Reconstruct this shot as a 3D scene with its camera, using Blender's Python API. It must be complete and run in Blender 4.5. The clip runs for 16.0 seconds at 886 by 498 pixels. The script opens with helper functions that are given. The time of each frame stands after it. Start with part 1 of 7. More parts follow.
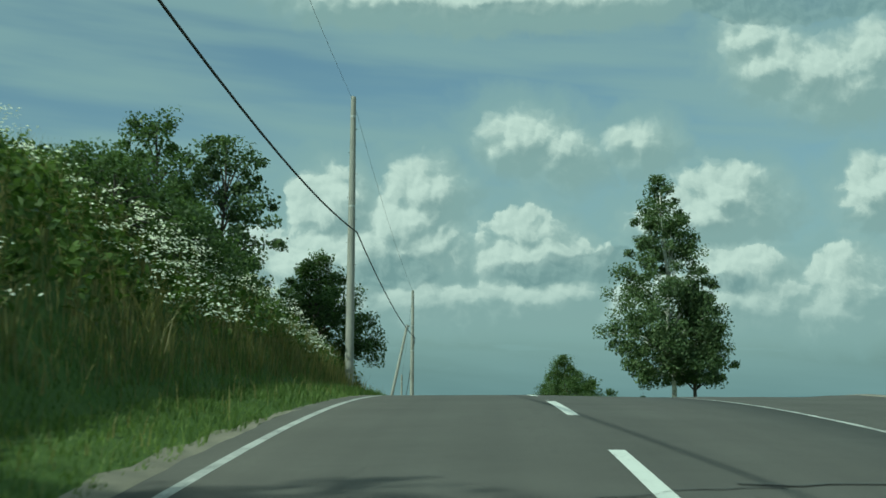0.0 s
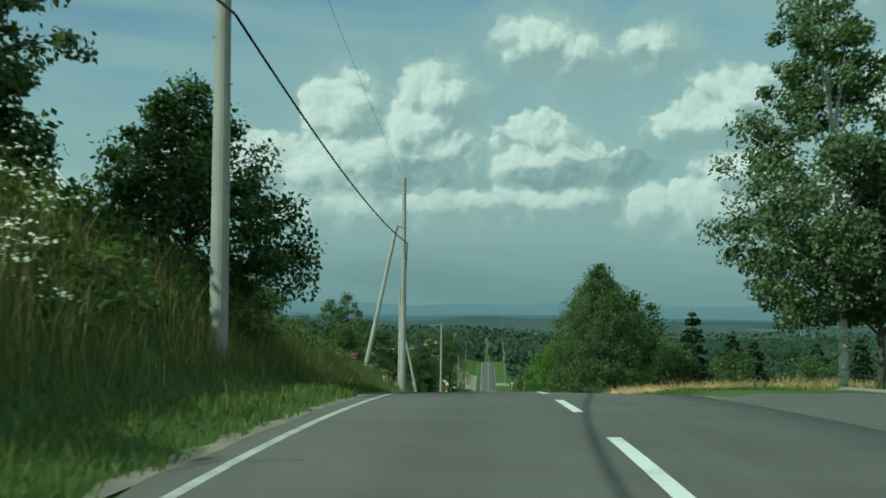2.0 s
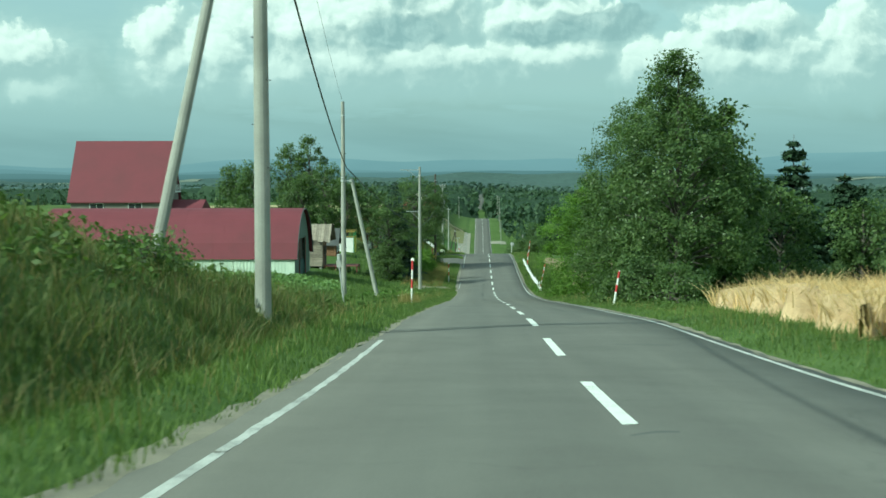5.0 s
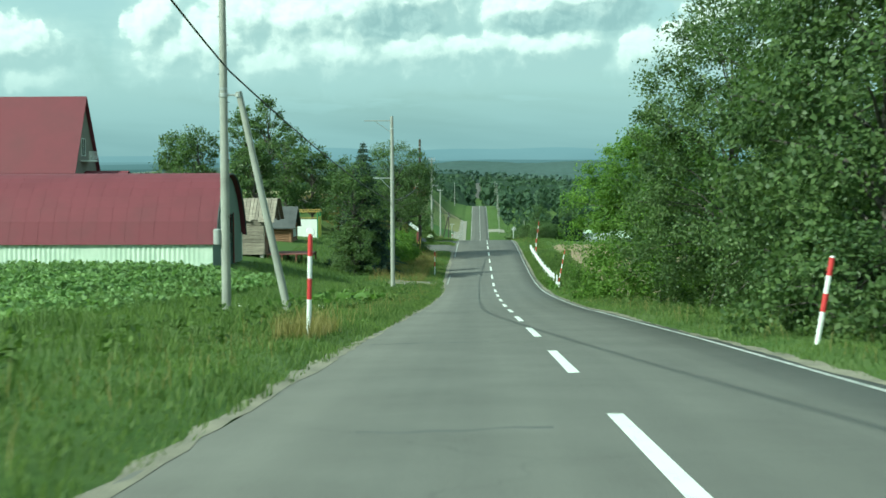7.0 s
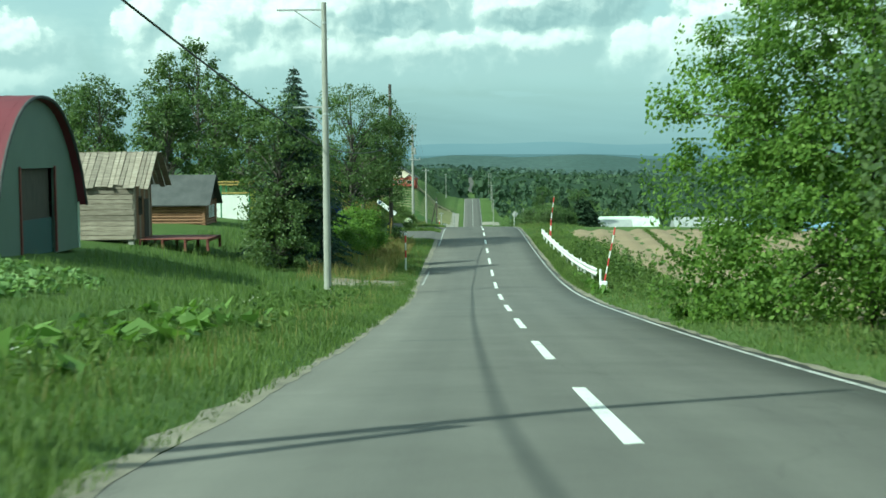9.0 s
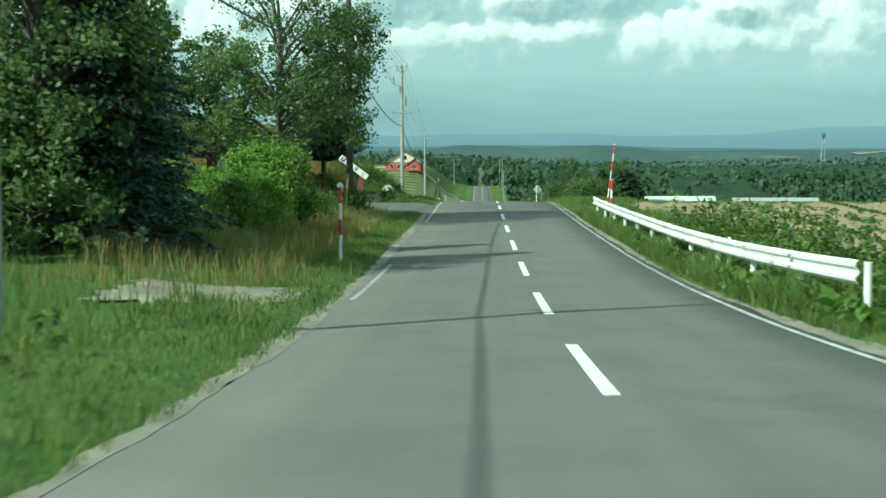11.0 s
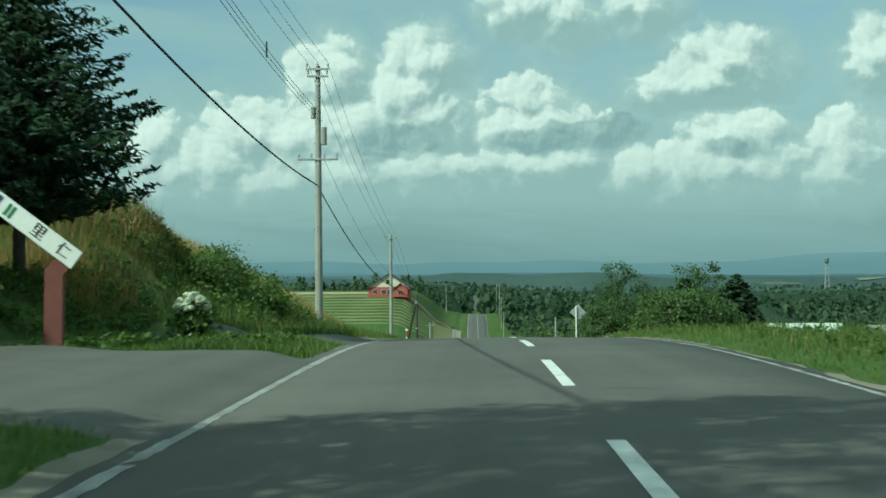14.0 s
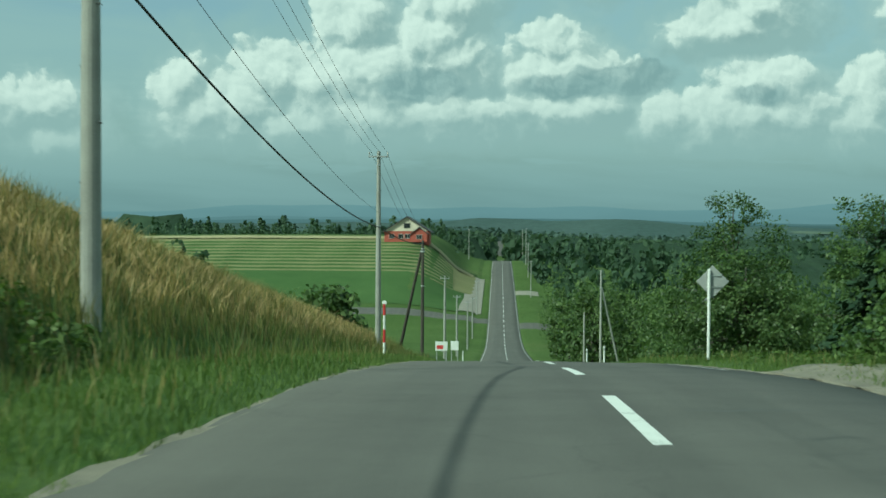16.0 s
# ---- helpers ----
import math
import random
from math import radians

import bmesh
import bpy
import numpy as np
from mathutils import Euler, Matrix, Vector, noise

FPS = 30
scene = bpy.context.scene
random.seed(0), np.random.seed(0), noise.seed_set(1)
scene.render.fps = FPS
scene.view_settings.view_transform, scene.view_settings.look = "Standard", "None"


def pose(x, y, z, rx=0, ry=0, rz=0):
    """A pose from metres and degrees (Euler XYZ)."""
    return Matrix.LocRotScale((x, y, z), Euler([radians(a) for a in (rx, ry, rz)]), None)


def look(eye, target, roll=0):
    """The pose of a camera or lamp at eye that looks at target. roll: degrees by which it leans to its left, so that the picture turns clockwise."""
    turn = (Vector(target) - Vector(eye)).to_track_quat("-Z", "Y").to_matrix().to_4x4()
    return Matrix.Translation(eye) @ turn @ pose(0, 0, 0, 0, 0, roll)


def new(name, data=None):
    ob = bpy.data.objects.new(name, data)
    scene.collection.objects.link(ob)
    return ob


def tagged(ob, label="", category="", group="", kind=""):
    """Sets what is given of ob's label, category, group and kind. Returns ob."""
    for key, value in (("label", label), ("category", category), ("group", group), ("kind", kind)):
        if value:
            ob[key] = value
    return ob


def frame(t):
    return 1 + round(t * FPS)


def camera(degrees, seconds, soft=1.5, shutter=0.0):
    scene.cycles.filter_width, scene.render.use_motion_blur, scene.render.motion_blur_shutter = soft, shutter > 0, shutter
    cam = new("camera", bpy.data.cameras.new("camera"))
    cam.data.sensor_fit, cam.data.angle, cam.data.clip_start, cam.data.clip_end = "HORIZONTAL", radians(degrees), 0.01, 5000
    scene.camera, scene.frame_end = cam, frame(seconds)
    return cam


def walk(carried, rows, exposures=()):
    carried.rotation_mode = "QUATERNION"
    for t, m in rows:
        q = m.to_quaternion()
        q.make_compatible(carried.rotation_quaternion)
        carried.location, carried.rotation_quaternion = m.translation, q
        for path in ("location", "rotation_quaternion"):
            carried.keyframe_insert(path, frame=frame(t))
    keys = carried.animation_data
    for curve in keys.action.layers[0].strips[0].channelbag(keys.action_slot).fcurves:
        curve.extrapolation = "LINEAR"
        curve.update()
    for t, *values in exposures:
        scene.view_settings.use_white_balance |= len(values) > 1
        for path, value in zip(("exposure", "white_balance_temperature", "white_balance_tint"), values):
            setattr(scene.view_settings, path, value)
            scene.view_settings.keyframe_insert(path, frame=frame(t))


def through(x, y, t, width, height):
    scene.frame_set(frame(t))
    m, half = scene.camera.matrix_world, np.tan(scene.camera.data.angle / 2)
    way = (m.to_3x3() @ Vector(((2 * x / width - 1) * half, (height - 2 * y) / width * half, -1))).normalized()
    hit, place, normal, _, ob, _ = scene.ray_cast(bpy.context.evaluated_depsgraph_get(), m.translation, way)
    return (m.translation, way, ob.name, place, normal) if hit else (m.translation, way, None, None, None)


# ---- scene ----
cam = camera(36.46, 16.0, soft=1.6, shutter=0.22)
PATH = [
    (0.0, pose(-1.268, -1.133, 3.063, 96.654, -0.451, 1.217)),
    (0.5, pose(-1.204, 5.629, 3.585, 95.909, -0.838, 1.216)),
    (1.0, pose(-1.248, 12.908, 4.068, 94.735, -0.682, 1.410)),
    (1.5, pose(-1.257, 20.167, 4.389, 93.468, -0.672, 1.596)),
    (2.0, pose(-1.265, 27.409, 4.528, 92.587, -0.433, 1.829)),
    (2.5, pose(-1.301, 34.724, 4.652, 91.561, -0.100, 1.919)),
    (3.0, pose(-1.335, 42.235, 4.500, 90.463, -0.329, 1.884)),
    (3.5, pose(-1.370, 50.171, 4.246, 89.495, -0.001, 1.593)),
    (4.0, pose(-1.370, 58.091, 3.927, 88.578, -0.535, 1.472)),
    (4.5, pose(-1.343, 65.967, 3.428, 87.465, -0.490, 1.456)),
    (5.0, pose(-1.329, 74.012, 2.791, 86.501, 0.117, 1.567)),
    (5.5, pose(-1.302, 82.411, 2.048, 85.881, 0.131, 1.721)),
    (6.0, pose(-1.269, 90.986, 1.295, 85.765, 0.199, 1.636)),
    (6.5, pose(-1.240, 99.863, 0.653, 85.844, 0.223, 1.535)),
    (7.0, pose(-1.221, 108.952, 0.026, 86.085, 0.217, 1.437)),
    (7.5, pose(-1.228, 118.104, -0.785, 86.134, 0.268, 1.652)),
    (8.0, pose(-1.242, 127.434, -1.606, 86.194, -0.138, 1.672)),
    (8.5, pose(-1.225, 136.795, -2.434, 86.108, -0.187, 1.249)),
    (9.0, pose(-1.174, 146.194, -3.305, 85.931, 0.467, 1.125)),
    (9.5, pose(-1.130, 155.800, -4.173, 85.863, 0.799, 1.259)),
    (10.0, pose(-1.105, 165.396, -5.077, 85.516, 0.689, 1.317)),
    (10.5, pose(-1.092, 175.084, -5.898, 85.357, 0.406, 1.403)),
    (11.0, pose(-1.095, 184.797, -6.670, 85.584, 0.084, 1.557)),
    (11.5, pose(-1.109, 194.488, -7.424, 86.512, -0.281, 1.724)),
    (12.0, pose(-1.148, 204.164, -8.037, 87.857, -0.157, 1.811)),
    (12.5, pose(-1.161, 213.726, -8.412, 89.317, 0.032, 1.767)),
    (13.0, pose(-1.123, 222.506, -8.607, 90.119, 0.529, 1.590)),
    (13.5, pose(-1.069, 231.622, -8.702, 90.677, 0.439, 1.317)),
    (14.0, pose(-1.059, 240.592, -8.784, 91.071, 0.391, 1.335)),
    (14.5, pose(-1.062, 249.533, -8.816, 91.355, -0.307, 1.722)),
    (15.0, pose(-1.091, 258.265, -8.818, 90.950, -0.156, 2.114)),
    (15.5, pose(-1.165, 266.881, -8.910, 90.077, 0.007, 2.362)),
    (16.0, pose(-1.232, 275.765, -9.243, 88.733, -0.320, 2.386)),
]
EXPOSURES = [(0.0, -0.40, 6000, -25), (3.0, -0.17, 6000, -25), (5.0, 0.27, 6000, -25), (8.5, 0.48, 6000, -24), (11.5, 0.42, 6000, -24), (13.5, 0.0, 6000, -25), (16.0, -0.15, 6000, -25)]
walk(cam, PATH, EXPOSURES)

# ---- world, sun, exposure ----
SUN_AZ, SUN_EL = -127.7, 39.2     # degrees: compass turn from +y, height
sun_way = Vector((math.sin(radians(SUN_AZ)) * math.cos(radians(SUN_EL)), math.cos(radians(SUN_AZ)) * math.cos(radians(SUN_EL)), math.sin(radians(SUN_EL))))
sun = new("sun", bpy.data.lights.new("sun", "SUN"))
sun.data.energy, sun.data.angle, sun.data.color = 4.6, radians(0.6), (1.0, 0.96, 0.88)
sun.matrix_world = look(sun_way * 50, (0, 0, 0))

# cumulus heaps: compass turn, height above the horizon, half width, half height, in degrees
CLOUDS = [(-19.4, 4.7, 1.5, 0.8), (-13.4, 5.4, 0.9, 1.1), (-12.6, 4.4, 1.4, 0.9), (-9.9, 6.0, 1.3, 1.1), (-10.8, 4.8, 1.6, 1.1), (-8.0, 5.8, 1.2, 1.35), (-6.2, 8.3, 1.3, 1.35), (-5.6, 6.1, 1.9, 1.6),
          (-5.8, 4.5, 2.2, 1.0), (-2.3, 9.1, 1.2, 1.1), (-3.1, 7.7, 1.4, 1.25), (-2.2, 6.7, 1.3, 1.15), (-2.5, 4.5, 2.2, 0.8), (-0.9, 6.4, 0.7, 0.6), (2.2, 7.5, 1.2, 0.75), (2.8, 6.3, 2.1, 0.8),
          (2.5, 4.8, 2.0, 0.6), (10.7, 8.9, 1.5, 0.9), (9.6, 8.1, 2.1, 0.7), (10.9, 5.6, 1.6, 0.85), (10.3, 4.4, 2.9, 0.9), (15.3, 5.1, 1.1, 1.1), (14.7, 4.0, 1.2, 0.7), (7.1, 4.5, 1.0, 0.8)]
HIGH_CLOUDS = [(2.1, 11.4, 1.3, 0.9), (3.7, 10.9, 1.1, 0.75), (7.0, 11.2, 0.9, 0.6), (13.0, 14.3, 1.5, 0.75), (14.9, 13.7, 1.7, 0.95), (17.0, 14.4, 1.6, 1.0), (16.2, 13.2, 1.6, 0.5), (11.9, 15.3, 1.0, 0.7), (16.9, 9.0, 1.2, 1.0), (0.3, 17.3, 6.0, 0.7), (-9.2, 4.0, 2.9, 0.6), (-18.2, 3.1, 1.0, 0.4)]
GREY_CLOUDS = [(-3.2, 5.7, 1.35, 0.55), (5.3, 6.0, 1.7, 0.5), (3.1, 5.7, 1.7, 0.35), (14.0, 16.8, 3.4, 0.7), (10.8, 5.2, 0.9, 0.3)]


def build_world():
    world = bpy.data.worlds.new("summer_sky")
    scene.world = world
    world.use_nodes = True
    nt = world.node_tree
    N, L = nt.nodes, nt.links
    N.clear()

    def node(kind, **kw):
        n = N.new(kind)
        for k, v in kw.items():
            if k == "op":
                n.operation = v
            else:
                n.inputs[int(k[1:])].default_value = v
        return n

    def link(a, b, i=0, o=0):
        L.new(a.outputs[o], b.inputs[i])
        return b

    def m(op, a, b=None, c=None):
        n = N.new("ShaderNodeMath")
        n.operation = op
        for i, v in enumerate((a, b, c)):
            if v is None:
                continue
            if isinstance(v, (int, float)):
                n.inputs[i].default_value = v
            else:
                L.new(v, n.inputs[i])
        return n.outputs[0]

    def ramp(v, a, b):
        n = N.new("ShaderNodeMapRange")
        n.interpolation_type = "SMOOTHSTEP"
        n.inputs[1].default_value, n.inputs[2].default_value = a, b
        L.new(v, n.inputs[0])
        return n.outputs[0]

    def mix(fac, a, b):
        n = N.new("ShaderNodeMix")
        n.data_type = "RGBA"
        for i, v in ((0, fac), (6, a), (7, b)):
            if isinstance(v, (int, float, tuple)):
                n.inputs[i].default_value = v
            else:
                L.new(v, n.inputs[i])
        return n.outputs[2]

    sky = N.new("ShaderNodeTexSky")
    sky.sky_type, sky.sun_disc = "NISHITA", False
    sky.sun_elevation, sky.sun_rotation = radians(SUN_EL), radians(SUN_AZ % 360)
    sky.air_density, sky.dust_density, sky.ozone_density = 1.0, 1.4, 1.0
    scale = N.new("ShaderNodeVectorMath")
    scale.operation = "SCALE"
    scale.inputs[3].default_value = 0.115
    L.new(sky.outputs[0], scale.inputs[0])

    coord = N.new("ShaderNodeTexCoord")
    sep = N.new("ShaderNodeSeparateXYZ")
    L.new(coord.outputs["Generated"], sep.inputs[0])
    az = m("MULTIPLY", m("ARCTAN2", sep.outputs[0], sep.outputs[1]), 57.2958)
    el = m("MULTIPLY", m("ARCSINE", sep.outputs[2]), 57.2958)

    def lumps(vec, scale):
        v = N.new("ShaderNodeTexVoronoi")
        v.voronoi_dimensions, v.feature = "2D", "SMOOTH_F1"
        v.inputs["Scale"].default_value, v.inputs["Smoothness"].default_value = scale, 0.30
        L.new(vec, v.inputs["Vector"])
        return m("SUBTRACT", 0.42, v.outputs["Distance"])

    def noise(vec, scale, detail, rough=0.55):
        n = N.new("ShaderNodeTexNoise")
        n.inputs["Scale"].default_value, n.inputs["Detail"].default_value, n.inputs["Roughness"].default_value = scale, detail, rough
        L.new(vec, n.inputs["Vector"])
        return n

    def place(side, lift):
        """A direction in degrees, shifted towards the light and ruffled."""
        here = N.new("ShaderNodeCombineXYZ")
        L.new(m("ADD", az, side), here.inputs[0])
        L.new(m("ADD", el, lift), here.inputs[1])
        at = here.outputs[0]
        for scale, much in ((0.55, 1.05), (2.1, 0.42)):
            n = noise(at, scale, 3.0)
            v = N.new("ShaderNodeVectorMath")
            v.operation = "MULTIPLY_ADD"
            v.inputs[1].default_value = (much, much, 0)
            centred = N.new("ShaderNodeVectorMath")
            centred.operation = "SUBTRACT"
            centred.inputs[1].default_value = (0.5, 0.5, 0.5)
            L.new(n.outputs["Color"], centred.inputs[0])
            L.new(centred.outputs[0], v.inputs[0])
            L.new(at, v.inputs[2])
            at = v.outputs[0]
        return here.outputs[0], at

    def heaps(at, puffs, k=0.18):
        """How deep inside a heap of round puffs, in degrees."""
        best = None
        for a, e, ra, re in puffs:
            v = N.new("ShaderNodeVectorMath")
            v.operation = "MULTIPLY_ADD"
            v.inputs[1].default_value, v.inputs[2].default_value = (1 / ra, 1 / re, 0), (-a / ra, -e / re, 0)
            L.new(at, v.inputs[0])
            d = N.new("ShaderNodeVectorMath")
            d.operation = "LENGTH"
            L.new(v.outputs[0], d.inputs[0])
            f = m("MULTIPLY_ADD", d.outputs["Value"], -math.sqrt(ra * re), 1.50 * math.sqrt(ra * re))
            best = f if best is None else m("SMOOTH_MAX", best, f, k)
        return best

    def billows(at):
        torn = m("SUBTRACT", noise(at, 1.1, 6.0, 0.6).outputs[0], 0.5)
        return m("ADD", m("ADD", m("MULTIPLY", lumps(at, 0.7), 0.60), m("MULTIPLY", lumps(at, 1.6), 0.30)), m("MULTIPLY", torn, 1.15))

    def density(side, lift):
        plain, at = place(side, lift)
        heap = heaps(at, CLOUDS + HIGH_CLOUDS)
        # the same broken cumulus goes on over the rest of the sky
        big = noise(plain, 0.16, 3.0, 0.5)
        rest = m("MULTIPLY", m("SUBTRACT", big.outputs[0], 0.54), 9.0)
        out = m("MAXIMUM", ramp(m("ABSOLUTE", az), 20, 30), ramp(el, 18, 25))
        rest = m("SUBTRACT", rest, m("MULTIPLY", m("SUBTRACT", 1.0, out), 9.0))
        return m("ADD", m("MAXIMUM", heap, rest), billows(at))

    low, above = density(0.0, 0.0), density(-0.42, 0.55)
    near_a, near_b = place(0.0, 0.0), place(-0.13, 0.17)
    fine = m("SUBTRACT", billows(near_a[1]), billows(near_b[1]))
    slope = m("SUBTRACT", low, above)
    lit = m("ADD", m("MULTIPLY", ramp(slope, -0.80, 0.70), 0.76), m("MULTIPLY", ramp(fine, -0.26, 0.28), 0.24))
    # crisp where the light strikes the heap, fading where it does not
    width = m("MULTIPLY_ADD", ramp(slope, -0.25, 0.55), -1.00, 1.22)
    width = m("ADD", width, m("MULTIPLY", ramp(el, 8.8, 11.5), 0.55))
    edge = m("DIVIDE", m("ADD", low, 0.04), width)
    clip = N.new("ShaderNodeClamp")
    L.new(edge, clip.inputs[0])
    mask = m("MULTIPLY", clip.outputs[0], ramp(el, 1.2, 4.0))
    halo = m("MULTIPLY", ramp(low, -2.6, 0.1), 0.80)
    soft = N.new("ShaderNodeTexNoise")
    soft.inputs["Scale"].default_value, soft.inputs["Detail"].default_value = 1.0, 4.0
    stretch = N.new("ShaderNodeCombineXYZ")
    L.new(m("MULTIPLY", az, 0.05), stretch.inputs[0])
    L.new(m("ADD", m("MULTIPLY", el, 0.42), m("MULTIPLY", az, 0.03)), stretch.inputs[1])
    L.new(stretch.outputs[0], soft.inputs["Vector"])
    veil = m("MAXIMUM", m("MULTIPLY", ramp(soft.outputs[0], 0.32, 0.62), 0.72), halo)
    flat = N.new("ShaderNodeCombineXYZ")
    L.new(m("MULTIPLY", az, 0.16), flat.inputs[0])
    L.new(m("MULTIPLY", el, 1.15), flat.inputs[1])
    low_bank = m("MULTIPLY", ramp(noise(flat.outputs[0], 1.0, 5.0, 0.6).outputs[0], 0.40, 0.62), m("MULTIPLY", ramp(el, 0.9, 2.2), m("SUBTRACT", 1.0, ramp(el, 5.0, 8.5))))
    veil = m("MAXIMUM", veil, m("MULTIPLY", low_bank, 0.75))
    haze = m("SUBTRACT", 1.0, ramp(m("ABSOLUTE", el), 0.0, 9.0))
    base = mix(m("MULTIPLY", haze, 0.75), scale.outputs[0], (0.215, 0.325, 0.375, 1))
    base = mix(veil, base, (0.40, 0.515, 0.55, 1))
    base = mix(m("MULTIPLY", m("SUBTRACT", 1.0, ramp(el, 0.3, 4.2)), 0.55), base, (0.225, 0.335, 0.385, 1))
    cloud = mix(m("POWER", lit, 1.15), (0.345, 0.44, 0.47, 1), (0.86, 0.89, 0.88, 1))
    cloud = mix(m("MULTIPLY", m("SUBTRACT", 1.0, ramp(el, 2.6, 6.0)), 0.70), cloud, (0.42, 0.525, 0.555, 1))
    body = m("MULTIPLY", ramp(m("ADD", above, m("MULTIPLY", low_bank, 0.4)), -0.95, 0.45), ramp(el, 1.6, 4.2))
    base = mix(m("MULTIPLY", body, 0.85), base, mix(ramp(slope, -0.7, 0.7), (0.375, 0.475, 0.505, 1), (0.57, 0.655, 0.67, 1)))
    total = mix(mask, base, cloud)
    # flat grey clouds drifting in front of the heaps
    grey = m("ADD", heaps(near_a[1], GREY_CLOUDS, 0.1), m("MULTIPLY", billows(near_a[1]), 0.45))
    total = mix(m("MULTIPLY", ramp(grey, -0.05, 0.30), 0.72), total, mix(ramp(fine, -0.2, 0.25), (0.27, 0.37, 0.41, 1), (0.37, 0.475, 0.51, 1)))
    bg = N.new("ShaderNodeBackground")
    L.new(total, bg.inputs[0])
    out = N.new("ShaderNodeOutputWorld")
    L.new(bg.outputs[0], out.inputs[0])


build_world()


# ---- materials ----
def nodes_of(name):
    mt = bpy.data.materials.new(name)
    mt.use_nodes = True
    nt = mt.node_tree
    nt.nodes.clear()
    return mt, nt.nodes, nt.links


def noise_at(N, L, scale, detail=4.0, rough=0.55, stretch=None):
    g = N.new("ShaderNodeNewGeometry")
    n = N.new("ShaderNodeTexNoise")
    n.inputs["Scale"].default_value, n.inputs["Detail"].default_value, n.inputs["Roughness"].default_value = scale, detail, rough
    if stretch:
        mp = N.new("ShaderNodeVectorMath")
        mp.operation = "MULTIPLY"
        mp.inputs[1].default_value = stretch
        L.new(g.outputs["Position"], mp.inputs[0])
        L.new(mp.outputs[0], n.inputs["Vector"])
    else:
        L.new(g.outputs["Position"], n.inputs["Vector"])
    return n.outputs["Fac"]


def ramp_of(N, L, value, stops):
    r = N.new("ShaderNodeValToRGB")
    while len(r.color_ramp.elements) < len(stops):
        r.color_ramp.elements.new(0.5)
    for e, (p, c) in zip(r.color_ramp.elements, stops):
        e.position, e.color = p, (*c, 1)
    L.new(value, r.inputs[0])
    return r.outputs["Color"]


def blend(N, L, fac, a, b, mode="MIX"):
    n = N.new("ShaderNodeMix")
    n.data_type, n.blend_type = "RGBA", mode
    for i, v in ((0, fac), (6, a), (7, b)):
        if isinstance(v, (int, float)):
            n.inputs[i].default_value = v
        elif isinstance(v, tuple):
            n.inputs[i].default_value = (*v, 1)
        else:
            L.new(v, n.inputs[i])
    return n.outputs[2]


def surface(name, stops, scale=3.0, fine=40.0, rough=0.8, metal=0.0, bump=0.3, dist=0.01, stretch=None, random_tint=0.0, grain=0.35, spec=0.5):
    """A solid surface: large stains from the ramp, fine grain over it, relief from the grain."""
    mt, N, L = nodes_of(name)
    big = noise_at(N, L, scale, 5.0, 0.6, stretch)
    small = noise_at(N, L, fine, 3.0, 0.6, stretch)
    col = ramp_of(N, L, big, stops)
    gr = ramp_of(N, L, small, [(0.25, (0.55, 0.55, 0.55)), (0.75, (1.25, 1.25, 1.25))])
    col = blend(N, L, grain, col, gr, "MULTIPLY")
    if random_tint:
        info = N.new("ShaderNodeObjectInfo")
        tint = ramp_of(N, L, info.outputs["Random"], [(0.0, (1 - random_tint,) * 3), (1.0, (1 + random_tint,) * 3)])
        col = blend(N, L, 1.0, col, tint, "MULTIPLY")
    p = N.new("ShaderNodeBsdfPrincipled")
    L.new(col, p.inputs["Base Color"])
    p.inputs["Metallic"].default_value = metal
    rr = N.new("ShaderNodeMapRange")
    rr.inputs[3].default_value, rr.inputs[4].default_value = max(0.05, rough - 0.12), min(1.0, rough + 0.12)
    L.new(big, rr.inputs[0])
    L.new(rr.outputs[0], p.inputs["Roughness"])
    p.inputs["Specular IOR Level"].default_value = spec
    if bump:
        b = N.new("ShaderNodeBump")
        b.inputs["Strength"].default_value, b.inputs["Distance"].default_value = bump, dist
        L.new(small, b.inputs["Height"])
        L.new(b.outputs[0], p.inputs["Normal"])
    out = N.new("ShaderNodeOutputMaterial")
    L.new(p.outputs[0], out.inputs[0])
    return mt


def leafy(name, dark, light, through=0.35, scale=0.35, rough=0.55, third=None):
    """Leaves and blades: every one its own shade, drifts of tone over metres, light shining through."""
    mt, N, L = nodes_of(name)
    g = N.new("ShaderNodeNewGeometry")
    drift = noise_at(N, L, scale, 3.0)
    one = ramp_of(N, L, g.outputs["Random Per Island"], [(0.0, dark), (1.0, light)])
    two = ramp_of(N, L, drift, [(0.3, (0.72, 0.75, 0.7)), (0.7, (1.25, 1.22, 1.1))])
    col = blend(N, L, 1.0, one, two, "MULTIPLY")
    if third:
        info = N.new("ShaderNodeObjectInfo")
        pick = ramp_of(N, L, g.outputs["Random Per Island"], [(0.80, (0, 0, 0)), (0.86, (1, 1, 1))])
        col = blend(N, L, pick, col, third)
    p = N.new("ShaderNodeBsdfPrincipled")
    L.new(col, p.inputs["Base Color"])
    p.inputs["Roughness"].default_value = rough
    p.inputs["Specular IOR Level"].default_value = 0.25
    t = N.new("ShaderNodeBsdfTranslucent")
    L.new(blend(N, L, 1.0, col, (1.25, 1.35, 0.75), "MULTIPLY"), t.inputs[0])
    mx = N.new("ShaderNodeMixShader")
    mx.inputs[0].default_value = through
    L.new(p.outputs[0], mx.inputs[1])
    L.new(t.outputs[0], mx.inputs[2])
    out = N.new("ShaderNodeOutputMaterial")
    L.new(mx.outputs[0], out.inputs[0])
    return mt


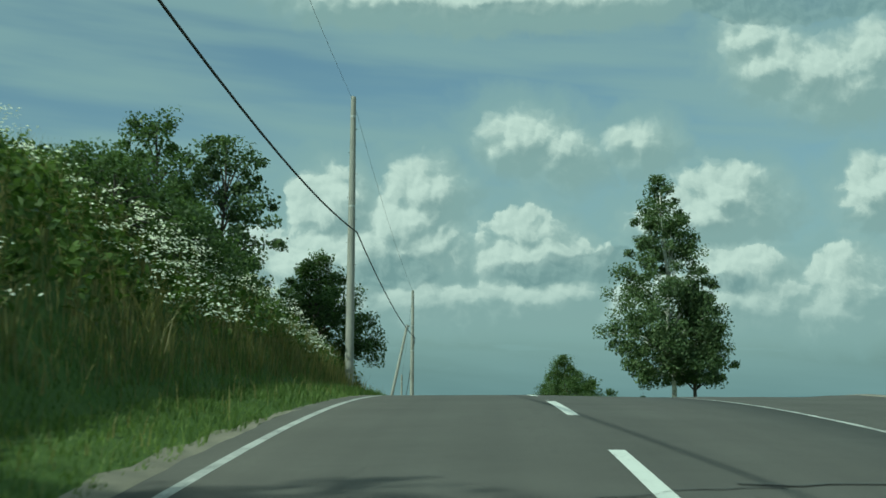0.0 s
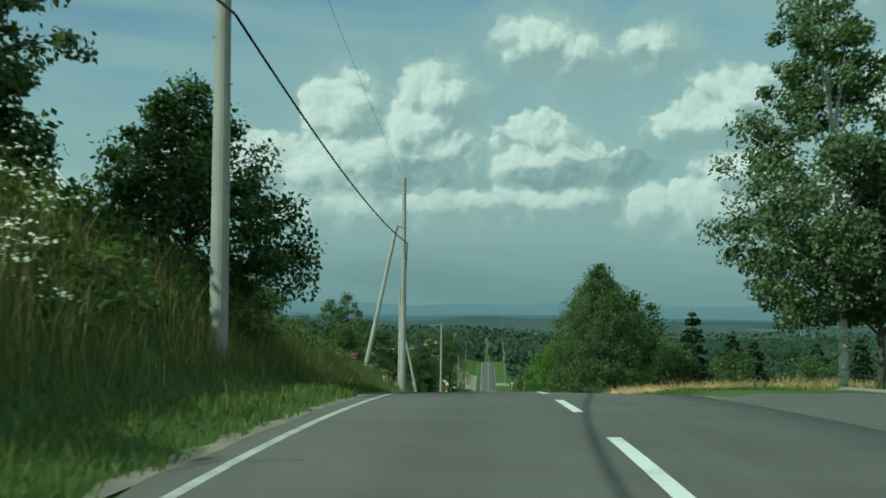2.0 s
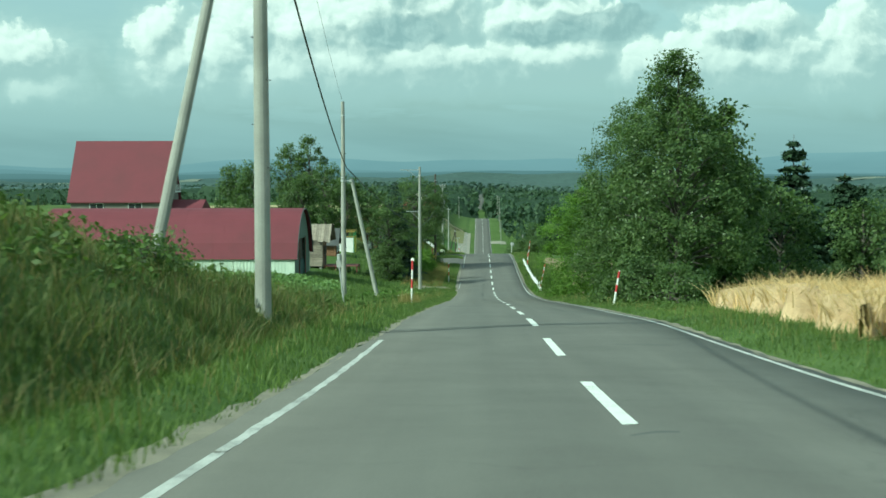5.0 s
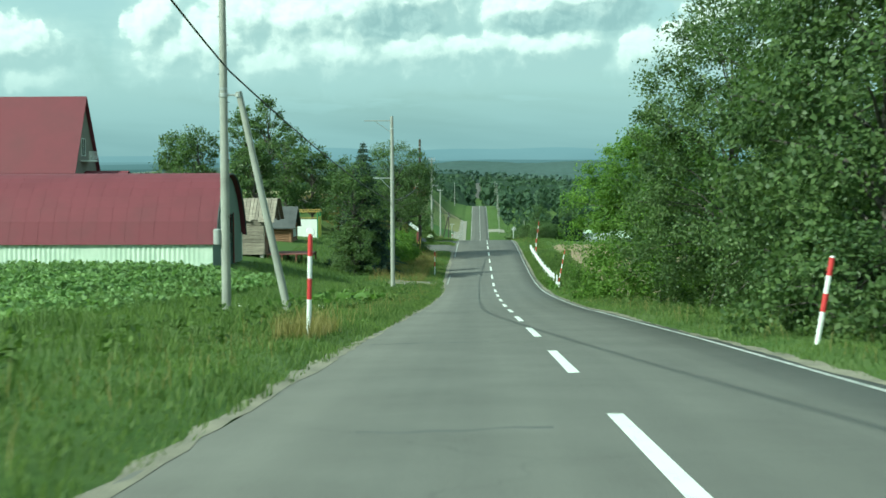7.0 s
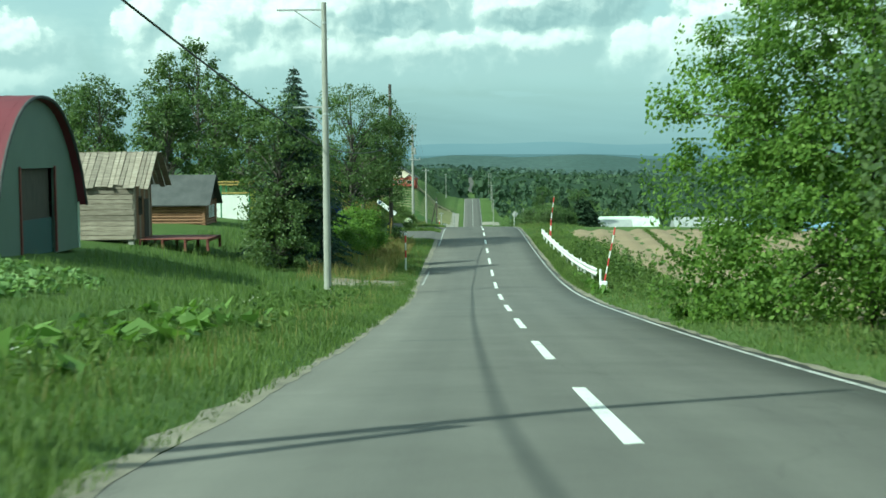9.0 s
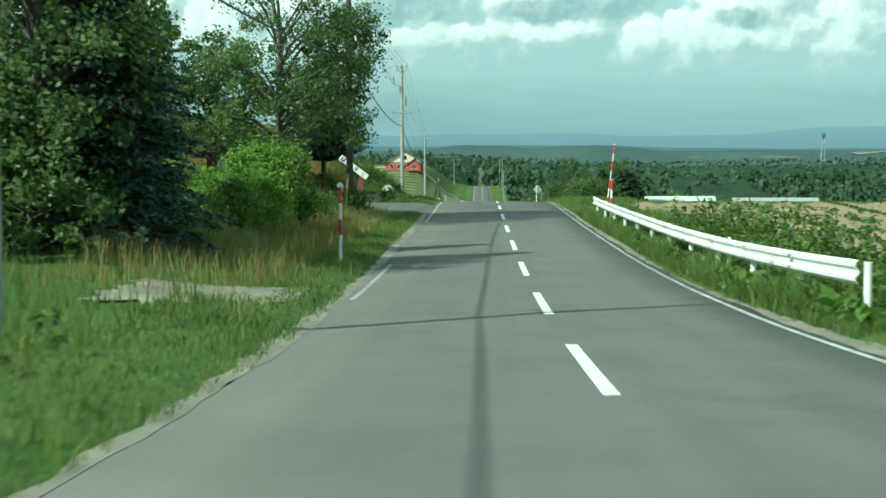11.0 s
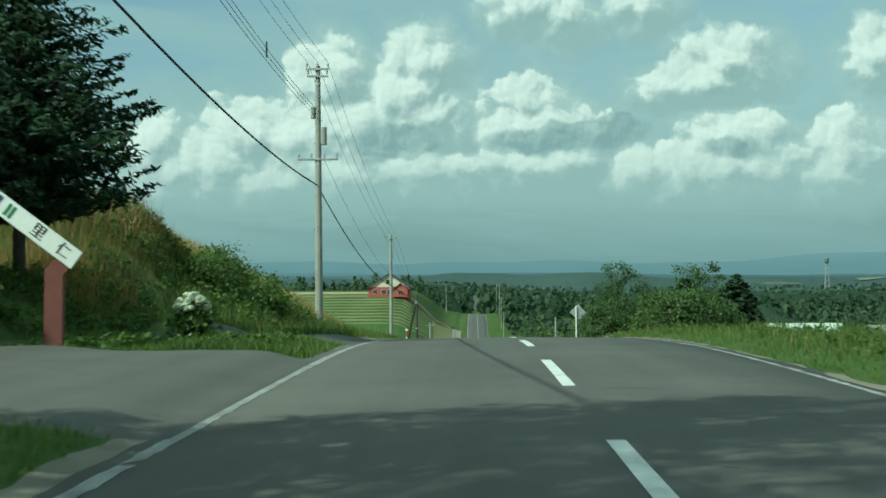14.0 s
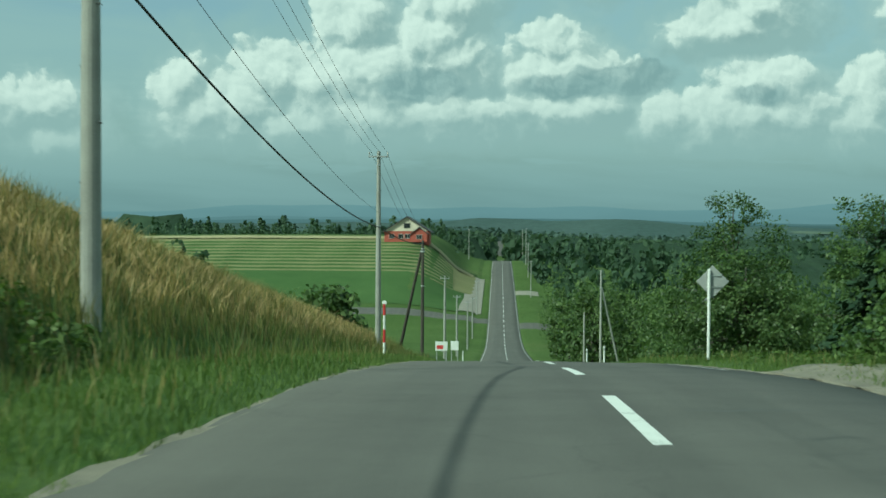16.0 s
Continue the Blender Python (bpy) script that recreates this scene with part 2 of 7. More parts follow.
def ground_material():
    """Meadow ground: earth and short green in patches at three scales."""
    mt, N, L = nodes_of("meadow_ground")
    a, b, c = noise_at(N, L, 0.05, 5.0), noise_at(N, L, 0.9, 5.0, 0.65), noise_at(N, L, 14.0, 4.0, 0.7)
    col = ramp_of(N, L, a, [(0.3, (0.070, 0.108, 0.032)), (0.55, (0.092, 0.138, 0.044)), (0.75, (0.122, 0.146, 0.060))])
    col = blend(N, L, ramp_of(N, L, b, [(0.45, (0, 0, 0)), (0.7, (0.7, 0.7, 0.7))]), col, (0.045, 0.090, 0.018))
    col = blend(N, L, 0.55, col, ramp_of(N, L, c, [(0.25, (0.45, 0.45, 0.42)), (0.75, (1.35, 1.35, 1.25))]), "MULTIPLY")
    p = N.new("ShaderNodeBsdfPrincipled")
    L.new(col, p.inputs["Base Color"])
    p.inputs["Roughness"].default_value = 0.95
    p.inputs["Specular IOR Level"].default_value = 0.1
    bp = N.new("ShaderNodeBump")
    bp.inputs["Strength"].default_value, bp.inputs["Distance"].default_value = 0.6, 0.06
    L.new(c, bp.inputs["Height"])
    L.new(bp.outputs[0], p.inputs["Normal"])
    out = N.new("ShaderNodeOutputMaterial")
    L.new(p.outputs[0], out.inputs[0])
    return mt


def asphalt_material():
    """Worn grey asphalt: aggregate, long wheel-worn bands along the road, blotches and fine cracks."""
    mt, N, L = nodes_of("worn_asphalt")
    g = N.new("ShaderNodeNewGeometry")
    grit = noise_at(N, L, 90.0, 3.0, 0.7)
    blot = noise_at(N, L, 0.55, 5.0, 0.6)
    band = noise_at(N, L, 1.0, 3.0, 0.5, (1.5, 0.02, 0.0))
    col = ramp_of(N, L, blot, [(0.25, (0.108, 0.105, 0.099)), (0.75, (0.146, 0.142, 0.134))])
    col = blend(N, L, 0.8, col, ramp_of(N, L, band, [(0.3, (0.86, 0.86, 0.86)), (0.7, (1.12, 1.12, 1.10))]), "MULTIPLY")
    col = blend(N, L, 0.6, col, ramp_of(N, L, grit, [(0.3, (0.6, 0.6, 0.6)), (0.72, (1.4, 1.4, 1.38))]), "MULTIPLY")
    # tone along the road: darker up to the first crest and past y = 258
    sp = N.new("ShaderNodeSeparateXYZ")
    L.new(g.outputs["Position"], sp.inputs[0])
    mr = N.new("ShaderNodeMapRange")
    mr.inputs[1].default_value, mr.inputs[2].default_value = 0.0, 300.0
    L.new(sp.outputs[1], mr.inputs[0])
    col = blend(N, L, 1.0, col, ramp_of(N, L, mr.outputs[0], [(0.10, (0.80, 0.79, 0.78)), (0.25, (1.04, 1.04, 1.02)), (0.78, (1.02, 1.02, 1.00)), (0.86, (0.85, 0.85, 0.83))]), "MULTIPLY")
    vor = N.new("ShaderNodeTexVoronoi")
    vor.feature = "DISTANCE_TO_EDGE"
    vor.inputs["Scale"].default_value = 0.16
    warp = N.new("ShaderNodeVectorMath")
    warp.operation = "MULTIPLY_ADD"
    warp.inputs[1].default_value = (1, 1, 0)
    wn = N.new("ShaderNodeTexNoise")
    wn.inputs["Scale"].default_value, wn.inputs["Detail"].default_value = 1.2, 5.0
    L.new(g.outputs["Position"], wn.inputs["Vector"])
    L.new(g.outputs["Position"], warp.inputs[0])
    L.new(wn.outputs["Color"], warp.inputs[2])
    L.new(warp.outputs[0], vor.inputs["Vector"])
    crack = ramp_of(N, L, vor.outputs["Distance"], [(0.0, (0.30, 0.30, 0.30)), (0.0022, (0, 0, 0))])
    col = blend(N, L, crack, col, (0.05, 0.05, 0.048))
    p = N.new("ShaderNodeBsdfPrincipled")
    L.new(col, p.inputs["Base Color"])
    p.inputs["Roughness"].default_value = 0.86
    p.inputs["Specular IOR Level"].default_value = 0.3
    bp = N.new("ShaderNodeBump")
    bp.inputs["Strength"].default_value, bp.inputs["Distance"].default_value = 0.35, 0.006
    L.new(grit, bp.inputs["Height"])
    L.new(bp.outputs[0], p.inputs["Normal"])
    out = N.new("ShaderNodeOutputMaterial")
    L.new(p.outputs[0], out.inputs[0])
    return mt


def paint_material(name, color, wear):
    """Road paint: scuffed, grey showing through in specks and streaks."""
    mt, N, L = nodes_of(name)
    a, b = noise_at(N, L, 1.7, 5.0, 0.65), noise_at(N, L, 26.0, 4.0, 0.7)
    w = blend(N, L, 0.5, a, b)
    m1 = ramp_of(N, L, w, [(0.62 - wear, (0, 0, 0)), (0.80 - wear, (1, 1, 1))])
    col = blend(N, L, m1, color, (0.17, 0.17, 0.165))
    p = N.new("ShaderNodeBsdfPrincipled")
    L.new(col, p.inputs["Base Color"])
    p.inputs["Roughness"].default_value = 0.7
    out = N.new("ShaderNodeOutputMaterial")
    L.new(p.outputs[0], out.inputs[0])
    return mt


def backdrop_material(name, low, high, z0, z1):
    """Far hills, too far to shift: a plain glowing distance, slightly uneven, with haze in its colours."""
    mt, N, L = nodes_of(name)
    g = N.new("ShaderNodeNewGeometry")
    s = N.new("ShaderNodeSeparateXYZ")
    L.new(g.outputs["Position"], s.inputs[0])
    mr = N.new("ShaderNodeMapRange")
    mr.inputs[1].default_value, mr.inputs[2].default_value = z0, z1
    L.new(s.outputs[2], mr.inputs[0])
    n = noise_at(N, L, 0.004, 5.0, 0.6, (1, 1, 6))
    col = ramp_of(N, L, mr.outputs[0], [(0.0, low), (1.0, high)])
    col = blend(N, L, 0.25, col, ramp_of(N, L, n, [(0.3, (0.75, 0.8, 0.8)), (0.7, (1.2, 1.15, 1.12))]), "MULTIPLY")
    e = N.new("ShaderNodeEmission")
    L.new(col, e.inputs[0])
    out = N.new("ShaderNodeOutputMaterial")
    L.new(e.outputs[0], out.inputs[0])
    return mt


ASPHALT = asphalt_material()
GROUND = ground_material()
WHITE_LINE = paint_material("white_road_paint", (0.70, 0.71, 0.68), 0.09)
THIN_LINE = paint_material("nearly_gone_road_paint", (0.40, 0.40, 0.385), 0.22)
OLD_LINE = paint_material("faded_road_paint", (0.50, 0.50, 0.48), 0.17)
TAR = surface("dark_bitumen_seam", [(0.3, (0.070, 0.071, 0.070)), (0.7, (0.096, 0.097, 0.095))], 1.2, 60, 0.8, bump=0.2, dist=0.004)
GRIT = surface("sandy_shoulder_grit", [(0.3, (0.145, 0.132, 0.104)), (0.7, (0.285, 0.255, 0.196))], 1.0, 30, 0.95, bump=0.8, dist=0.02)
GRAVEL = surface("pale_gravel", [(0.3, (0.20, 0.185, 0.155)), (0.7, (0.31, 0.29, 0.25))], 1.2, 30, 0.95, bump=0.8, dist=0.02)
SOIL = surface("dry_field_soil", [(0.3, (0.235, 0.18, 0.118)), (0.7, (0.30, 0.235, 0.155))], 0.25, 9, 0.95, bump=0.8, dist=0.04, spec=0.1)
CONCRETE = surface("weathered_concrete", [(0.25, (0.24, 0.24, 0.22)), (0.6, (0.34, 0.34, 0.31)), (0.8, (0.28, 0.28, 0.26))], 1.1, 45, 0.85, bump=0.3, dist=0.004)
OLD_WOOD = surface("grey_old_wood", [(0.3, (0.17, 0.14, 0.11)), (0.7, (0.33, 0.29, 0.24))], 1.5, 22, 0.85, bump=0.5, dist=0.006, stretch=(1, 6, 6), random_tint=0.25)
DARK_WOOD = surface("dark_creosote_wood", [(0.3, (0.040, 0.034, 0.028)), (0.7, (0.085, 0.074, 0.06))], 1.3, 30, 0.85, bump=0.4, dist=0.006, stretch=(6, 6, 1))
BROWN_WOOD = surface("brown_stained_wood", [(0.3, (0.17, 0.085, 0.045)), (0.7, (0.27, 0.145, 0.08))], 1.5, 26, 0.75, bump=0.4, dist=0.005, random_tint=0.2)
RED_WOOD = surface("oxide_red_wood", [(0.3, (0.115, 0.032, 0.026)), (0.7, (0.175, 0.050, 0.040))], 1.5, 26, 0.7, bump=0.3, dist=0.004, random_tint=0.15)
RED_ROOF = surface("faded_red_sheet_metal", [(0.25, (0.112, 0.018, 0.030)), (0.6, (0.142, 0.026, 0.041)), (0.85, (0.130, 0.032, 0.046))], 0.5, 30, 0.78, bump=0.1, dist=0.003, grain=0.2)
GREEN_SHEET = surface("grey_green_painted_sheet", [(0.3, (0.085, 0.125, 0.10)), (0.7, (0.12, 0.165, 0.135))], 0.8, 25, 0.6, bump=0.15, dist=0.003, grain=0.2)
PALE_SHEET = surface("pale_green_corrugated_sheet", [(0.3, (0.46, 0.56, 0.46)), (0.7, (0.62, 0.70, 0.60))], 0.9, 25, 0.6, bump=0.1, dist=0.003, grain=0.2)
DARK_ROOF = surface("dark_grey_shingle", [(0.3, (0.045, 0.048, 0.05)), (0.7, (0.085, 0.088, 0.09))], 1.2, 20, 0.8, bump=0.4, dist=0.01)
DARK_GLASS = surface("dark_window_glass", [(0.3, (0.02, 0.025, 0.03)), (0.7, (0.04, 0.045, 0.05))], 1, 10, 0.15, bump=0)
WHITE_PAINT = surface("weathered_white_paint", [(0.3, (0.68, 0.69, 0.67)), (0.7, (0.80, 0.81, 0.79))], 1.5, 30, 0.5, bump=0.1, dist=0.002, grain=0.15)
CREAM_WALL = surface("cream_plaster", [(0.3, (0.60, 0.53, 0.42)), (0.7, (0.72, 0.65, 0.53))], 1, 20, 0.85, bump=0.1)
RED_WALL = surface("brick_red_cladding", [(0.3, (0.33, 0.075, 0.055)), (0.7, (0.43, 0.105, 0.075))], 1, 20, 0.75, bump=0.1)
RED_PAINT = surface("signal_red_paint", [(0.3, (0.45, 0.03, 0.035)), (0.7, (0.56, 0.045, 0.05))], 3, 40, 0.5, bump=0.05, grain=0.2)
GALVANISED = surface("galvanised_steel", [(0.3, (0.42, 0.43, 0.43)), (0.7, (0.58, 0.59, 0.59))], 3, 40, 0.45, metal=0.8, bump=0.1, dist=0.002)
RUBBER = surface("black_cable_sheath", [(0.3, (0.012, 0.012, 0.012)), (0.7, (0.03, 0.03, 0.03))], 3, 40, 0.6, bump=0)
PORCELAIN = surface("grey_porcelain", [(0.3, (0.30, 0.30, 0.29)), (0.7, (0.45, 0.45, 0.43))], 4, 30, 0.3, bump=0)
BLUE_PAINT = surface("deep_blue_enamel", [(0.3, (0.018, 0.045, 0.24)), (0.7, (0.028, 0.065, 0.30))], 2, 30, 0.35, bump=0, grain=0.15)
GREY_STEEL = surface("grey_painted_steel", [(0.3, (0.27, 0.28, 0.28)), (0.7, (0.36, 0.37, 0.36))], 2, 30, 0.5, bump=0.05, grain=0.15)
YELLOW_PAINT = surface("yellow_painted_board", [(0.3, (0.58, 0.52, 0.06)), (0.7, (0.72, 0.66, 0.12))], 2, 30, 0.6, bump=0.05)
OCHRE_WOOD = surface("ochre_painted_stake", [(0.3, (0.33, 0.23, 0.06)), (0.7, (0.45, 0.33, 0.10))], 3, 30, 0.7, bump=0.2, dist=0.003)
GREEN_PAINT = surface("green_frame_paint", [(0.3, (0.03, 0.16, 0.06)), (0.7, (0.05, 0.22, 0.09))], 2, 30, 0.5, bump=0)
BLACK_PAINT = surface("black_paint", [(0.3, (0.012, 0.012, 0.012)), (0.7, (0.022, 0.022, 0.022))], 3, 30, 0.5, bump=0)
BARK = surface("rough_grey_bark", [(0.3, (0.055, 0.047, 0.040)), (0.7, (0.125, 0.110, 0.095))], 2.5, 24, 0.9, bump=0.8, dist=0.02, stretch=(4, 4, 1))
BIRCH_BARK = surface("white_birch_bark", [(0.36, (0.10, 0.085, 0.07)), (0.44, (0.60, 0.58, 0.53)), (0.7, (0.74, 0.72, 0.67))], 3.0, 24, 0.75, bump=0.4, dist=0.01, stretch=(0.7, 0.7, 3.2))

GRASS = leafy("verge_grass", (0.070, 0.116, 0.031), (0.168, 0.226, 0.078), 0.40, 0.25)
RUST_GRASS = leafy("rust_dry_grass", (0.19, 0.125, 0.055), (0.37, 0.255, 0.115), 0.35, 0.4)
BANK_GRASS = leafy("olive_bank_grass", (0.074, 0.108, 0.036), (0.150, 0.180, 0.070), 0.38, 0.45, third=(0.19, 0.155, 0.075))
DRY_GRASS = leafy("dry_seeding_grass", (0.15, 0.135, 0.05), (0.31, 0.265, 0.125), 0.35, 0.4)
WEED = leafy("weed_leaves", (0.055, 0.095, 0.026), (0.140, 0.200, 0.060), 0.35, 0.3)
BUTTERBUR = leafy("broad_pale_leaves", (0.09, 0.16, 0.04), (0.165, 0.26, 0.075), 0.35, 0.4)
PETAL = leafy("white_petals", (0.62, 0.64, 0.58), (0.85, 0.86, 0.80), 0.25, 0.5)
WHEAT = leafy("ripe_wheat", (0.44, 0.305, 0.165), (0.68, 0.505, 0.315), 0.25, 0.5)
WHEAT_TOP = surface("wheat_ears", [(0.3, (0.36, 0.245, 0.13)), (0.7, (0.60, 0.44, 0.27))], 1.1, 9, 0.95, bump=0.8, dist=0.08, spec=0.1)
BANK_WHEAT = leafy("dull_ripe_wheat", (0.30, 0.215, 0.11), (0.48, 0.36, 0.20), 0.25, 0.2)
CROP = leafy("potato_leaves", (0.12, 0.20, 0.075), (0.24, 0.34, 0.15), 0.3, 0.2)
LEAF_BIRCH = leafy("birch_leaves", (0.052, 0.092, 0.042), (0.160, 0.210, 0.110), 0.34, 0.4, 0.42)
LEAF_DARK = leafy("dark_shrub_leaves", (0.040, 0.076, 0.026), (0.115, 0.170, 0.060), 0.32, 0.4, 0.45)
LEAF_MID = leafy("broadleaf_green", (0.052, 0.090, 0.036), (0.142, 0.198, 0.082), 0.42, 0.35, 0.42)
LEAF_WILLOW = leafy("light_willow_leaves", (0.074, 0.142, 0.026), (0.185, 0.285, 0.064), 0.42, 0.35)
NEEDLE = leafy("dark_spruce_needles", (0.020, 0.042, 0.024), (0.050, 0.084, 0.048), 0.15, 0.5, 0.9)
NEEDLE_BLUE = leafy("blue_spruce_needles", (0.030, 0.056, 0.044), (0.072, 0.112, 0.090), 0.15, 0.5, 0.8)
# farthest leaves: distance haze is painted in as a paler, bluer green
FARTHEST_LEAF = leafy("haze_tinted_leaves", (0.066, 0.106, 0.102), (0.092, 0.138, 0.134), 0.3, 0.004, 0.7)
# far leaves: narrow bluish range, some distance haze put into it
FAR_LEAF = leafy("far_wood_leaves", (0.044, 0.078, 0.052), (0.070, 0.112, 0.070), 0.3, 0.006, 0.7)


# ---- shapes ----
rng = np.random.default_rng(7)


def raw_mesh(name, verts, faces, smooth=False):
    """A mesh from an array of places and an array of faces with one corner count."""
    me = bpy.data.meshes.new(name)
    verts, faces = np.asarray(verts, np.float32), np.asarray(faces, np.int32)
    k = faces.shape[1]
    me.vertices.add(len(verts))
    me.vertices.foreach_set("co", verts.ravel())
    me.loops.add(faces.size)
    me.loops.foreach_set("vertex_index", faces.ravel())
    me.polygons.add(len(faces))
    me.polygons.foreach_set("loop_start", np.arange(0, faces.size, k, dtype=np.int32))
    me.update(calc_edges=True)
    if smooth:
        me.polygons.foreach_set("use_smooth", np.ones(len(faces), bool))
    return me


class Shape:
    """Collects simple solids into one mesh."""

    def __init__(self):
        self.v, self.f = [], []

    def add(self, verts, faces):
        o = len(self.v)
        self.v += [tuple(p) for p in verts]
        self.f += [tuple(i + o for i in q) for q in faces]
        return self

    def box(self, x0, x1, y0, y1, z0, z1, bevel=0.0, turn=None):
        """A box, its edges chamfered by bevel."""
        c = Vector(((x0 + x1) / 2, (y0 + y1) / 2, (z0 + z1) / 2))
        h = Vector((abs(x1 - x0) / 2, abs(y1 - y0) / 2, abs(z1 - z0) / 2))
        b = min(bevel, 0.45 * min(h))
        bm = bmesh.new()
        bmesh.ops.create_cube(bm, size=1.0, matrix=Matrix.Diagonal((2 * h.x, 2 * h.y, 2 * h.z, 1)))
        if b > 0:
            bmesh.ops.bevel(bm, geom=bm.edges[:], offset=b, segments=1, affect="EDGES")
        bm.verts.index_update()
        t = Matrix.Translation(c) @ (turn.to_4x4() if turn else Matrix.Identity(4))
        self.add([t @ v.co for v in bm.verts], [[v.index for v in q.verts] for q in bm.faces])
        bm.free()
        return self

    def tube(self, points, radii, n=8, caps=True):
        """A round bar through points, with a radius at each."""
        points = [Vector(p) for p in points]
        rings, verts, faces = len(points), [], []
        for i, p in enumerate(points):
            d = (points[min(i + 1, rings - 1)] - points[max(i - 1, 0)]).normalized()
            a = d.cross(Vector((0, 0, 1)) if abs(d.z) < 0.9 else Vector((1, 0, 0))).normalized()
            b = d.cross(a)
            verts += [p + (a * math.cos(2 * math.pi * k / n) + b * math.sin(2 * math.pi * k / n)) * radii[i] for k in range(n)]
        for i in range(rings - 1):
            faces += [(i * n + k, i * n + (k + 1) % n, (i + 1) * n + (k + 1) % n, (i + 1) * n + k) for k in range(n)]
        if caps:
            faces += [tuple(range(n))[::-1], tuple((rings - 1) * n + k for k in range(n))]
        return self.add(verts, faces)

    def prism(self, outline, axis, a, b):
        """An outline of (u, w) pulled along x or y from a to b; w is up."""
        n = len(outline)
        put = (lambda s, u, w: (s, u, w)) if axis == "x" else (lambda s, u, w: (u, s, w))
        verts = [put(a, *p) for p in outline] + [put(b, *p) for p in outline]
        faces = [(i, (i + 1) % n, n + (i + 1) % n, n + i) for i in range(n)] + [tuple(range(n))[::-1], tuple(range(n, 2 * n))]
        return self.add(verts, faces)

    def mesh(self, name, smooth=False):
        me = bpy.data.meshes.new(name)
        me.from_pydata(self.v, [], self.f)
        bm = bmesh.new()
        bm.from_mesh(me)
        bmesh.ops.recalc_face_normals(bm, faces=bm.faces[:])
        bm.to_mesh(me)
        bm.free()
        if smooth:
            me.polygons.foreach_set("use_smooth", np.ones(len(me.polygons), bool))
        return me


def part(name, shape, material, parent=None, label="", smooth=False):
    """Links a shape or a mesh as one object under a thing or a part."""
    me = shape.mesh(name, smooth) if isinstance(shape, Shape) else shape
    if not me.materials:
        me.materials.append(material)
    ob = new(name, me)
    if parent:
        ob.parent = parent
    return tagged(ob, label) if label else ob


def thing(name, x, y, z, label, category, group="", kind="", turn=0.0):
    """An Empty at the base of a thing."""
    ob = new(name)
    ob.empty_display_size = 0.2
    ob.matrix_basis = pose(x, y, z, 0, 0, turn)
    return tagged(ob, label, category, group, kind)


# ---- the lie of the land ----
ROAD_Y = np.array([-90.0, -40, -10, -1.1, 5.6, 12.9, 20.2, 27.4, 34.7, 42.2, 50.2, 58.1, 66.0, 74.0, 82.4, 91.0, 99.9, 109.0, 118.1, 127.4, 136.8, 146.2, 155.8,
                   165.4, 175.1, 184.8, 194.5, 204.2, 213.7, 222.5, 231.6, 240.6, 249.5, 258.3, 266.9, 275.8, 285, 295, 311, 324, 350])
ROAD_Z = np.array([-6.0, -1.6, 1.05, 1.83, 2.353, 2.835, 3.156, 3.31, 3.375, 3.268, 3.014, 2.694, 2.195, 1.558, 0.815, 0.062, -0.579, -1.207, -2.018, -2.839, -3.667, -4.538,
                   -5.406, -6.309, -7.131, -7.903, -8.657, -9.27, -9.644, -9.839, -9.935, -10.017, -10.049, -10.051, -10.143, -10.45, -10.86, -11.45, -12.95, -14.30, -17.2])
FAR_Y = np.array([400.0, 450, 495, 520, 550, 580, 609, 645, 682, 730, 766, 800, 850, 1000, 1200, 1476, 1976, 2600, 4800])
FAR_Z = np.array([-22.5, -27.6, -31.0, -32.6, -33.6, -33.3, -31.9, -30.0, -28.3, -26.2, -25.1, -25.3, -27.0, -35.0, -42.0, -40.5, -37.0, -40.0, -40.0])
ALL_Y, ALL_Z = np.concatenate([ROAD_Y, FAR_Y]), np.concatenate([ROAD_Z, FAR_Z])
EDGE_R = 3.50      # the asphalt's right edge


def edge_l(y):
    """The asphalt's left edge: overgrown by the fields, wider before the drives."""
    return np.interp(y, [-90, 85, 97, 104, 198, 212, 250, 280, 300], [-3.72, -3.72, -3.70, -3.42, -3.42, -3.74, -3.72, -3.80, -3.66])


def smooth_profile():
    """The road's height every metre, with the corners eased."""
    y = np.arange(-90.0, 4800.0, 1.0)
    z = np.interp(y, ALL_Y, ALL_Z)
    k = np.hanning(15)
    soft = np.convolve(np.pad(z, 7, mode="edge"), k / k.sum(), "valid")
    return y, soft


PROFILE_Y, PROFILE_Z = smooth_profile()


def road_z(y):
    return np.interp(y, PROFILE_Y, PROFILE_Z)


def step(v, a, b):
    t = np.clip((v - a) / (b - a), 0, 1)
    return t * t * (3 - 2 * t)


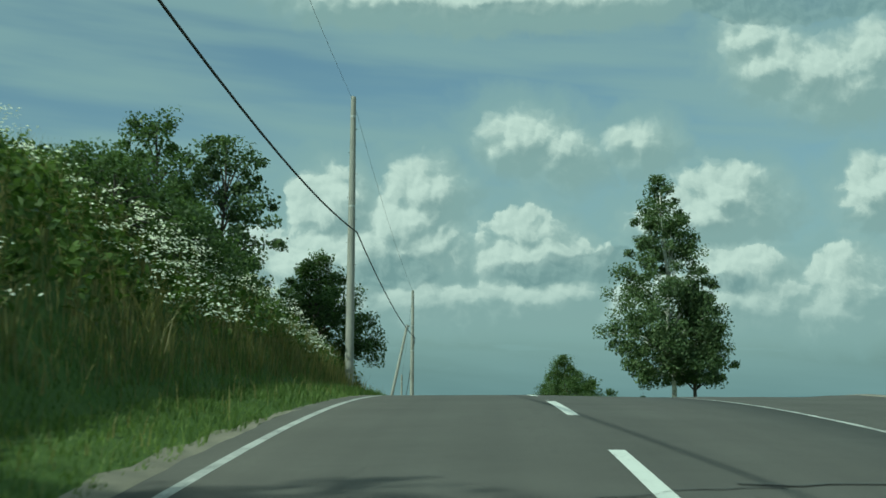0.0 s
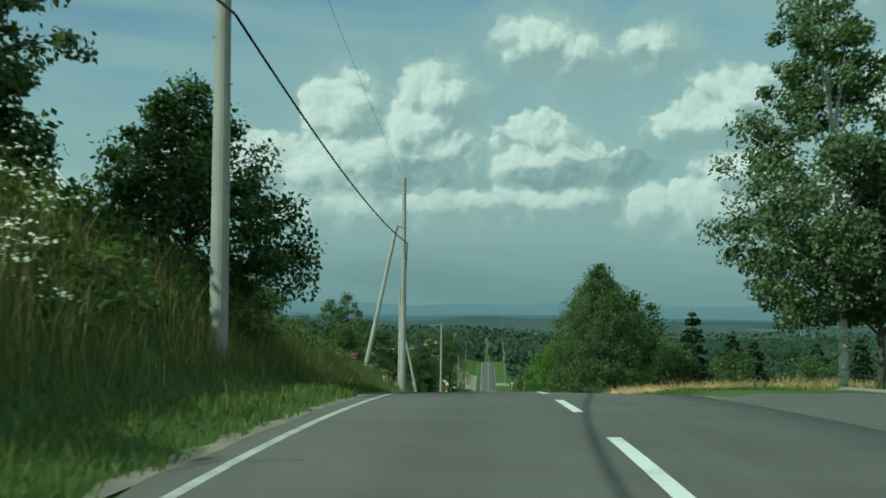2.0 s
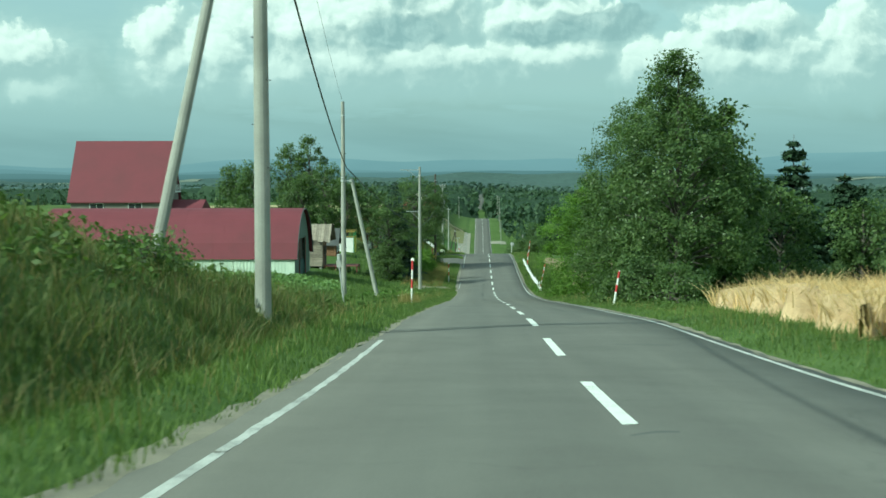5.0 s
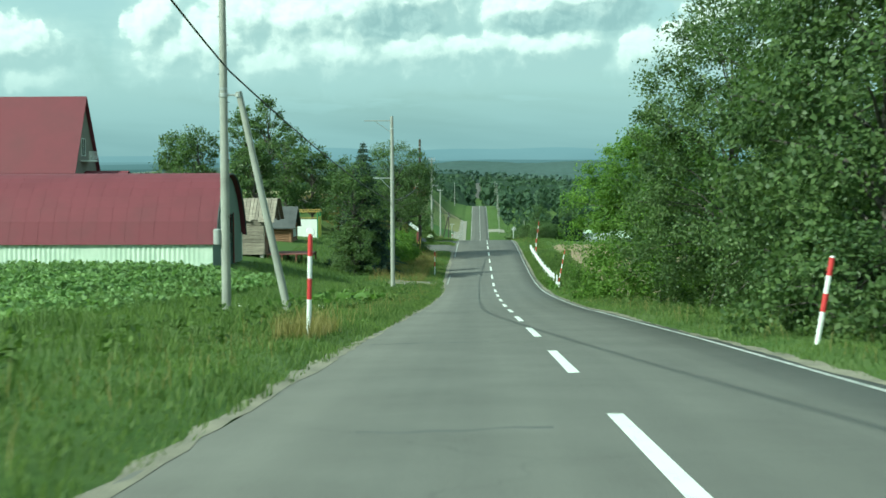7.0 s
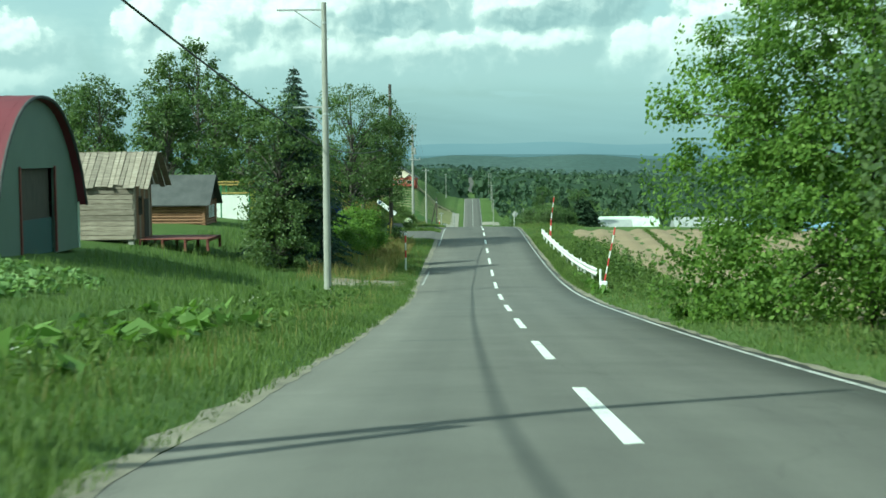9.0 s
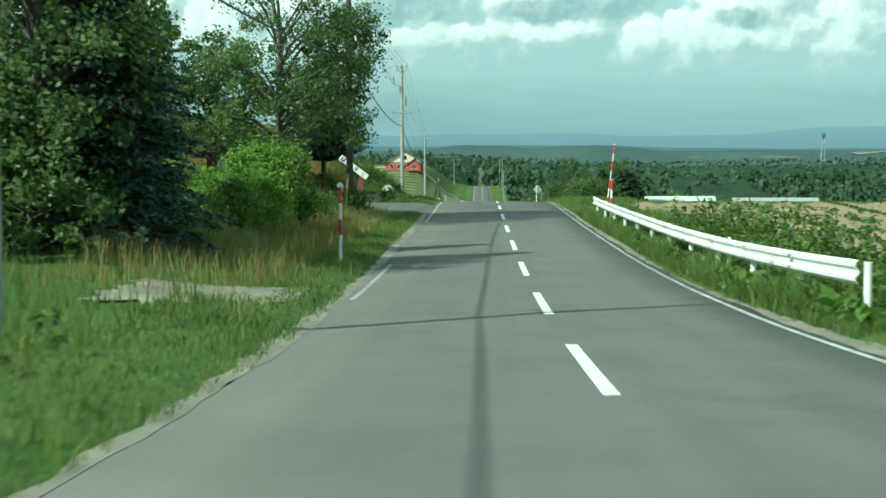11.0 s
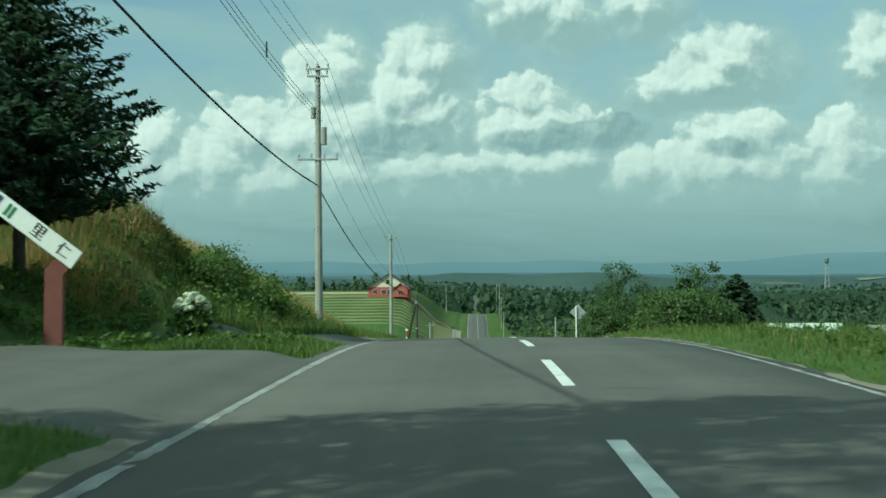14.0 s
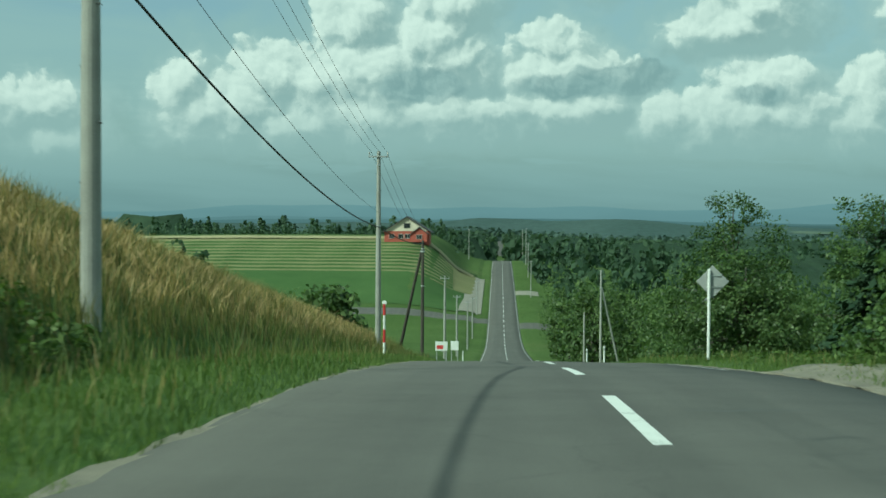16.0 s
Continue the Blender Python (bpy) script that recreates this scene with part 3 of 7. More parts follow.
def land_z(x, y):
    """Height of the ground, by metres across (x) and along (y) the road."""
    x, y = np.broadcast_arrays(np.asarray(x, float), np.asarray(y, float))
    base = road_z(y)
    left, right = np.clip(-x, 0, None), np.clip(x, 0, None)
    wide = np.where(x < 0, np.abs(x) + edge_l(y) + 3.5, np.abs(x))
    verge = (0.15 - 0.13 * (x > 0) * (1 - step(y, 50, 58))) * step(wide, 3.45, 4.3) - 0.062
    # left: a cut bank by the first crest, a field by the barns, a second bank past the drive
    h1 = np.interp(y, [-90, 40, 62, 80, 90, 97, 103, 110, 120], [9.0, 9.0, 7.0, 4.9, 4.6, 3.2, 1.5, 0.5, 0.2])
    bank1 = np.clip(np.interp(y, [40, 70, 87, 100], [1.1, 0.8, 0.95, 0.8]) * (left - 5.4), 0, None)
    bank1 = h1 * (1 - np.exp(-bank1 / np.maximum(h1, 0.1)))
    field = (1.9 + 0.2 * step(y, 195, 215)) * step(left, 7.0, 20.0) * step(y, 143, 200) * (1 - step(y, 300, 330))
    knoll = (0.9 * step(left, 5.6, 9.5)) * step(y, 205, 222) * (1 - step(y, 248, 254)) + 0.5 * step(left, 9.5, 13) * step(y, 255, 262) * (1 - step(y, 280, 285))
    h2 = np.interp(y, [270, 276, 285, 300, 320, 335, 352, 372], [0, 0.8, 3.1, 4.2, 5.0, 4.7, 3.0, 0.8])
    bank2 = np.clip(0.74 * (left - 6.7), 0, None)
    bank2 = h2 * (1 - np.exp(-bank2 / np.maximum(h2, 0.1)))
    drive = 1 - step(y, 252, 257) * (1 - step(y, 270, 276)) * (1 - step(left, 9, 11))
    zone = step(y, 250, 254) * (1 - step(y, 272, 278)) * (1 - step(left, 17, 22))
    rise = np.interp(y, [560, 600, 690, 800, 1000], [0, 2, 12.0, 8, 2]) * step(left, 9, 26) * (1 - step(left, 500, 900))
    terrace = 1.2 * step(left, 9.4, 11.0) * step(y, 266.2, 268.2) * (1 - step(y, 281, 286))
    lo = terrace + (bank1 * (1 - step(y, 112, 122)) + (np.maximum(field * drive, knoll) + bank2) * (1 - zone) + rise)
    # right: a level shoulder, then the land falls away towards the plain
    fall = -0.4 * step(right, 5.5, 9.0) * step(y, 124, 132) * (1 - step(y, 180, 200)) - 0.5 * step(right, 6.5, 12) * step(y, 262, 300)
    away = -0.055 * np.clip(right - 45, 0, None) - 0.05 * np.clip(right - 16, 0, 30) * step(y, 255, 300)
    leftaway = -0.012 * np.clip(left - 80, 0, None)
    z = base + verge + np.where(x < 0, lo + leftaway, fall + away)
    floor = -42.0 - 4.0 * np.sin(x * 0.004 + 1.0) * np.cos(y * 0.003)
    z = np.maximum(z, floor)
    rough = 0.05 * np.sin(x * 1.9 + y * 0.7) * np.sin(y * 1.3 - x * 0.4) * step(np.abs(x), 4.2, 6.0)
    hollow = -0.12 * (1 - step(wide, 3.0, 3.3))
    return z + rough + hollow


def strip(xs, ys, lift=0.0, z=None):
    """A sheet over the land: places and four-cornered faces."""
    X, Y = np.meshgrid(np.asarray(xs, float), np.asarray(ys, float))
    Z = (land_z(X, Y) if z is None else z(X, Y)) + lift
    n, m = X.shape
    v = np.stack([X, Y, Z], -1).reshape(-1, 3)
    i = np.arange(n * m).reshape(n, m)
    f = np.stack([i[:-1, :-1], i[:-1, 1:], i[1:, 1:], i[1:, :-1]], -1).reshape(-1, 4)
    return v, f


def build_ground():
    near = [-3.95, -3.7, -3.5, -3.35, -3.2, -3.0, 0, 3.0, 3.2, 3.35, 3.5, 3.7, 3.95]
    xl = [-4.3, -4.6, -5.0, -5.4, -5.8, -6.3, -6.8, -7.4, -8, -8.7, -9.5, -10.5, -11.5, -13, -15, -17, -20, -24, -30, -40, -55, -75, -100, -150, -220, -320, -500, -800, -1300, -2000, -3000]
    xs = sorted(xl + near + [-v for v in xl])
    ys = np.concatenate([np.arange(-90, 380, 1.2), np.arange(380, 900, 6.0), np.arange(900, 1800, 25.0), np.arange(1800, 4801, 120.0)])
    me = raw_mesh("ground", *strip(xs, ys), smooth=True)
    tagged(part("ground", me, GROUND), "rolling farmland with green meadow grass", "ground", kind="structure")


def build_road():
    ys = np.concatenate([np.arange(-90, 420, 1.0), np.arange(420, 1000, 5.0), np.arange(1000, 2600, 30.0)])
    surf = lambda X, Y: road_z(Y) - 0.012 * np.abs(X) - 0.10 * ((X < -3.51) | (X > EDGE_R + 0.01))
    wob = 0.03 * np.sin(ys * 0.9) + 0.03 * np.sin(ys * 2.3 + 1) + 0.03 * np.sin(ys * 5.1)
    v, f = strip([-3.53, -3.50, -1.8, 0, 1.8, EDGE_R, EDGE_R + 0.03], ys, z=surf)
    w = np.repeat(wob, 7).reshape(-1, 7)
    vv = v.reshape(-1, 7, 3)
    vv[:, :2, 0] += w[:, :2] + (edge_l(ys) + 3.5)[:, None]
    vv[:, 5:, 0] -= np.roll(w, 3, 0)[:, 5:] * 0.7
    road = part("road", raw_mesh("road", vv.reshape(-1, 3), f, smooth=True), ASPHALT)
    tagged(road, "worn grey asphalt two-lane country road", "road", kind="structure")
    top = lambda X, Y: road_z(Y) - 0.012 * np.abs(X)

    def dash_mesh(y0, y1):
        ys2 = np.linspace(y0, y1, 6)
        v, f = strip([-0.075, 0.075], ys2, 0.005, top)
        v[0:2, 1] += (-0.02, 0.02)
        return v, f

    k = -9
    far_v, far_f = [], []
    while 10.8 + 10 * k < 1000:
        y1 = 10.8 + 10 * k
        v, f = dash_mesh(y1 - 5, y1)
        if y1 < 480:
            part("lane_dash", raw_mesh("lane_dash", v, f), WHITE_LINE, road, "white painted centre dash")
        else:
            far_f.append(f + sum(len(a) for a in far_v))
            far_v.append(v + (0, 0, 0.02))
        k += 1
    tagged(part("far_lane_dash", raw_mesh("far_lane_dash", np.concatenate(far_v), np.concatenate(far_f)), WHITE_LINE, road, "distant centre dashes"), kind="stuff")
    long_y = np.concatenate([np.arange(-90, 420, 1.0), np.arange(420, 1000, 5.0)])
    # the left edge line is worn away in places and stops at the drives
    for name, x, mat, spans in (("edge_line", -3.30, OLD_LINE, [(-90, 84), (84, 101), (209.5, 220.5), (244, 250), (250, 272), (272, 276), (330, 1000)]),
                                ("edge_line", 3.24, OLD_LINE, [(-90, 36), (64, 212), (212, 288), (302, 1000)])):
        for a, b in spans:
            yy = np.arange(a, b, 0.2) if b - a < 120 else long_y[(long_y >= a) & (long_y <= b)]
            v, f = strip([x - (0.085 if 220 < a < 300 and x < 0 else 0.053), x + 0.053], yy, 0.004, top)
            v[:, 0] -= 0.15 * step(yy, 150, 215).repeat(2) * (x < 0)
            if b - a < 120:
                v[:, 0] += rng.normal(0, 0.010, len(v))
                v[:2, 1] += (-0.12, 0.08)
            part(name, raw_mesh(name, v, f), THIN_LINE if 200 < a < 300 else mat, road, "faded white edge line")

    def crack(y, x0, x1, skew, half=0.035):
        xx = np.linspace(x0, x1, 14)
        yy = y + skew * (xx - x0) / (x1 - x0) + 0.06 * np.sin(xx * 5) + 0.04 * np.sin(xx * 11)
        a = np.stack([xx, yy - half, road_z(yy) - 0.012 * np.abs(xx) + 0.003], -1)
        b = np.stack([xx, yy + half + 0.02 * np.sin(xx * 7), road_z(yy) - 0.012 * np.abs(xx) + 0.003], -1)
        i = np.arange(13)
        part("crack", raw_mesh("crack", np.concatenate([a, b]), np.stack([i, i + 14, i + 15, i + 1], -1)), TAR, road, "dark cross crack")

    crack(8.5, 0.6, 3.4, 0.4, 0.10)
    crack(7.7, -0.5, 0.9, 0.7, 0.05)
    for y, x0, x1, s in ( (85, -0.1, 0.35, 0.2), (119.5, -2.2, -0.6, 0.3), (133.5, -3.2, -1.0, 0.5), (171.5, -2.5, -1.2, 0.1), (171.8, 2.0, 3.0, 0.0), (190.5, -3.2, 3.3, 1.2),
                         (99, 1.2, 2.4, 0.2), (289, 0.6, 1.9, 0.3), (255.5, 0.3, 1.0, 0.1)):
        crack(y, x0, x1, s)
    # sandy shoulder of broken asphalt and grit
    for side, name in ((-1, "shoulder"), (1, "shoulder")):
        yy = np.arange(-90, 340, 0.7)
        w = 0.13 + 0.11 * np.sin(yy * 0.21) * np.sin(yy * 0.047 + 1) + 0.05 * np.sin(yy * 3.1) + (0.10 * step(yy, 208, 214) * (1 - step(yy, 250, 256)) + 0.6 * step(yy, 275, 277) * (1 - step(yy, 278.5, 281.5))) * (side < 0)
        e = edge_l(yy) if side < 0 else EDGE_R + 0 * yy
        worn = np.clip(0.07 + 0.07 * np.sin(yy * 0.9) * np.sin(yy * 0.31) + 0.03 * np.sin(yy * 4.3), 0.0, 0.10 if side < 0 else 0.16)
        inner, outer = e - side * worn, e + side * np.clip(w, 0.05, None)
        v = np.concatenate([np.stack([inner, yy, road_z(yy) - 0.012 * np.abs(inner) + 0.003], -1), np.stack([outer, yy, land_z(outer, yy) + 0.006], -1)])
        n = len(yy)
        i = np.arange(n - 1)
        q = np.stack([i, i + n, i + n + 1, i + 1], -1)
        sh = part("shoulder", raw_mesh("shoulder", v, q if side > 0 else q[:, ::-1]), GRIT)
        tagged(sh, "pale sandy grit along the asphalt edge", "shoulder", kind="structure")


def build_drives():
    """Side surfaces: the pull-in of pale gravel, the paved drives."""
    def sheet(name, outline_x, outline_y, lift, mat, label, cat, wob=0.25):
        u = np.linspace(0, 1, 24)
        x0, x1 = outline_x
        xs = x0 + (x1 - x0) * u ** 1.8 if x0 > 0 else x1 - (x1 - x0) * u[::-1] ** 1.8
        ys = np.linspace(*outline_y, 24)
        v, f = strip(xs, ys, lift)
        g = v.reshape(24, 24, 3)
        for k in range(24):
            g[k, 0, 0] += wob * math.sin(k * 1.1)
            g[k, -1, 0] += wob * math.sin(k * 0.9 + 1)
            g[0, k, 1] += wob * 2 * math.sin(k * 0.7)
            g[-1, k, 1] += wob * 2 * math.sin(k * 1.0 + 2)
        v[:, 2] = land_z(v[:, 0], v[:, 1]) + lift + 0.05 * step(np.abs(v[:, 0]), 5, 8)
        for rim in (g[0], g[-1], g[:, 0], g[:, -1]):
            rim[:, 2] -= lift + 0.10
        tagged(part(name, raw_mesh(name, v, f, True), mat), label, cat, kind="structure")

    sheet("lay_by", (3.25, 7.4), (2, 57), 0.03, ASPHALT, "grey asphalt lay-by beside the road", "lay-by", 0.05)
    sheet("gravel_margin", (7.2, 12.5), (6, 62), 0.02, GRAVEL, "pale gravel along the lay-by", "gravel", 0.3)
    sheet("field_entry", (3.7, 5.6), (79.5, 83), 0.02, GRIT, "gritty field entrance by the wheat", "gravel")
    sheet("field_entry", (-7.8, -4.3), (206.8, 210.8), 0.02, GRIT, "sandy field entrance with sparse grass", "gravel", 0.5)
    sheet("side_drive", (-11.5, -3.15), (250.8, 262.5), 0.03, ASPHALT, "grey asphalt drive joining the road", "driveway", 0.1)
    sheet("side_drive", (-8.8, -3.15), (268.6, 275.3), 0.03, ASPHALT, "grey asphalt drive curving to the farm", "driveway", 0.1)
    sheet("side_drive", (-18, -8.5), (257, 266), 0.02, ASPHALT, "grey asphalt forecourt before the hut", "driveway", 0.1)
    sheet("side_road", (3.4, 6.6), (290, 300), 0.05, GRIT, "grey gravel side entrance by the crest", "gravel", 0.2)
    sheet("side_road", (-70, -3.4), (583, 592), 0.10, ASPHALT, "distant asphalt side road", "road", 0.1)
    sheet("side_road", (3.4, 40), (572, 585), 0.10, ASPHALT, "distant asphalt side road", "road", 0.1)
    sheet("side_road", (3.4, 10), (645, 656), 0.10, GRAVEL, "distant pale side road", "road", 0.1)

    # ridged soil of the root field on the right, and the potato rows on the left
    xs, ys = np.arange(7.2, 46, 0.33), np.arange(183, 262, 2.0)
    skew = lambda X, Y: land_z(X, Y) + 0.06 + 0.13 * np.sin((X - 0.06 * (Y - 183)) * 2 * math.pi / 1.6) * 0.5
    v, f = strip(xs, ys, 0, skew)
    tagged(part("ploughed_field", raw_mesh("ploughed_field", v, f, True), SOIL), "bare brown field with ridged rows", "field", kind="structure")
    # mown rows: the dark green also stands for the windrows' shadows
    for y in np.arange(639, 684, 5.0):
        v, f = strip(np.linspace(-135, -13 - 0.03 * (y - 618), 26), np.linspace(y, y + 2.3, 4), 0.16)
        v[:, 2] += 0.28 * np.sin(np.repeat(np.linspace(0, math.pi, 4), 26)) + 0.08 * np.sin(v[:, 0] * 1.7)
        tagged(part("mown_swath", raw_mesh("mown_swath", v, f, True), FIELD_GREEN), "row of drying mown grass, shade put into its dark green", "hay", "hay rows", "structure")
    v, f = strip(np.linspace(-135, -9, 26), np.linspace(686, 693, 4), 0.45)
    tagged(part("field_margin", raw_mesh("field_margin", v, f, True), STRAW), "pale strip of mown hay before the house", "field", kind="structure")
    v, f = strip(np.linspace(-140, -10, 26), np.linspace(598, 637, 10), 0.15)
    tagged(part("green_field", raw_mesh("green_field", v, f, True), FIELD_GREEN), "bright green meadow below the hay rows", "field", kind="structure")
    v, f = strip(np.linspace(-140, -8, 26), np.linspace(637, 690, 12), 0.15)
    tagged(part("hay_field", raw_mesh("hay_field", v, f, True), STUBBLE), "yellowing hay meadow before the house", "field", kind="structure")
    v, f = strip(np.linspace(-11, -5.5, 6), np.linspace(600, 690, 10), 0.2)
    tagged(part("farm_track", raw_mesh("farm_track", v, f, True), GRAVEL), "pale gravel track climbing to the house", "track", kind="structure")


STRAW = surface("mown_hay", [(0.3, (0.30, 0.27, 0.155)), (0.7, (0.40, 0.36, 0.215))], 0.6, 6, 0.95, bump=0.5, dist=0.05, spec=0.1)
STUBBLE = surface("dry_meadow", [(0.3, (0.165, 0.175, 0.080)), (0.7, (0.235, 0.225, 0.115))], 0.08, 4, 0.95, bump=0.4, dist=0.05, spec=0.1)
FIELD_GREEN = surface("green_meadow", [(0.3, (0.052, 0.098, 0.030)), (0.7, (0.078, 0.132, 0.044))], 0.06, 4, 0.95, bump=0.4, dist=0.05, spec=0.1)
build_ground()
build_road()
build_drives()


# ---- plants ----
def cards(centers, normals, sizes, long=1.6):
    """Small folded leaves: one four-cornered face each, pointed at both ends."""
    n = len(centers)
    nrm = normals / np.maximum(np.linalg.norm(normals, axis=1, keepdims=True), 1e-6)
    t = rng.normal(size=(n, 3))
    t -= (t * nrm).sum(1, keepdims=True) * nrm
    t /= np.maximum(np.linalg.norm(t, axis=1, keepdims=True), 1e-6)
    b = np.cross(nrm, t)
    s = sizes[:, None]
    v = np.stack([centers - t * s * 0.5 * long, centers - b * s * 0.5 + nrm * s * 0.12, centers + t * s * 0.5 * long, centers + b * s * 0.5 + nrm * s * 0.12], 1)
    return v.reshape(-1, 3), np.arange(4 * n).reshape(-1, 4)


def blades(px, py, pz, height, width, lean):
    """Grass blades: two faces each, bent over."""
    n = len(px)
    a = rng.uniform(0, 2 * math.pi, n)
    side = np.stack([np.cos(a), np.sin(a), 0 * a], -1) * (width / 2)[:, None]
    la = rng.uniform(0, 2 * math.pi, n)
    over = np.stack([np.cos(la), np.sin(la), 0 * la], -1) * (height * lean)[:, None]
    p = np.stack([px, py, pz], -1)
    up = np.stack([0 * height, 0 * height, height], -1)
    mid, top = p + up * 0.6 + over * 0.35, p + up + over
    v = np.stack([p - side, p + side, mid + side * 0.7, mid - side * 0.7, top], 1).reshape(-1, 3)
    o = np.arange(n)[:, None] * 5
    return v, np.concatenate([o + np.array([0, 1, 2, 3])]), np.concatenate([o + np.array([3, 2, 4])])


def grass_mesh(name, *args):
    v, q, t = blades(*args)
    # triangles as faces of their own, in one mesh
    me = bpy.data.meshes.new(name)
    me.vertices.add(len(v))
    me.vertices.foreach_set("co", v.astype(np.float32).ravel())
    loops = np.concatenate([q.ravel(), t.ravel()]).astype(np.int32)
    starts = np.concatenate([np.arange(0, q.size, 4), q.size + np.arange(0, t.size, 3)]).astype(np.int32)
    me.loops.add(len(loops))
    me.loops.foreach_set("vertex_index", loops)
    me.polygons.add(len(starts))
    me.polygons.foreach_set("loop_start", starts)
    me.update(calc_edges=True)
    return me


def wood_shape(height, lean, limbs, trunk_r, tips, twist=0.3, start=0.2):
    """A tapered trunk with limbs reaching to the tips of the crown."""
    s = Shape()
    n = 7
    pts = [Vector((lean[0] * (i / n) ** 1.3 * height + 0.06 * height * 0.1 * math.sin(i * 1.7), lean[1] * (i / n) ** 1.3 * height + 0.006 * height * math.cos(i * 2.3), height * i / n)) for i in range(n + 1)]
    pts[0].z = -0.3
    s.tube(pts, [trunk_r * (1.25 if i == 0 else (1 - 0.9 * i / n)) + 0.01 for i in range(n + 1)], 8)
    for tip in tips[:limbs]:
        t = Vector(tip)
        f = min(0.93, max(start, (t.z / height) * 0.72))
        k = f * n
        i = int(k)
        root = pts[i].lerp(pts[min(i + 1, n)], k - i)
        mid = root.lerp(t, 0.5) + Vector((0, 0, 0.10 * (t - root).length))
        r = trunk_r * (1 - 0.85 * f) * 0.5 + 0.008
        s.tube([root, mid, t], [r, r * 0.6, r * 0.15], 5, caps=False)
    return s, pts


def crown_points(height, low, width, shape, count, flat=0.85):
    """Tips of the branches within an uneven crown. shape gives the half width by the height (0 to 1)."""
    out = []
    lobes = [(random.uniform(0, 6.28), random.uniform(0.15, 0.9), random.uniform(0.75, 1.2)) for _ in range(9)]
    while len(out) < count:
        h = random.random()
        r = shape(h)
        if random.random() > r + 0.12:
            continue
        a = random.uniform(0, 2 * math.pi)
        bump = 1.0
        for la, lh, lk in lobes:
            near = math.exp(-((math.cos(a - la) - 1) ** 2) * 4 - ((h - lh) * 5) ** 2)
            bump += (lk - 1) * near * 1.5
        d = width * r * bump * math.sqrt(random.uniform(0.10, 1.0))
        out.append((d * math.cos(a), d * math.sin(a) * flat, low + (height - low) * h))
    return out


def broadleaf(name, x, y, z, height, low, width, shape, leaf, label, clumps=120, leaves=60, size=0.17, spread=0.45, lean=(0, 0), bark=None, trunk_r=0.16, flat=1.0, category="tree", group="", trunks=1):
    base = thing(name, x, y, z, label, category, group)
    tips = crown_points(height, low, width, shape, clumps, flat)
    tips = [(p[0] + lean[0] * p[2], p[1] + lean[1] * p[2], p[2]) for p in tips]
    wood, pts = wood_shape(height * 0.94, lean, min(len(tips), 46), trunk_r, random.sample(tips, len(tips)))
    part("trunk", wood, bark or BARK, base, smooth=True)
    t = np.array(tips)
    c = np.repeat(t, leaves, 0)
    c = c + np.clip(rng.normal(size=c.shape), -1.7, 1.7) * spread * np.array([1, 1, 0.75]) * rng.uniform(0.35, 1.15, (len(t), 1)).repeat(leaves, 0)
    axis = np.stack([lean[0] * c[:, 2], lean[1] * c[:, 2], np.full(len(c), low + (height - low) * 0.35)], -1)
    outward = (c - axis) / np.maximum(np.linalg.norm(c - axis, axis=1, keepdims=True), 0.1)
    nrm = rng.normal(size=c.shape) + outward * 0.9 + np.array([0, 0, 0.5])
    v, f = cards(c, nrm, rng.uniform(0.6, 1.25, len(c)) * size)
    part("crown", raw_mesh("crown", v, f), leaf, base)
    return base


def conifer(name, x, y, z, height, width, leaf, label, levels=40, low=0.06, per=9, droop=0.25, size=0.16, gap=0.0, category="tree", power=0.85, lift=0.15, group=""):
    base = thing(name, x, y, z, label, category, group)
    s = Shape()
    s.tube([(0, 0, -0.3), (0, 0, height * 0.5), (0, 0, height)], [height * 0.016 + 0.03, height * 0.009 + 0.02, 0.012], 8)
    cen, nor, siz = [], [], []
    for i in range(levels):
        h = low + (1 - low) * (i + random.uniform(-0.3, 0.3)) / levels
        h = min(max(h, low), 0.99)
        L = width * (1 - h) ** power * random.uniform(0.82, 1.1) + 0.12
        for k in range(per):
            if random.random() < gap:
                continue
            a = 2 * math.pi * (k + random.uniform(-0.4, 0.4)) / per + i * 1.1
            l = L * random.uniform(0.7, 1.15)
            n = max(4, int(l * 20))
            u = np.linspace(0.12, 1, n)
            r = u * l
            zz = h * height + lift * l * u - droop * l * u ** 2 + 0.10 * l * np.clip(u - 0.75, 0, 1)
            way = np.array([math.cos(a), math.sin(a), 0.0])
            sidev = np.array([-math.sin(a), math.cos(a), 0.0])
            if i % 2 == 0:
                s.tube([(0, 0, h * height), tuple(way * l * 0.5 + np.array([0, 0, h * height + (lift * 0.5 - droop * 0.25) * l])), tuple(way * l * 0.95 + np.array([0, 0, h * height + (lift - droop) * l]))], [0.022, 0.014, 0.005], 4, caps=False)
            for side in (-1, 1):
                w = rng.uniform(0.05, 0.34, n) * l * (0.25 + 0.75 * np.sin(np.pi * np.clip(u, 0, 0.96)) ) 
                p = way * r[:, None] + sidev * (side * w * 0.75)[:, None]
                p[:, 2] = zz - 0.10 * w + rng.normal(0, 0.03, n)
                cen.append(p)
                nn = rng.normal(0, 0.45, (n, 3)) + np.array([0, 0, 1.0]) + way * 0.35
                nor.append(nn)
                siz.append(rng.uniform(0.7, 1.3, n) * size * (0.8 + 0.12 * l))
    part("trunk", s, BARK, base, smooth=True)
    v, f = cards(np.concatenate(cen), np.concatenate(nor), np.concatenate(siz), 2.2)
    part("crown", raw_mesh("crown", v, f), leaf, base)
    return base


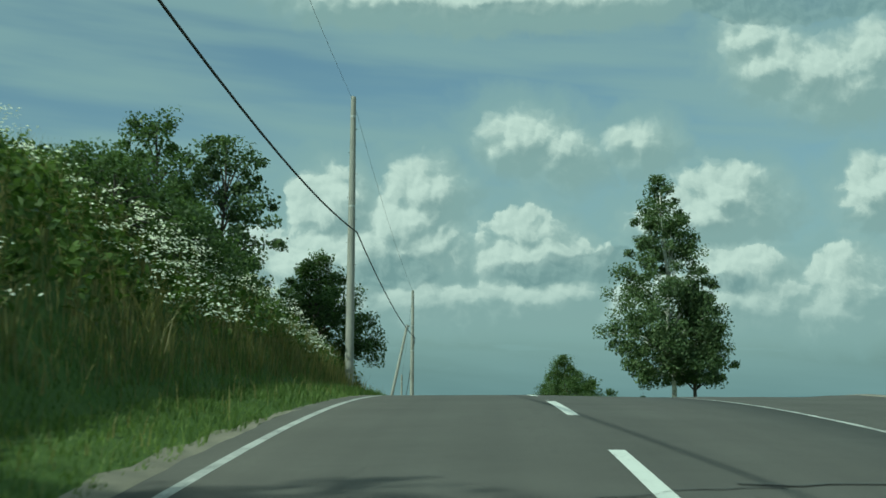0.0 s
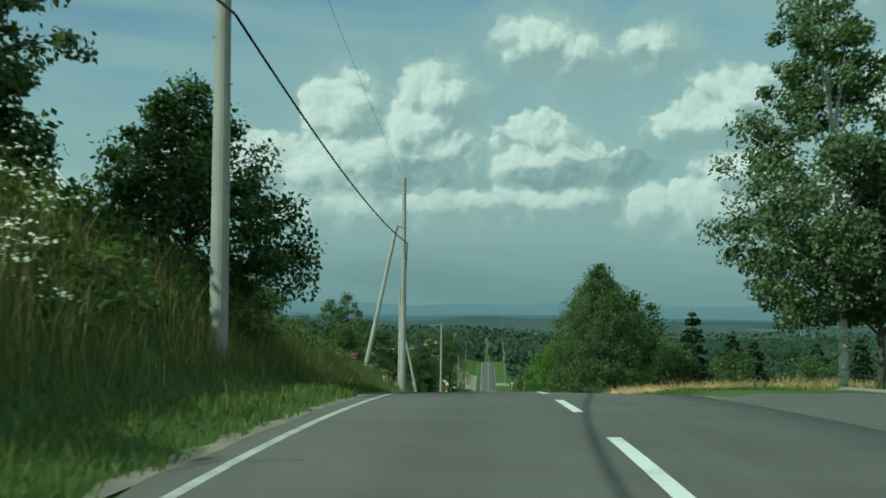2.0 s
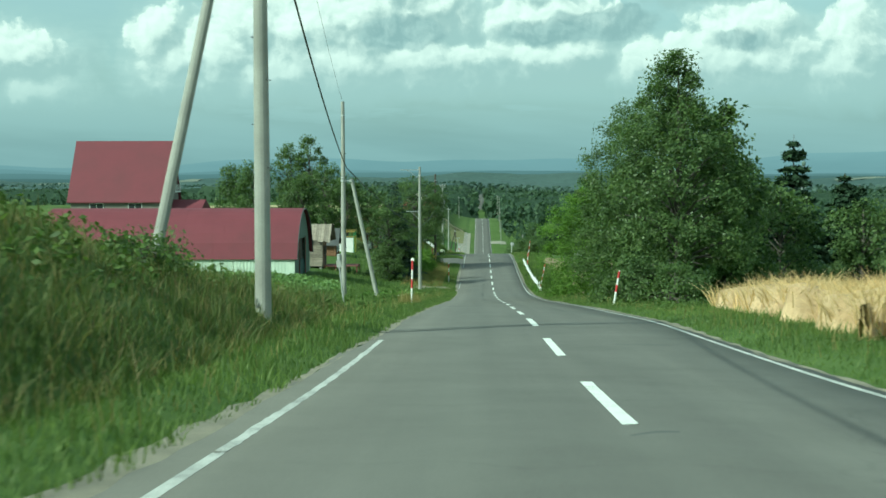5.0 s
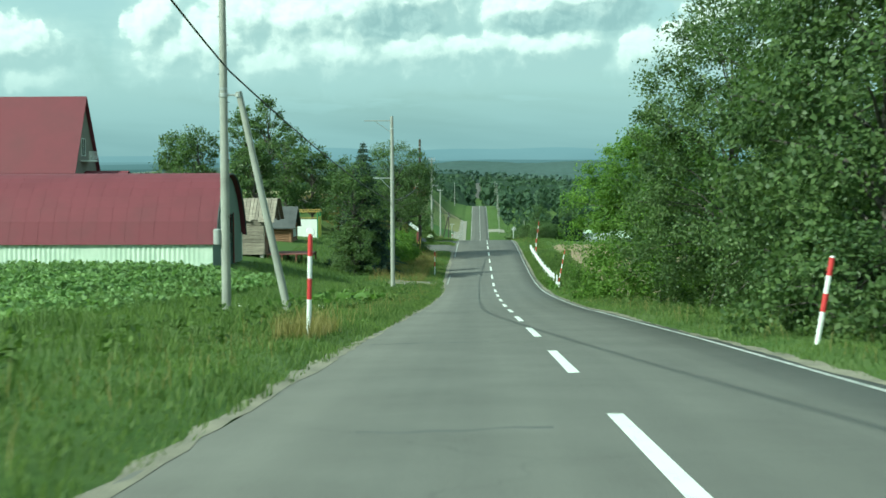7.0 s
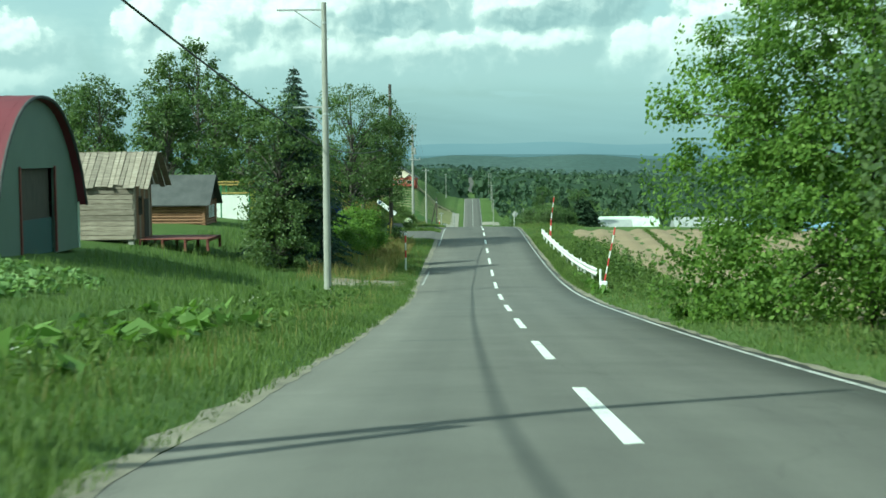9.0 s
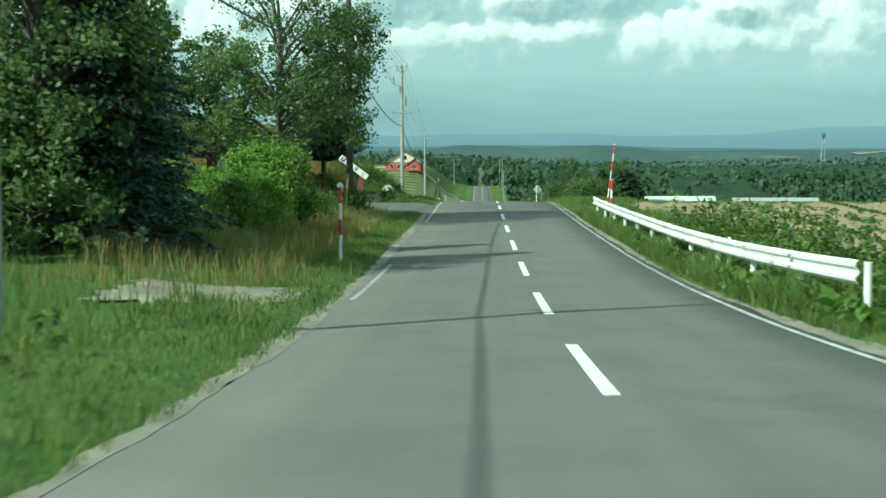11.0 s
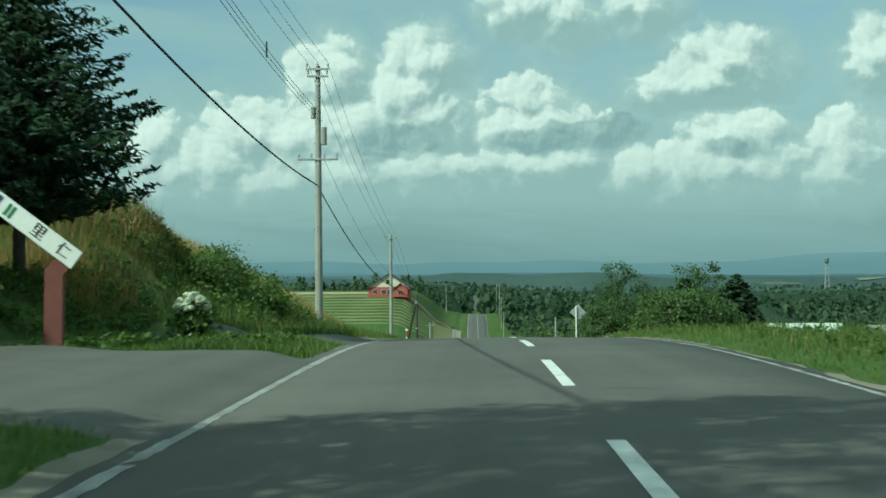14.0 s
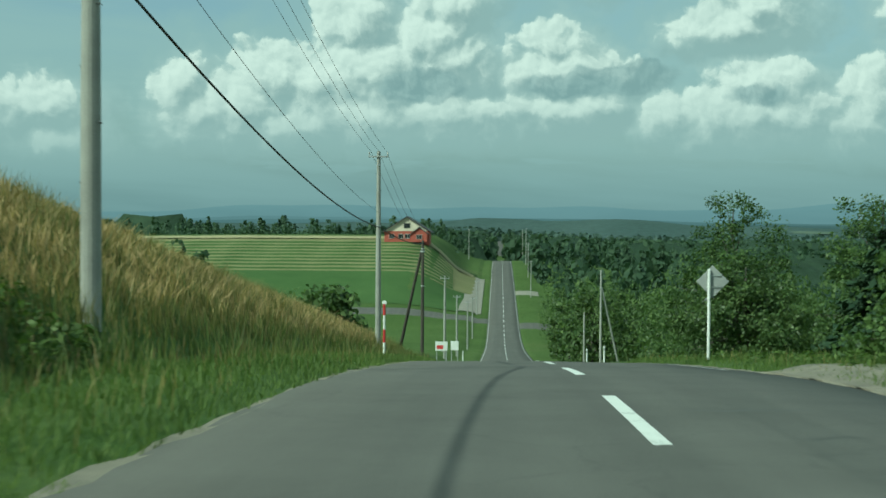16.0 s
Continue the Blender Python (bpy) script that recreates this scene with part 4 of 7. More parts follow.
def bush(name, x, y, height, width, leaf, label, clumps=40, leaves=55, size=0.13, spread=0.3, depth=None, category="bush", group="", z=None):
    z = float(land_z(x, y)) if z is None else z
    return broadleaf(name, x, y, z, height, 0.05 * height, width, lambda h: math.sqrt(max(0.0, 1 - (h * 1.02 - 0.15) ** 2 * 1.2)) if h < 0.95 else 0.2, leaf, label, clumps, leaves, size, spread, trunk_r=0.05,
                     flat=(depth or width) / width, category=category, group=group)


def weeds(name, n, xr, yr, height, leaf, label, category, size=0.09, per=14, keep=None, rows=False):
    """Knee-high leafy weeds over a stretch of ground, nobody could count them."""
    x, y = rng.uniform(*xr, n), rng.uniform(*yr, n)
    if rows:
        y = 183.5 + 78 * y
        x = 9.0 + 2.4 * np.floor(15 * x) + 0.06 * (y - 183) + rng.normal(0, 0.09, n)
    if keep is not None:
        ok = keep(x, y)
        x, y = x[ok], y[ok]
    h = height * rng.uniform(0.45, 1.2, len(x))
    z = land_z(x, y)
    c = np.stack([x, y, z], -1).repeat(per, 0)
    u = rng.uniform(0.1, 1, len(c))
    c[:, 2] += u * h.repeat(per)
    c[:, :2] += rng.normal(0, 0.10, (len(c), 2)) * (1.3 - u[:, None])
    nrm = rng.normal(size=c.shape) * 0.8 + np.array([0, 0, 0.9])
    v, f = cards(c, nrm, rng.uniform(0.6, 1.3, len(c)) * size, 2.0)
    return tagged(part(name, raw_mesh(name, v, f), leaf), label, category, kind="stuff")


def meadow(name, n, xr, yr, height, width, lean, mat, label, keep=None, thick=None):
    x, y = rng.uniform(*xr, n), rng.uniform(*yr, n)
    if keep is not None:
        ok = keep(x, y)
        x, y = x[ok], y[ok]
    z = land_z(x, y) - 0.01
    patch = 0.7 + 0.45 * np.sin(x * 1.3 + np.sin(y * 0.9)) * np.sin(y * 0.8 + 0.6 * x)
    h = height * rng.uniform(0.5, 1.25, len(x)) * np.clip(patch, 0.45, 1.3)
    ob = part(name, grass_mesh(name, x, y, z, h, np.full(len(x), width) * rng.uniform(0.7, 1.3, len(x)), rng.uniform(0.1, lean, len(x))), mat)
    return tagged(ob, label, "grass", kind="stuff")


# ---- far country ----
def far_wood(name, n, xr, yr, hr, label, keep=None, per=42, mat=None, conic=0.35, card=0.98):
    """A far wood: every tree a ragged clump of leaf sprays, too many to count."""
    x, y = rng.uniform(*xr, n), rng.uniform(*yr, n)
    if keep is not None:
        ok = keep(x, y)
        x, y = x[ok], y[ok]
    h = rng.uniform(*hr, len(x))
    w = h * rng.uniform(0.24, 0.36, len(x))
    cone = rng.random(len(x)) < conic
    u = rng.uniform(0.05, 1, (len(x), per))
    r = np.where(cone[:, None], (1 - u) * 1.05 + 0.05, np.sqrt(np.clip(1 - (u * 1.25 - 0.35) ** 2, 0.02, 1))) * w[:, None]
    a = rng.uniform(0, 2 * math.pi, (len(x), per))
    d = r * np.sqrt(rng.uniform(0.35, 1, (len(x), per)))
    k = card
    c = np.stack([x[:, None] + d * np.cos(a), y[:, None] + d * np.sin(a), (land_z(x, y))[:, None] + u * h[:, None]], -1).reshape(-1, 3)
    out = np.stack([np.cos(a), np.sin(a), 0.5 + 0 * a], -1).reshape(-1, 3)
    v, f = cards(c, out + rng.normal(0, 0.5, c.shape), np.repeat(h, per) * rng.uniform(0.13, 0.26, len(c)) * k, 1.3)
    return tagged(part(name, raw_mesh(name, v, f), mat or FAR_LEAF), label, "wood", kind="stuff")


def far_hills():
    # each farther ridge is paler and bluer: haze painted into its glow
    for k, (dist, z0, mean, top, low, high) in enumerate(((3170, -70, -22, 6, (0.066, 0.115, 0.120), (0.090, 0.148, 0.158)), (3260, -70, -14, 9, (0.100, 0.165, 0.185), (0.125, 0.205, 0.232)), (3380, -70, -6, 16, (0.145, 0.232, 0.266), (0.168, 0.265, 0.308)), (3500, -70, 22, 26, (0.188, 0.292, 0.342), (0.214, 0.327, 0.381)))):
        a = np.linspace(-1.5, 1.5, 240)
        ridge = mean + top * (0.45 * np.sin(a * 5 + k * 2) + 0.32 * np.sin(a * 13 + k) + 0.17 * np.sin(a * 31) + 0.08 * np.sin(a * 77 + k))
        n = len(a)
        low_v = np.stack([dist * np.sin(a), dist * np.cos(a), np.full(n, z0)], -1)
        top_v = np.stack([dist * np.sin(a), dist * np.cos(a), ridge], -1)
        i = np.arange(n - 1)
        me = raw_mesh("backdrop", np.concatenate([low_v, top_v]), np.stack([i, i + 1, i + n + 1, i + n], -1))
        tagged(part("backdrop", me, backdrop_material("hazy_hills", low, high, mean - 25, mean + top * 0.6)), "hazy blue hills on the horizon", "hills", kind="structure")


far_hills()
lane = lambda x, y: np.abs(x) > 8 - 3.5 * step(y, 740, 800)
wedge = lambda x, y: np.abs(x) < 60 + 0.40 * y
far_wood("valley_wood", 560, (9, 70), (392, 600), (5, 10), "dense green woods in the valley", lambda x, y: lane(x, y) & (x < 30 + 0.25 * (y - 380)) & ~((x > 60) & (y > 560)), per=260, card=0.20, mat=LEAF_MID)
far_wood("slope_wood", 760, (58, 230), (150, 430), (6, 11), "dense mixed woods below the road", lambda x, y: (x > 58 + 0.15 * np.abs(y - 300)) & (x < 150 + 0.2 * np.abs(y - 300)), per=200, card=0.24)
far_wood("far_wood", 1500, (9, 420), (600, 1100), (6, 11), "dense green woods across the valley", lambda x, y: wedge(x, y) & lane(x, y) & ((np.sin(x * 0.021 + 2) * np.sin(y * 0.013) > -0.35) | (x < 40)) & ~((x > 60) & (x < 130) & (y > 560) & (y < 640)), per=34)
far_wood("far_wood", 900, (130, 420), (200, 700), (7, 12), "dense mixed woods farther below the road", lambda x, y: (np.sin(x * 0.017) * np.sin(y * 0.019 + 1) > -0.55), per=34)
far_wood("far_wood", 11500, (-900, 900), (900, 2000), (6, 13), "distant dark woods between fields", lambda x, y: wedge(x, y) & lane(x, y) & (np.sin(x * 0.006 + 0.6) * np.sin(y * 0.008) + 0.35 * np.sin(x * 0.021) > -0.62) & ~((x < 0) & (x > -130) & (y < 930)) & ~((x > 140) & (x < 430) & (y > 1430) & (y < 1630)) & ~((x < -35) & (x > -170) & (y > 1200) & (y < 1350)) & ~((x < -290) & (y > 1450) & (y < 1710)), per=11, card=1.7)
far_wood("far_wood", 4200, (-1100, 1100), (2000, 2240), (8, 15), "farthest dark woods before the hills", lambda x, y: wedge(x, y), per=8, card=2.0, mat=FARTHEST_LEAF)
far_wood("far_wood", 1700, (-420, -12), (690, 1100), (3.5, 7), "dark woods behind the red house", lambda x, y: (y > 740 + 0.12 * np.abs(x + 30)) & (np.sin(x * 0.03) * np.sin(y * 0.02) > -0.5), per=30)
far_wood("far_wood", 260, (-500, -60), (330, 640), (6, 11), "field-side woods on the left slope", lambda x, y: np.sin(x * 0.02 + 1) * np.sin(y * 0.017) > 0.35)


def canopy(name, xr, yr, nx, ny, height, gap, mat, label):
    """The closed top of a far wood: a lumpy sheet with clearings where the trees stop."""
    xs, ys = np.linspace(*xr, nx), np.linspace(*yr, ny)
    X, Y = np.meshgrid(xs, ys)
    X = X + rng.uniform(-0.35, 0.35, X.shape) * (xs[1] - xs[0])
    Y = Y + rng.uniform(-0.35, 0.35, Y.shape) * (ys[1] - ys[0])
    field = np.sin(X * 0.0031 + 0.5) * np.sin(Y * 0.0052 + 0.4) + 0.5 * np.sin(X * 0.011 + Y * 0.002) + 0.35 * np.sin(Y * 0.017 - X * 0.003)
    H = height * step(field, gap, gap + 0.25) * rng.uniform(0.55, 1.15, X.shape) - 3.0 * (1 - step(field, gap - 0.05, gap + 0.1))
    H = np.where(np.abs(X) < 9, -6.0, H)
    H[0, :], H[-1, :], H[:, 0], H[:, -1] = -6.0, -6.0, -6.0, -6.0
    H = np.where((X > -130) & (X < 0) & (Y < 905), -6.0, H)
    v = np.stack([X, Y, land_z(X, Y) + H], -1).reshape(-1, 3)
    i = np.arange(nx * ny).reshape(ny, nx)
    f = np.stack([i[:-1, :-1], i[:-1, 1:], i[1:, 1:], i[1:, :-1]], -1).reshape(-1, 4)
    tagged(part(name, raw_mesh(name, v, f, True), mat), label, "wood", kind="stuff")


# near canopy is darker than leaves: shade between the crowns is in this colour
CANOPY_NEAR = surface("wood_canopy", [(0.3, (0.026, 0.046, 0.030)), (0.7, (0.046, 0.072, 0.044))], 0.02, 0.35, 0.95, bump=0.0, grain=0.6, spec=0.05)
# far canopy and low hills: distance haze in the base colour, bluer than near
CANOPY_FAR = surface("haze_tinted_canopy", [(0.3, (0.056, 0.088, 0.084)), (0.7, (0.076, 0.112, 0.106))], 0.006, 0.1, 0.95, bump=0.0, grain=0.5, spec=0.05)
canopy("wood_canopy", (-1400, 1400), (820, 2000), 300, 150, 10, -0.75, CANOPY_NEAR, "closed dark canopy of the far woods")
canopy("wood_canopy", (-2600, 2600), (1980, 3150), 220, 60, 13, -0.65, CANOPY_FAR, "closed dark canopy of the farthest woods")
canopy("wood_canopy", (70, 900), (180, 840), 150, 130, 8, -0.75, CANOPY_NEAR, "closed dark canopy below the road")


def far_field(x0, x1, y0, y1, mat, label, lift=0.5):
    v, f = strip(np.linspace(x0, x1, 12), np.linspace(y0, y1, 6), lift)
    tagged(part("far_field", raw_mesh("far_field", v, f, True), mat), label, "field", kind="structure")


def rise_z(x, y):
    """Long low hills across the plain."""
    top = 24 + 7 * np.sin(x * 0.0041 + 1) + 4 * np.sin(x * 0.011) + 2 * np.sin(x * 0.027 + 2)
    return land_z(x, y) + top * step(y, 2150, 2430) + 0.8 * np.sin(x * 0.09) * np.sin(y * 0.11)


# distance haze is mixed into both colours, greyer than the near fields
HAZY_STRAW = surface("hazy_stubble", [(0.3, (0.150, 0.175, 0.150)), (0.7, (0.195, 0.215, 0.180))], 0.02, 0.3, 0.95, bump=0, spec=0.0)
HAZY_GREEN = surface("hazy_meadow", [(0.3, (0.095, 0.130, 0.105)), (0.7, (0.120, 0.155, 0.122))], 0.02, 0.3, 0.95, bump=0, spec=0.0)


def far_rise():
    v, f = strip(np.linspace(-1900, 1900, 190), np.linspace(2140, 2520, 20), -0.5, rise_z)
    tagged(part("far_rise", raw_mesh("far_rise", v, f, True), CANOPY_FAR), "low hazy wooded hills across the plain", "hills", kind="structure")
    for x0, x1, y0, y1, mat, label in ((-760, -480, 2340, 2390, HAZY_STRAW, "distant stubble field, its pale colour holding haze"),
                                       (330, 500, 2310, 2340, HAZY_GREEN, "distant yellow-green field"), (600, 800, 2360, 2392, HAZY_STRAW, "distant stubble field, its pale colour holding haze")):
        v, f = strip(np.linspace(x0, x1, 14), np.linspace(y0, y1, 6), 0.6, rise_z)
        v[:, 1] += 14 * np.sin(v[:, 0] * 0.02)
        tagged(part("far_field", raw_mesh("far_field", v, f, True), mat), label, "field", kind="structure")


far_rise()
far_field(-90, -35, 420, 540, FIELD_GREEN, "green meadow on the left slope", 0.15)
far_field(62, 128, 565, 640, STRAW, "pale stubble field in the valley", 0.3)

# ---- left verge, bank and fields ----
paved = lambda x, y: ((y > 251.2) & (y < 262.4) & (x < -3.5)) | ((y > 268.7) & (y < 275.2) & (x < -3.5) & (x > -8.8)) | ((x > 3.5) & (x < 12) & (y > 2 + 0.2 * (x - 3.5)) & (y < 59.5)) | ((x > 3.5) & (x < 5.4) & (y > 79.8) & (y < 82.6))
bare = lambda x, y: ((x < -4.7) & (x > -7.3) & (y > 207.3) & (y < 210.2) & (np.sin(x * 5) * np.sin(y * 4) < 0.5))
sandy = lambda x, y: (x < 0) & (((x > -3.92) & (y > 212) & (y < 252)) | ((x > -4.2) & (y > 276) & (y < 278.5)))
open_ground = lambda x, y: ~paved(x, y) & ~bare(x, y) & ~sandy(x, y) & ((x > 0) | (x < edge_l(y) - 0.02 + 0.10 * np.sin(y * 2.7) * np.sin(y * 0.9)))
for y0 in range(-6, 330, 48):
    near = 1.0 if y0 < 300 else 0.5
    meadow("verge_grass", int(23000 * near), (-6.4, -3.3), (y0, y0 + 48), 0.18, 0.017, 0.8, GRASS, "ragged green verge grass", open_ground)
    meadow("verge_grass", int(12500 * near), (3.58, 6.6), (y0, y0 + 48), 0.17, 0.018, 0.8, GRASS, "ragged green verge grass", open_ground)
meadow("dry_grass", 4200, (-6.2, -4.0), (0, 330), 0.42, 0.012, 0.5, DRY_GRASS, "dry seeding grass stalks", open_ground)
meadow("dry_grass", 3000, (3.9, 6.2), (0, 330), 0.40, 0.012, 0.5, DRY_GRASS, "dry seeding grass stalks", open_ground)
meadow("tall_grass", 3500, (-19, -9.8), (266.5, 284), 0.5, 0.026, 0.5, GRASS, "long grass on the terrace under the fir")
meadow("dry_grass", 20000, (-20, -9.8), (271, 288), 0.85, 0.016, 0.5, RUST_GRASS, "dry grass on the terrace under the fir")
weeds("terrace_weeds", 260, (-11.5, -9.3), (266.5, 276), 0.5, WEED, "leafy weeds on the terrace edge", "weeds", 0.08, 16)
meadow("tall_grass", 36000, (-13.5, -5.6), (-4, 112), 0.62, 0.018, 0.55, BANK_GRASS, "tall rank grass on the bank")
meadow("tall_grass", 46000, (-13, -5.0), (58, 114), 0.42, 0.015, 1.7, BANK_GRASS, "soft long grass on the lower bank")
meadow("tall_grass", 34000, (-16, -5.8), (108, 200), 0.45, 0.018, 0.7, GRASS, "long meadow grass beside the road")
meadow("tall_grass", 9000, (-17, -5.6), (200, 253), 0.60, 0.024, 0.55, GRASS, "long meadow grass beside the road", open_ground)
meadow("tall_grass", 26000, (-15, -5.8), (275, 366), 0.65, 0.026, 0.5, BANK_GRASS, "tall rank grass on the bank", open_ground)
meadow("tall_grass", 14000, (5.2, 12), (60, 190), 0.34, 0.02, 0.9, GRASS, "long meadow grass beside the road")
meadow("tall_grass", 6000, (5.0, 7.0), (190, 262), 0.32, 0.022, 0.55, GRASS, "meadow grass beside the ploughed field")
meadow("tall_grass", 5000, (5.2, 9), (262, 330), 0.36, 0.022, 0.55, GRASS, "long meadow grass beside the road")
meadow("dry_grass", 15000, (-12.5, -5.6), (-2, 60), 1.0, 0.016, 0.5, DRY_GRASS, "brown seeding grass over the bank")
meadow("dry_grass", 7000, (-14, -5.0), (58, 112), 0.5, 0.012, 1.4, DRY_GRASS, "dry seeding grass on the bank")
meadow("dry_grass", 8000, (-9.0, -5.2), (228, 245), 0.55, 0.016, 0.6, DRY_GRASS, "pale dry grass below the trees")
meadow("dry_grass", 900, (-4.9, -4.1), (132.5, 137), 0.75, 0.016, 0.6, DRY_GRASS, "dry tuft of grass at the snow pole")
meadow("dry_grass", 2600, (-9.5, -5.2), (210, 232), 0.7, 0.016, 0.5, DRY_GRASS, "brown seeding grass beside the road", open_ground)
meadow("dry_grass", 2000, (-9.5, -5.4), (208, 250), 0.70, 0.014, 0.5, RUST_GRASS, "dry rust-coloured grass beside the road")
meadow("dry_grass", 24000, (-14, -7.2), (289, 362), 0.75, 0.016, 0.5, DRY_GRASS, "dry seeding grass on the bank")
weeds("bank_weeds", 1700, (-13.5, -6.2), (4, 60), 0.95, WEED, "rank leafy weeds covering the bank", "weeds", 0.10, 16)
weeds("bank_weeds", 700, (-14.0, -6.6), (58, 106), 0.6, WEED, "rank leafy weeds covering the bank", "weeds", 0.075, 18)
weeds("bank_weeds", 240, (-14.5, -10.5), (98, 113), 1.1, WEED, "tall leafy weeds along the bank top", "weeds", 0.075, 26)
weeds("verge_weeds", 300, (-9.0, -5.2), (105, 202), 0.36, WEED, "low leafy weeds in the verge", "weeds", 0.09, 12)
weeds("bank_weeds", 650, (-11.5, -6.6), (277, 294), 0.55, WEED, "rank leafy weeds on the bank", "weeds", 0.07, 22)
for x, y, h, w in ((-8.3, 284.5, 0.8, 1.1), (-9.3, 281.2, 0.9, 1.2), (-9.8, 286.0, 1.0, 1.0), (-7.7, 281.6, 0.5, 0.9)):
    bush("bramble_bush", x, y, h, w, WEED, "leafy green bramble on the bank", 46, 80, 0.075, group="brambles on the bank")
weeds("verge_weeds", 700, (4.4, 7.5), (120, 320), 0.26, WEED, "low leafy weeds in the verge", "weeds", 0.06, 16)
weeds("rail_weeds", 300, (3.9, 4.2), (203, 232), 0.34, WEED, "leafy weeds in front of the guard rail", "weeds", 0.08, 12)
weeds("rail_weeds", 380, (5.0, 6.8), (203, 229), 1.35, WEED, "tall light green weeds behind the guard rail", "weeds", 0.075, 30)
meadow("tall_grass", 9000, (4.8, 8.0), (200, 246), 0.62, 0.020, 0.6, GRASS, "tall grass behind the guard rail")
weeds("verge_weeds", 350, (4.6, 7.0), (196, 240), 0.35, WEED, "leafy weeds behind the guard rail", "weeds", 0.07, 20)
weeds("potato_crop", 5200, (-44, -12.5), (141, 189), 0.30, CROP, "pale green potato plants in the field", "crop", 0.17, 10)
weeds("butterbur", 46, (-8.8, -5.8), (155, 180), 0.36, BUTTERBUR, "broad pale butterbur leaves in the verge", "weeds", 0.30, 5)
weeds("butterbur", 34, (3.8, 4.2), (198, 218), 0.4, BUTTERBUR, "broad pale butterbur leaves in the verge", "weeds", 0.2, 5)
weeds("drive_island_weeds", 130, (-9.0, -4.2), (262.6, 267.4), 0.18, WEED, "low weeds on the grass island", "weeds", 0.08, 12)
meadow("verge_grass", 4500, (-9.5, -4.3), (274.9, 279.5), 0.34, 0.02, 0.6, GRASS, "ragged grass at the foot of the bank")
meadow("island_grass", 9500, (-9.5, -3.75), (262.3, 268.8), 0.22, 0.02, 0.6, GRASS, "short grass on the island between drives")


def flower_drift(name, n, xr, yr, high, size, label, heads=7, keep=None):
    """Flat white flower heads over the bank."""
    x, y = rng.uniform(*xr, n), rng.uniform(*yr, n)
    ok = np.sin(x * 1.1 + y * 0.35) + np.sin(y * 0.5 - x * 0.4) > -0.25
    x, y = x[ok], y[ok]
    z = land_z(x, y) + high * rng.uniform(0.75, 1.2, len(x))
    c = np.stack([x, y, z], -1).repeat(heads, 0)
    c += rng.normal(0, 1, c.shape) * np.array([0.12, 0.12, 0.03])
    nrm = rng.normal(0, 0.35, c.shape) + np.array([0, -0.35, 1.0])
    v, f = cards(c, nrm, rng.uniform(0.6, 1.3, len(c)) * size, 1.0)
    tagged(part(name, raw_mesh(name, v, f), PETAL), label, "flowers", kind="stuff")


meadow("rail_grass", 15000, (3.66, 4.24), (202, 252), 0.50, 0.016, 0.7, GRASS, "long grass in front of the guard rail")
weeds("furrow_weeds", 5200, (0, 1), (0, 1), 0.17, WEED, "thin green weed rows between the furrows", "weeds", 0.09, 7, rows=True)
flower_drift("white_flowers", 70, (-12.5, -8.2), (6, 26), 1.25, 0.055, "white yarrow heads over the bank", 12)
flower_drift("white_flowers", 300, (-7.6, -5.7), (10, 42), 0.95, 0.050, "white yarrow heads low on the bank", 12)
flower_drift("white_flowers", 420, (-10.5, -6.8), (12, 46), 1.15, 0.06, "white yarrow heads low on the bank", 12)
flower_drift("white_flowers", 14, (-8, -4.4), (262.8, 267), 0.2, 0.025, "small white clover flowers in the grass", 4)
flower_drift("white_flowers", 18, (-8.6, -5.0), (110, 200), 0.3, 0.035, "scattered white clover flowers")


def wheat(name, n, xr, yr, keep, label, height=0.95, mat=None):
    x, y = rng.uniform(*xr, n), rng.uniform(*yr, n)
    ok = keep(x, y)
    x, y = x[ok], y[ok]
    ob = part(name, grass_mesh(name, x, y, land_z(x, y), height * rng.uniform(0.8, 1.15, len(x)) * (0.85 + 0.28 * np.sin(x * 0.9 + 0.6 * np.sin(y)) * np.sin(y * 0.8 + x * 0.3)), rng.uniform(0.02, 0.045, len(x)), rng.uniform(0.1, 1.1, len(x))), mat or WHEAT)
    tagged(ob, label, "wheat", kind="stuff")


wheat_line = lambda x, y: (y > 98.5 - 2.6 * (x - 5.9) + 0.8 * np.sin(x * 2.1)) & (x > 5.9 + 0.25 * np.sin(y * 1.7) + 0.05 * (y - 98)) & ~((np.sin(x * 1.3 + 0.6 * np.sin(y)) * np.sin(y * 0.9 + 1) > 0.72))
wheat("wheat_field", 66000, (5.8, 40), (84, 122), wheat_line, "ripe golden wheat with lodged gaps", 1.14)
wheat("wheat_field", 9000, (5.7, 9.5), (88, 122), wheat_line, "outer rows of the ripe wheat", 0.95)
ears = lambda X, Y: land_z(X, Y) + np.where(wheat_line(X, Y) & (Y > 86) & (Y < 121), 0.72 + 0.14 * np.sin(X * 1.9 + np.sin(Y)) * np.sin(Y * 1.4) + 0.05 * np.sin(X * 7) * np.sin(Y * 6.1), -0.4)
v, f = strip(np.arange(5.8, 44, 0.3), np.arange(84, 123, 0.3), 0, ears)
tagged(part("wheat_ears", raw_mesh("wheat_ears", v, f, True), WHEAT_TOP), "closed tan top of the ripe wheat", "wheat", kind="stuff")
wheat("wheat_field", 44000, (-24, -7.8), (278, 356), lambda x, y: (-x > np.interp(y, [278, 287, 293, 312, 356], [11.2, 10.6, 8.4, 7.5, 7.2]) + 0.3 * np.sin(y * 1.1)), "ripe wheat along the top of the bank", 0.62, BANK_WHEAT)

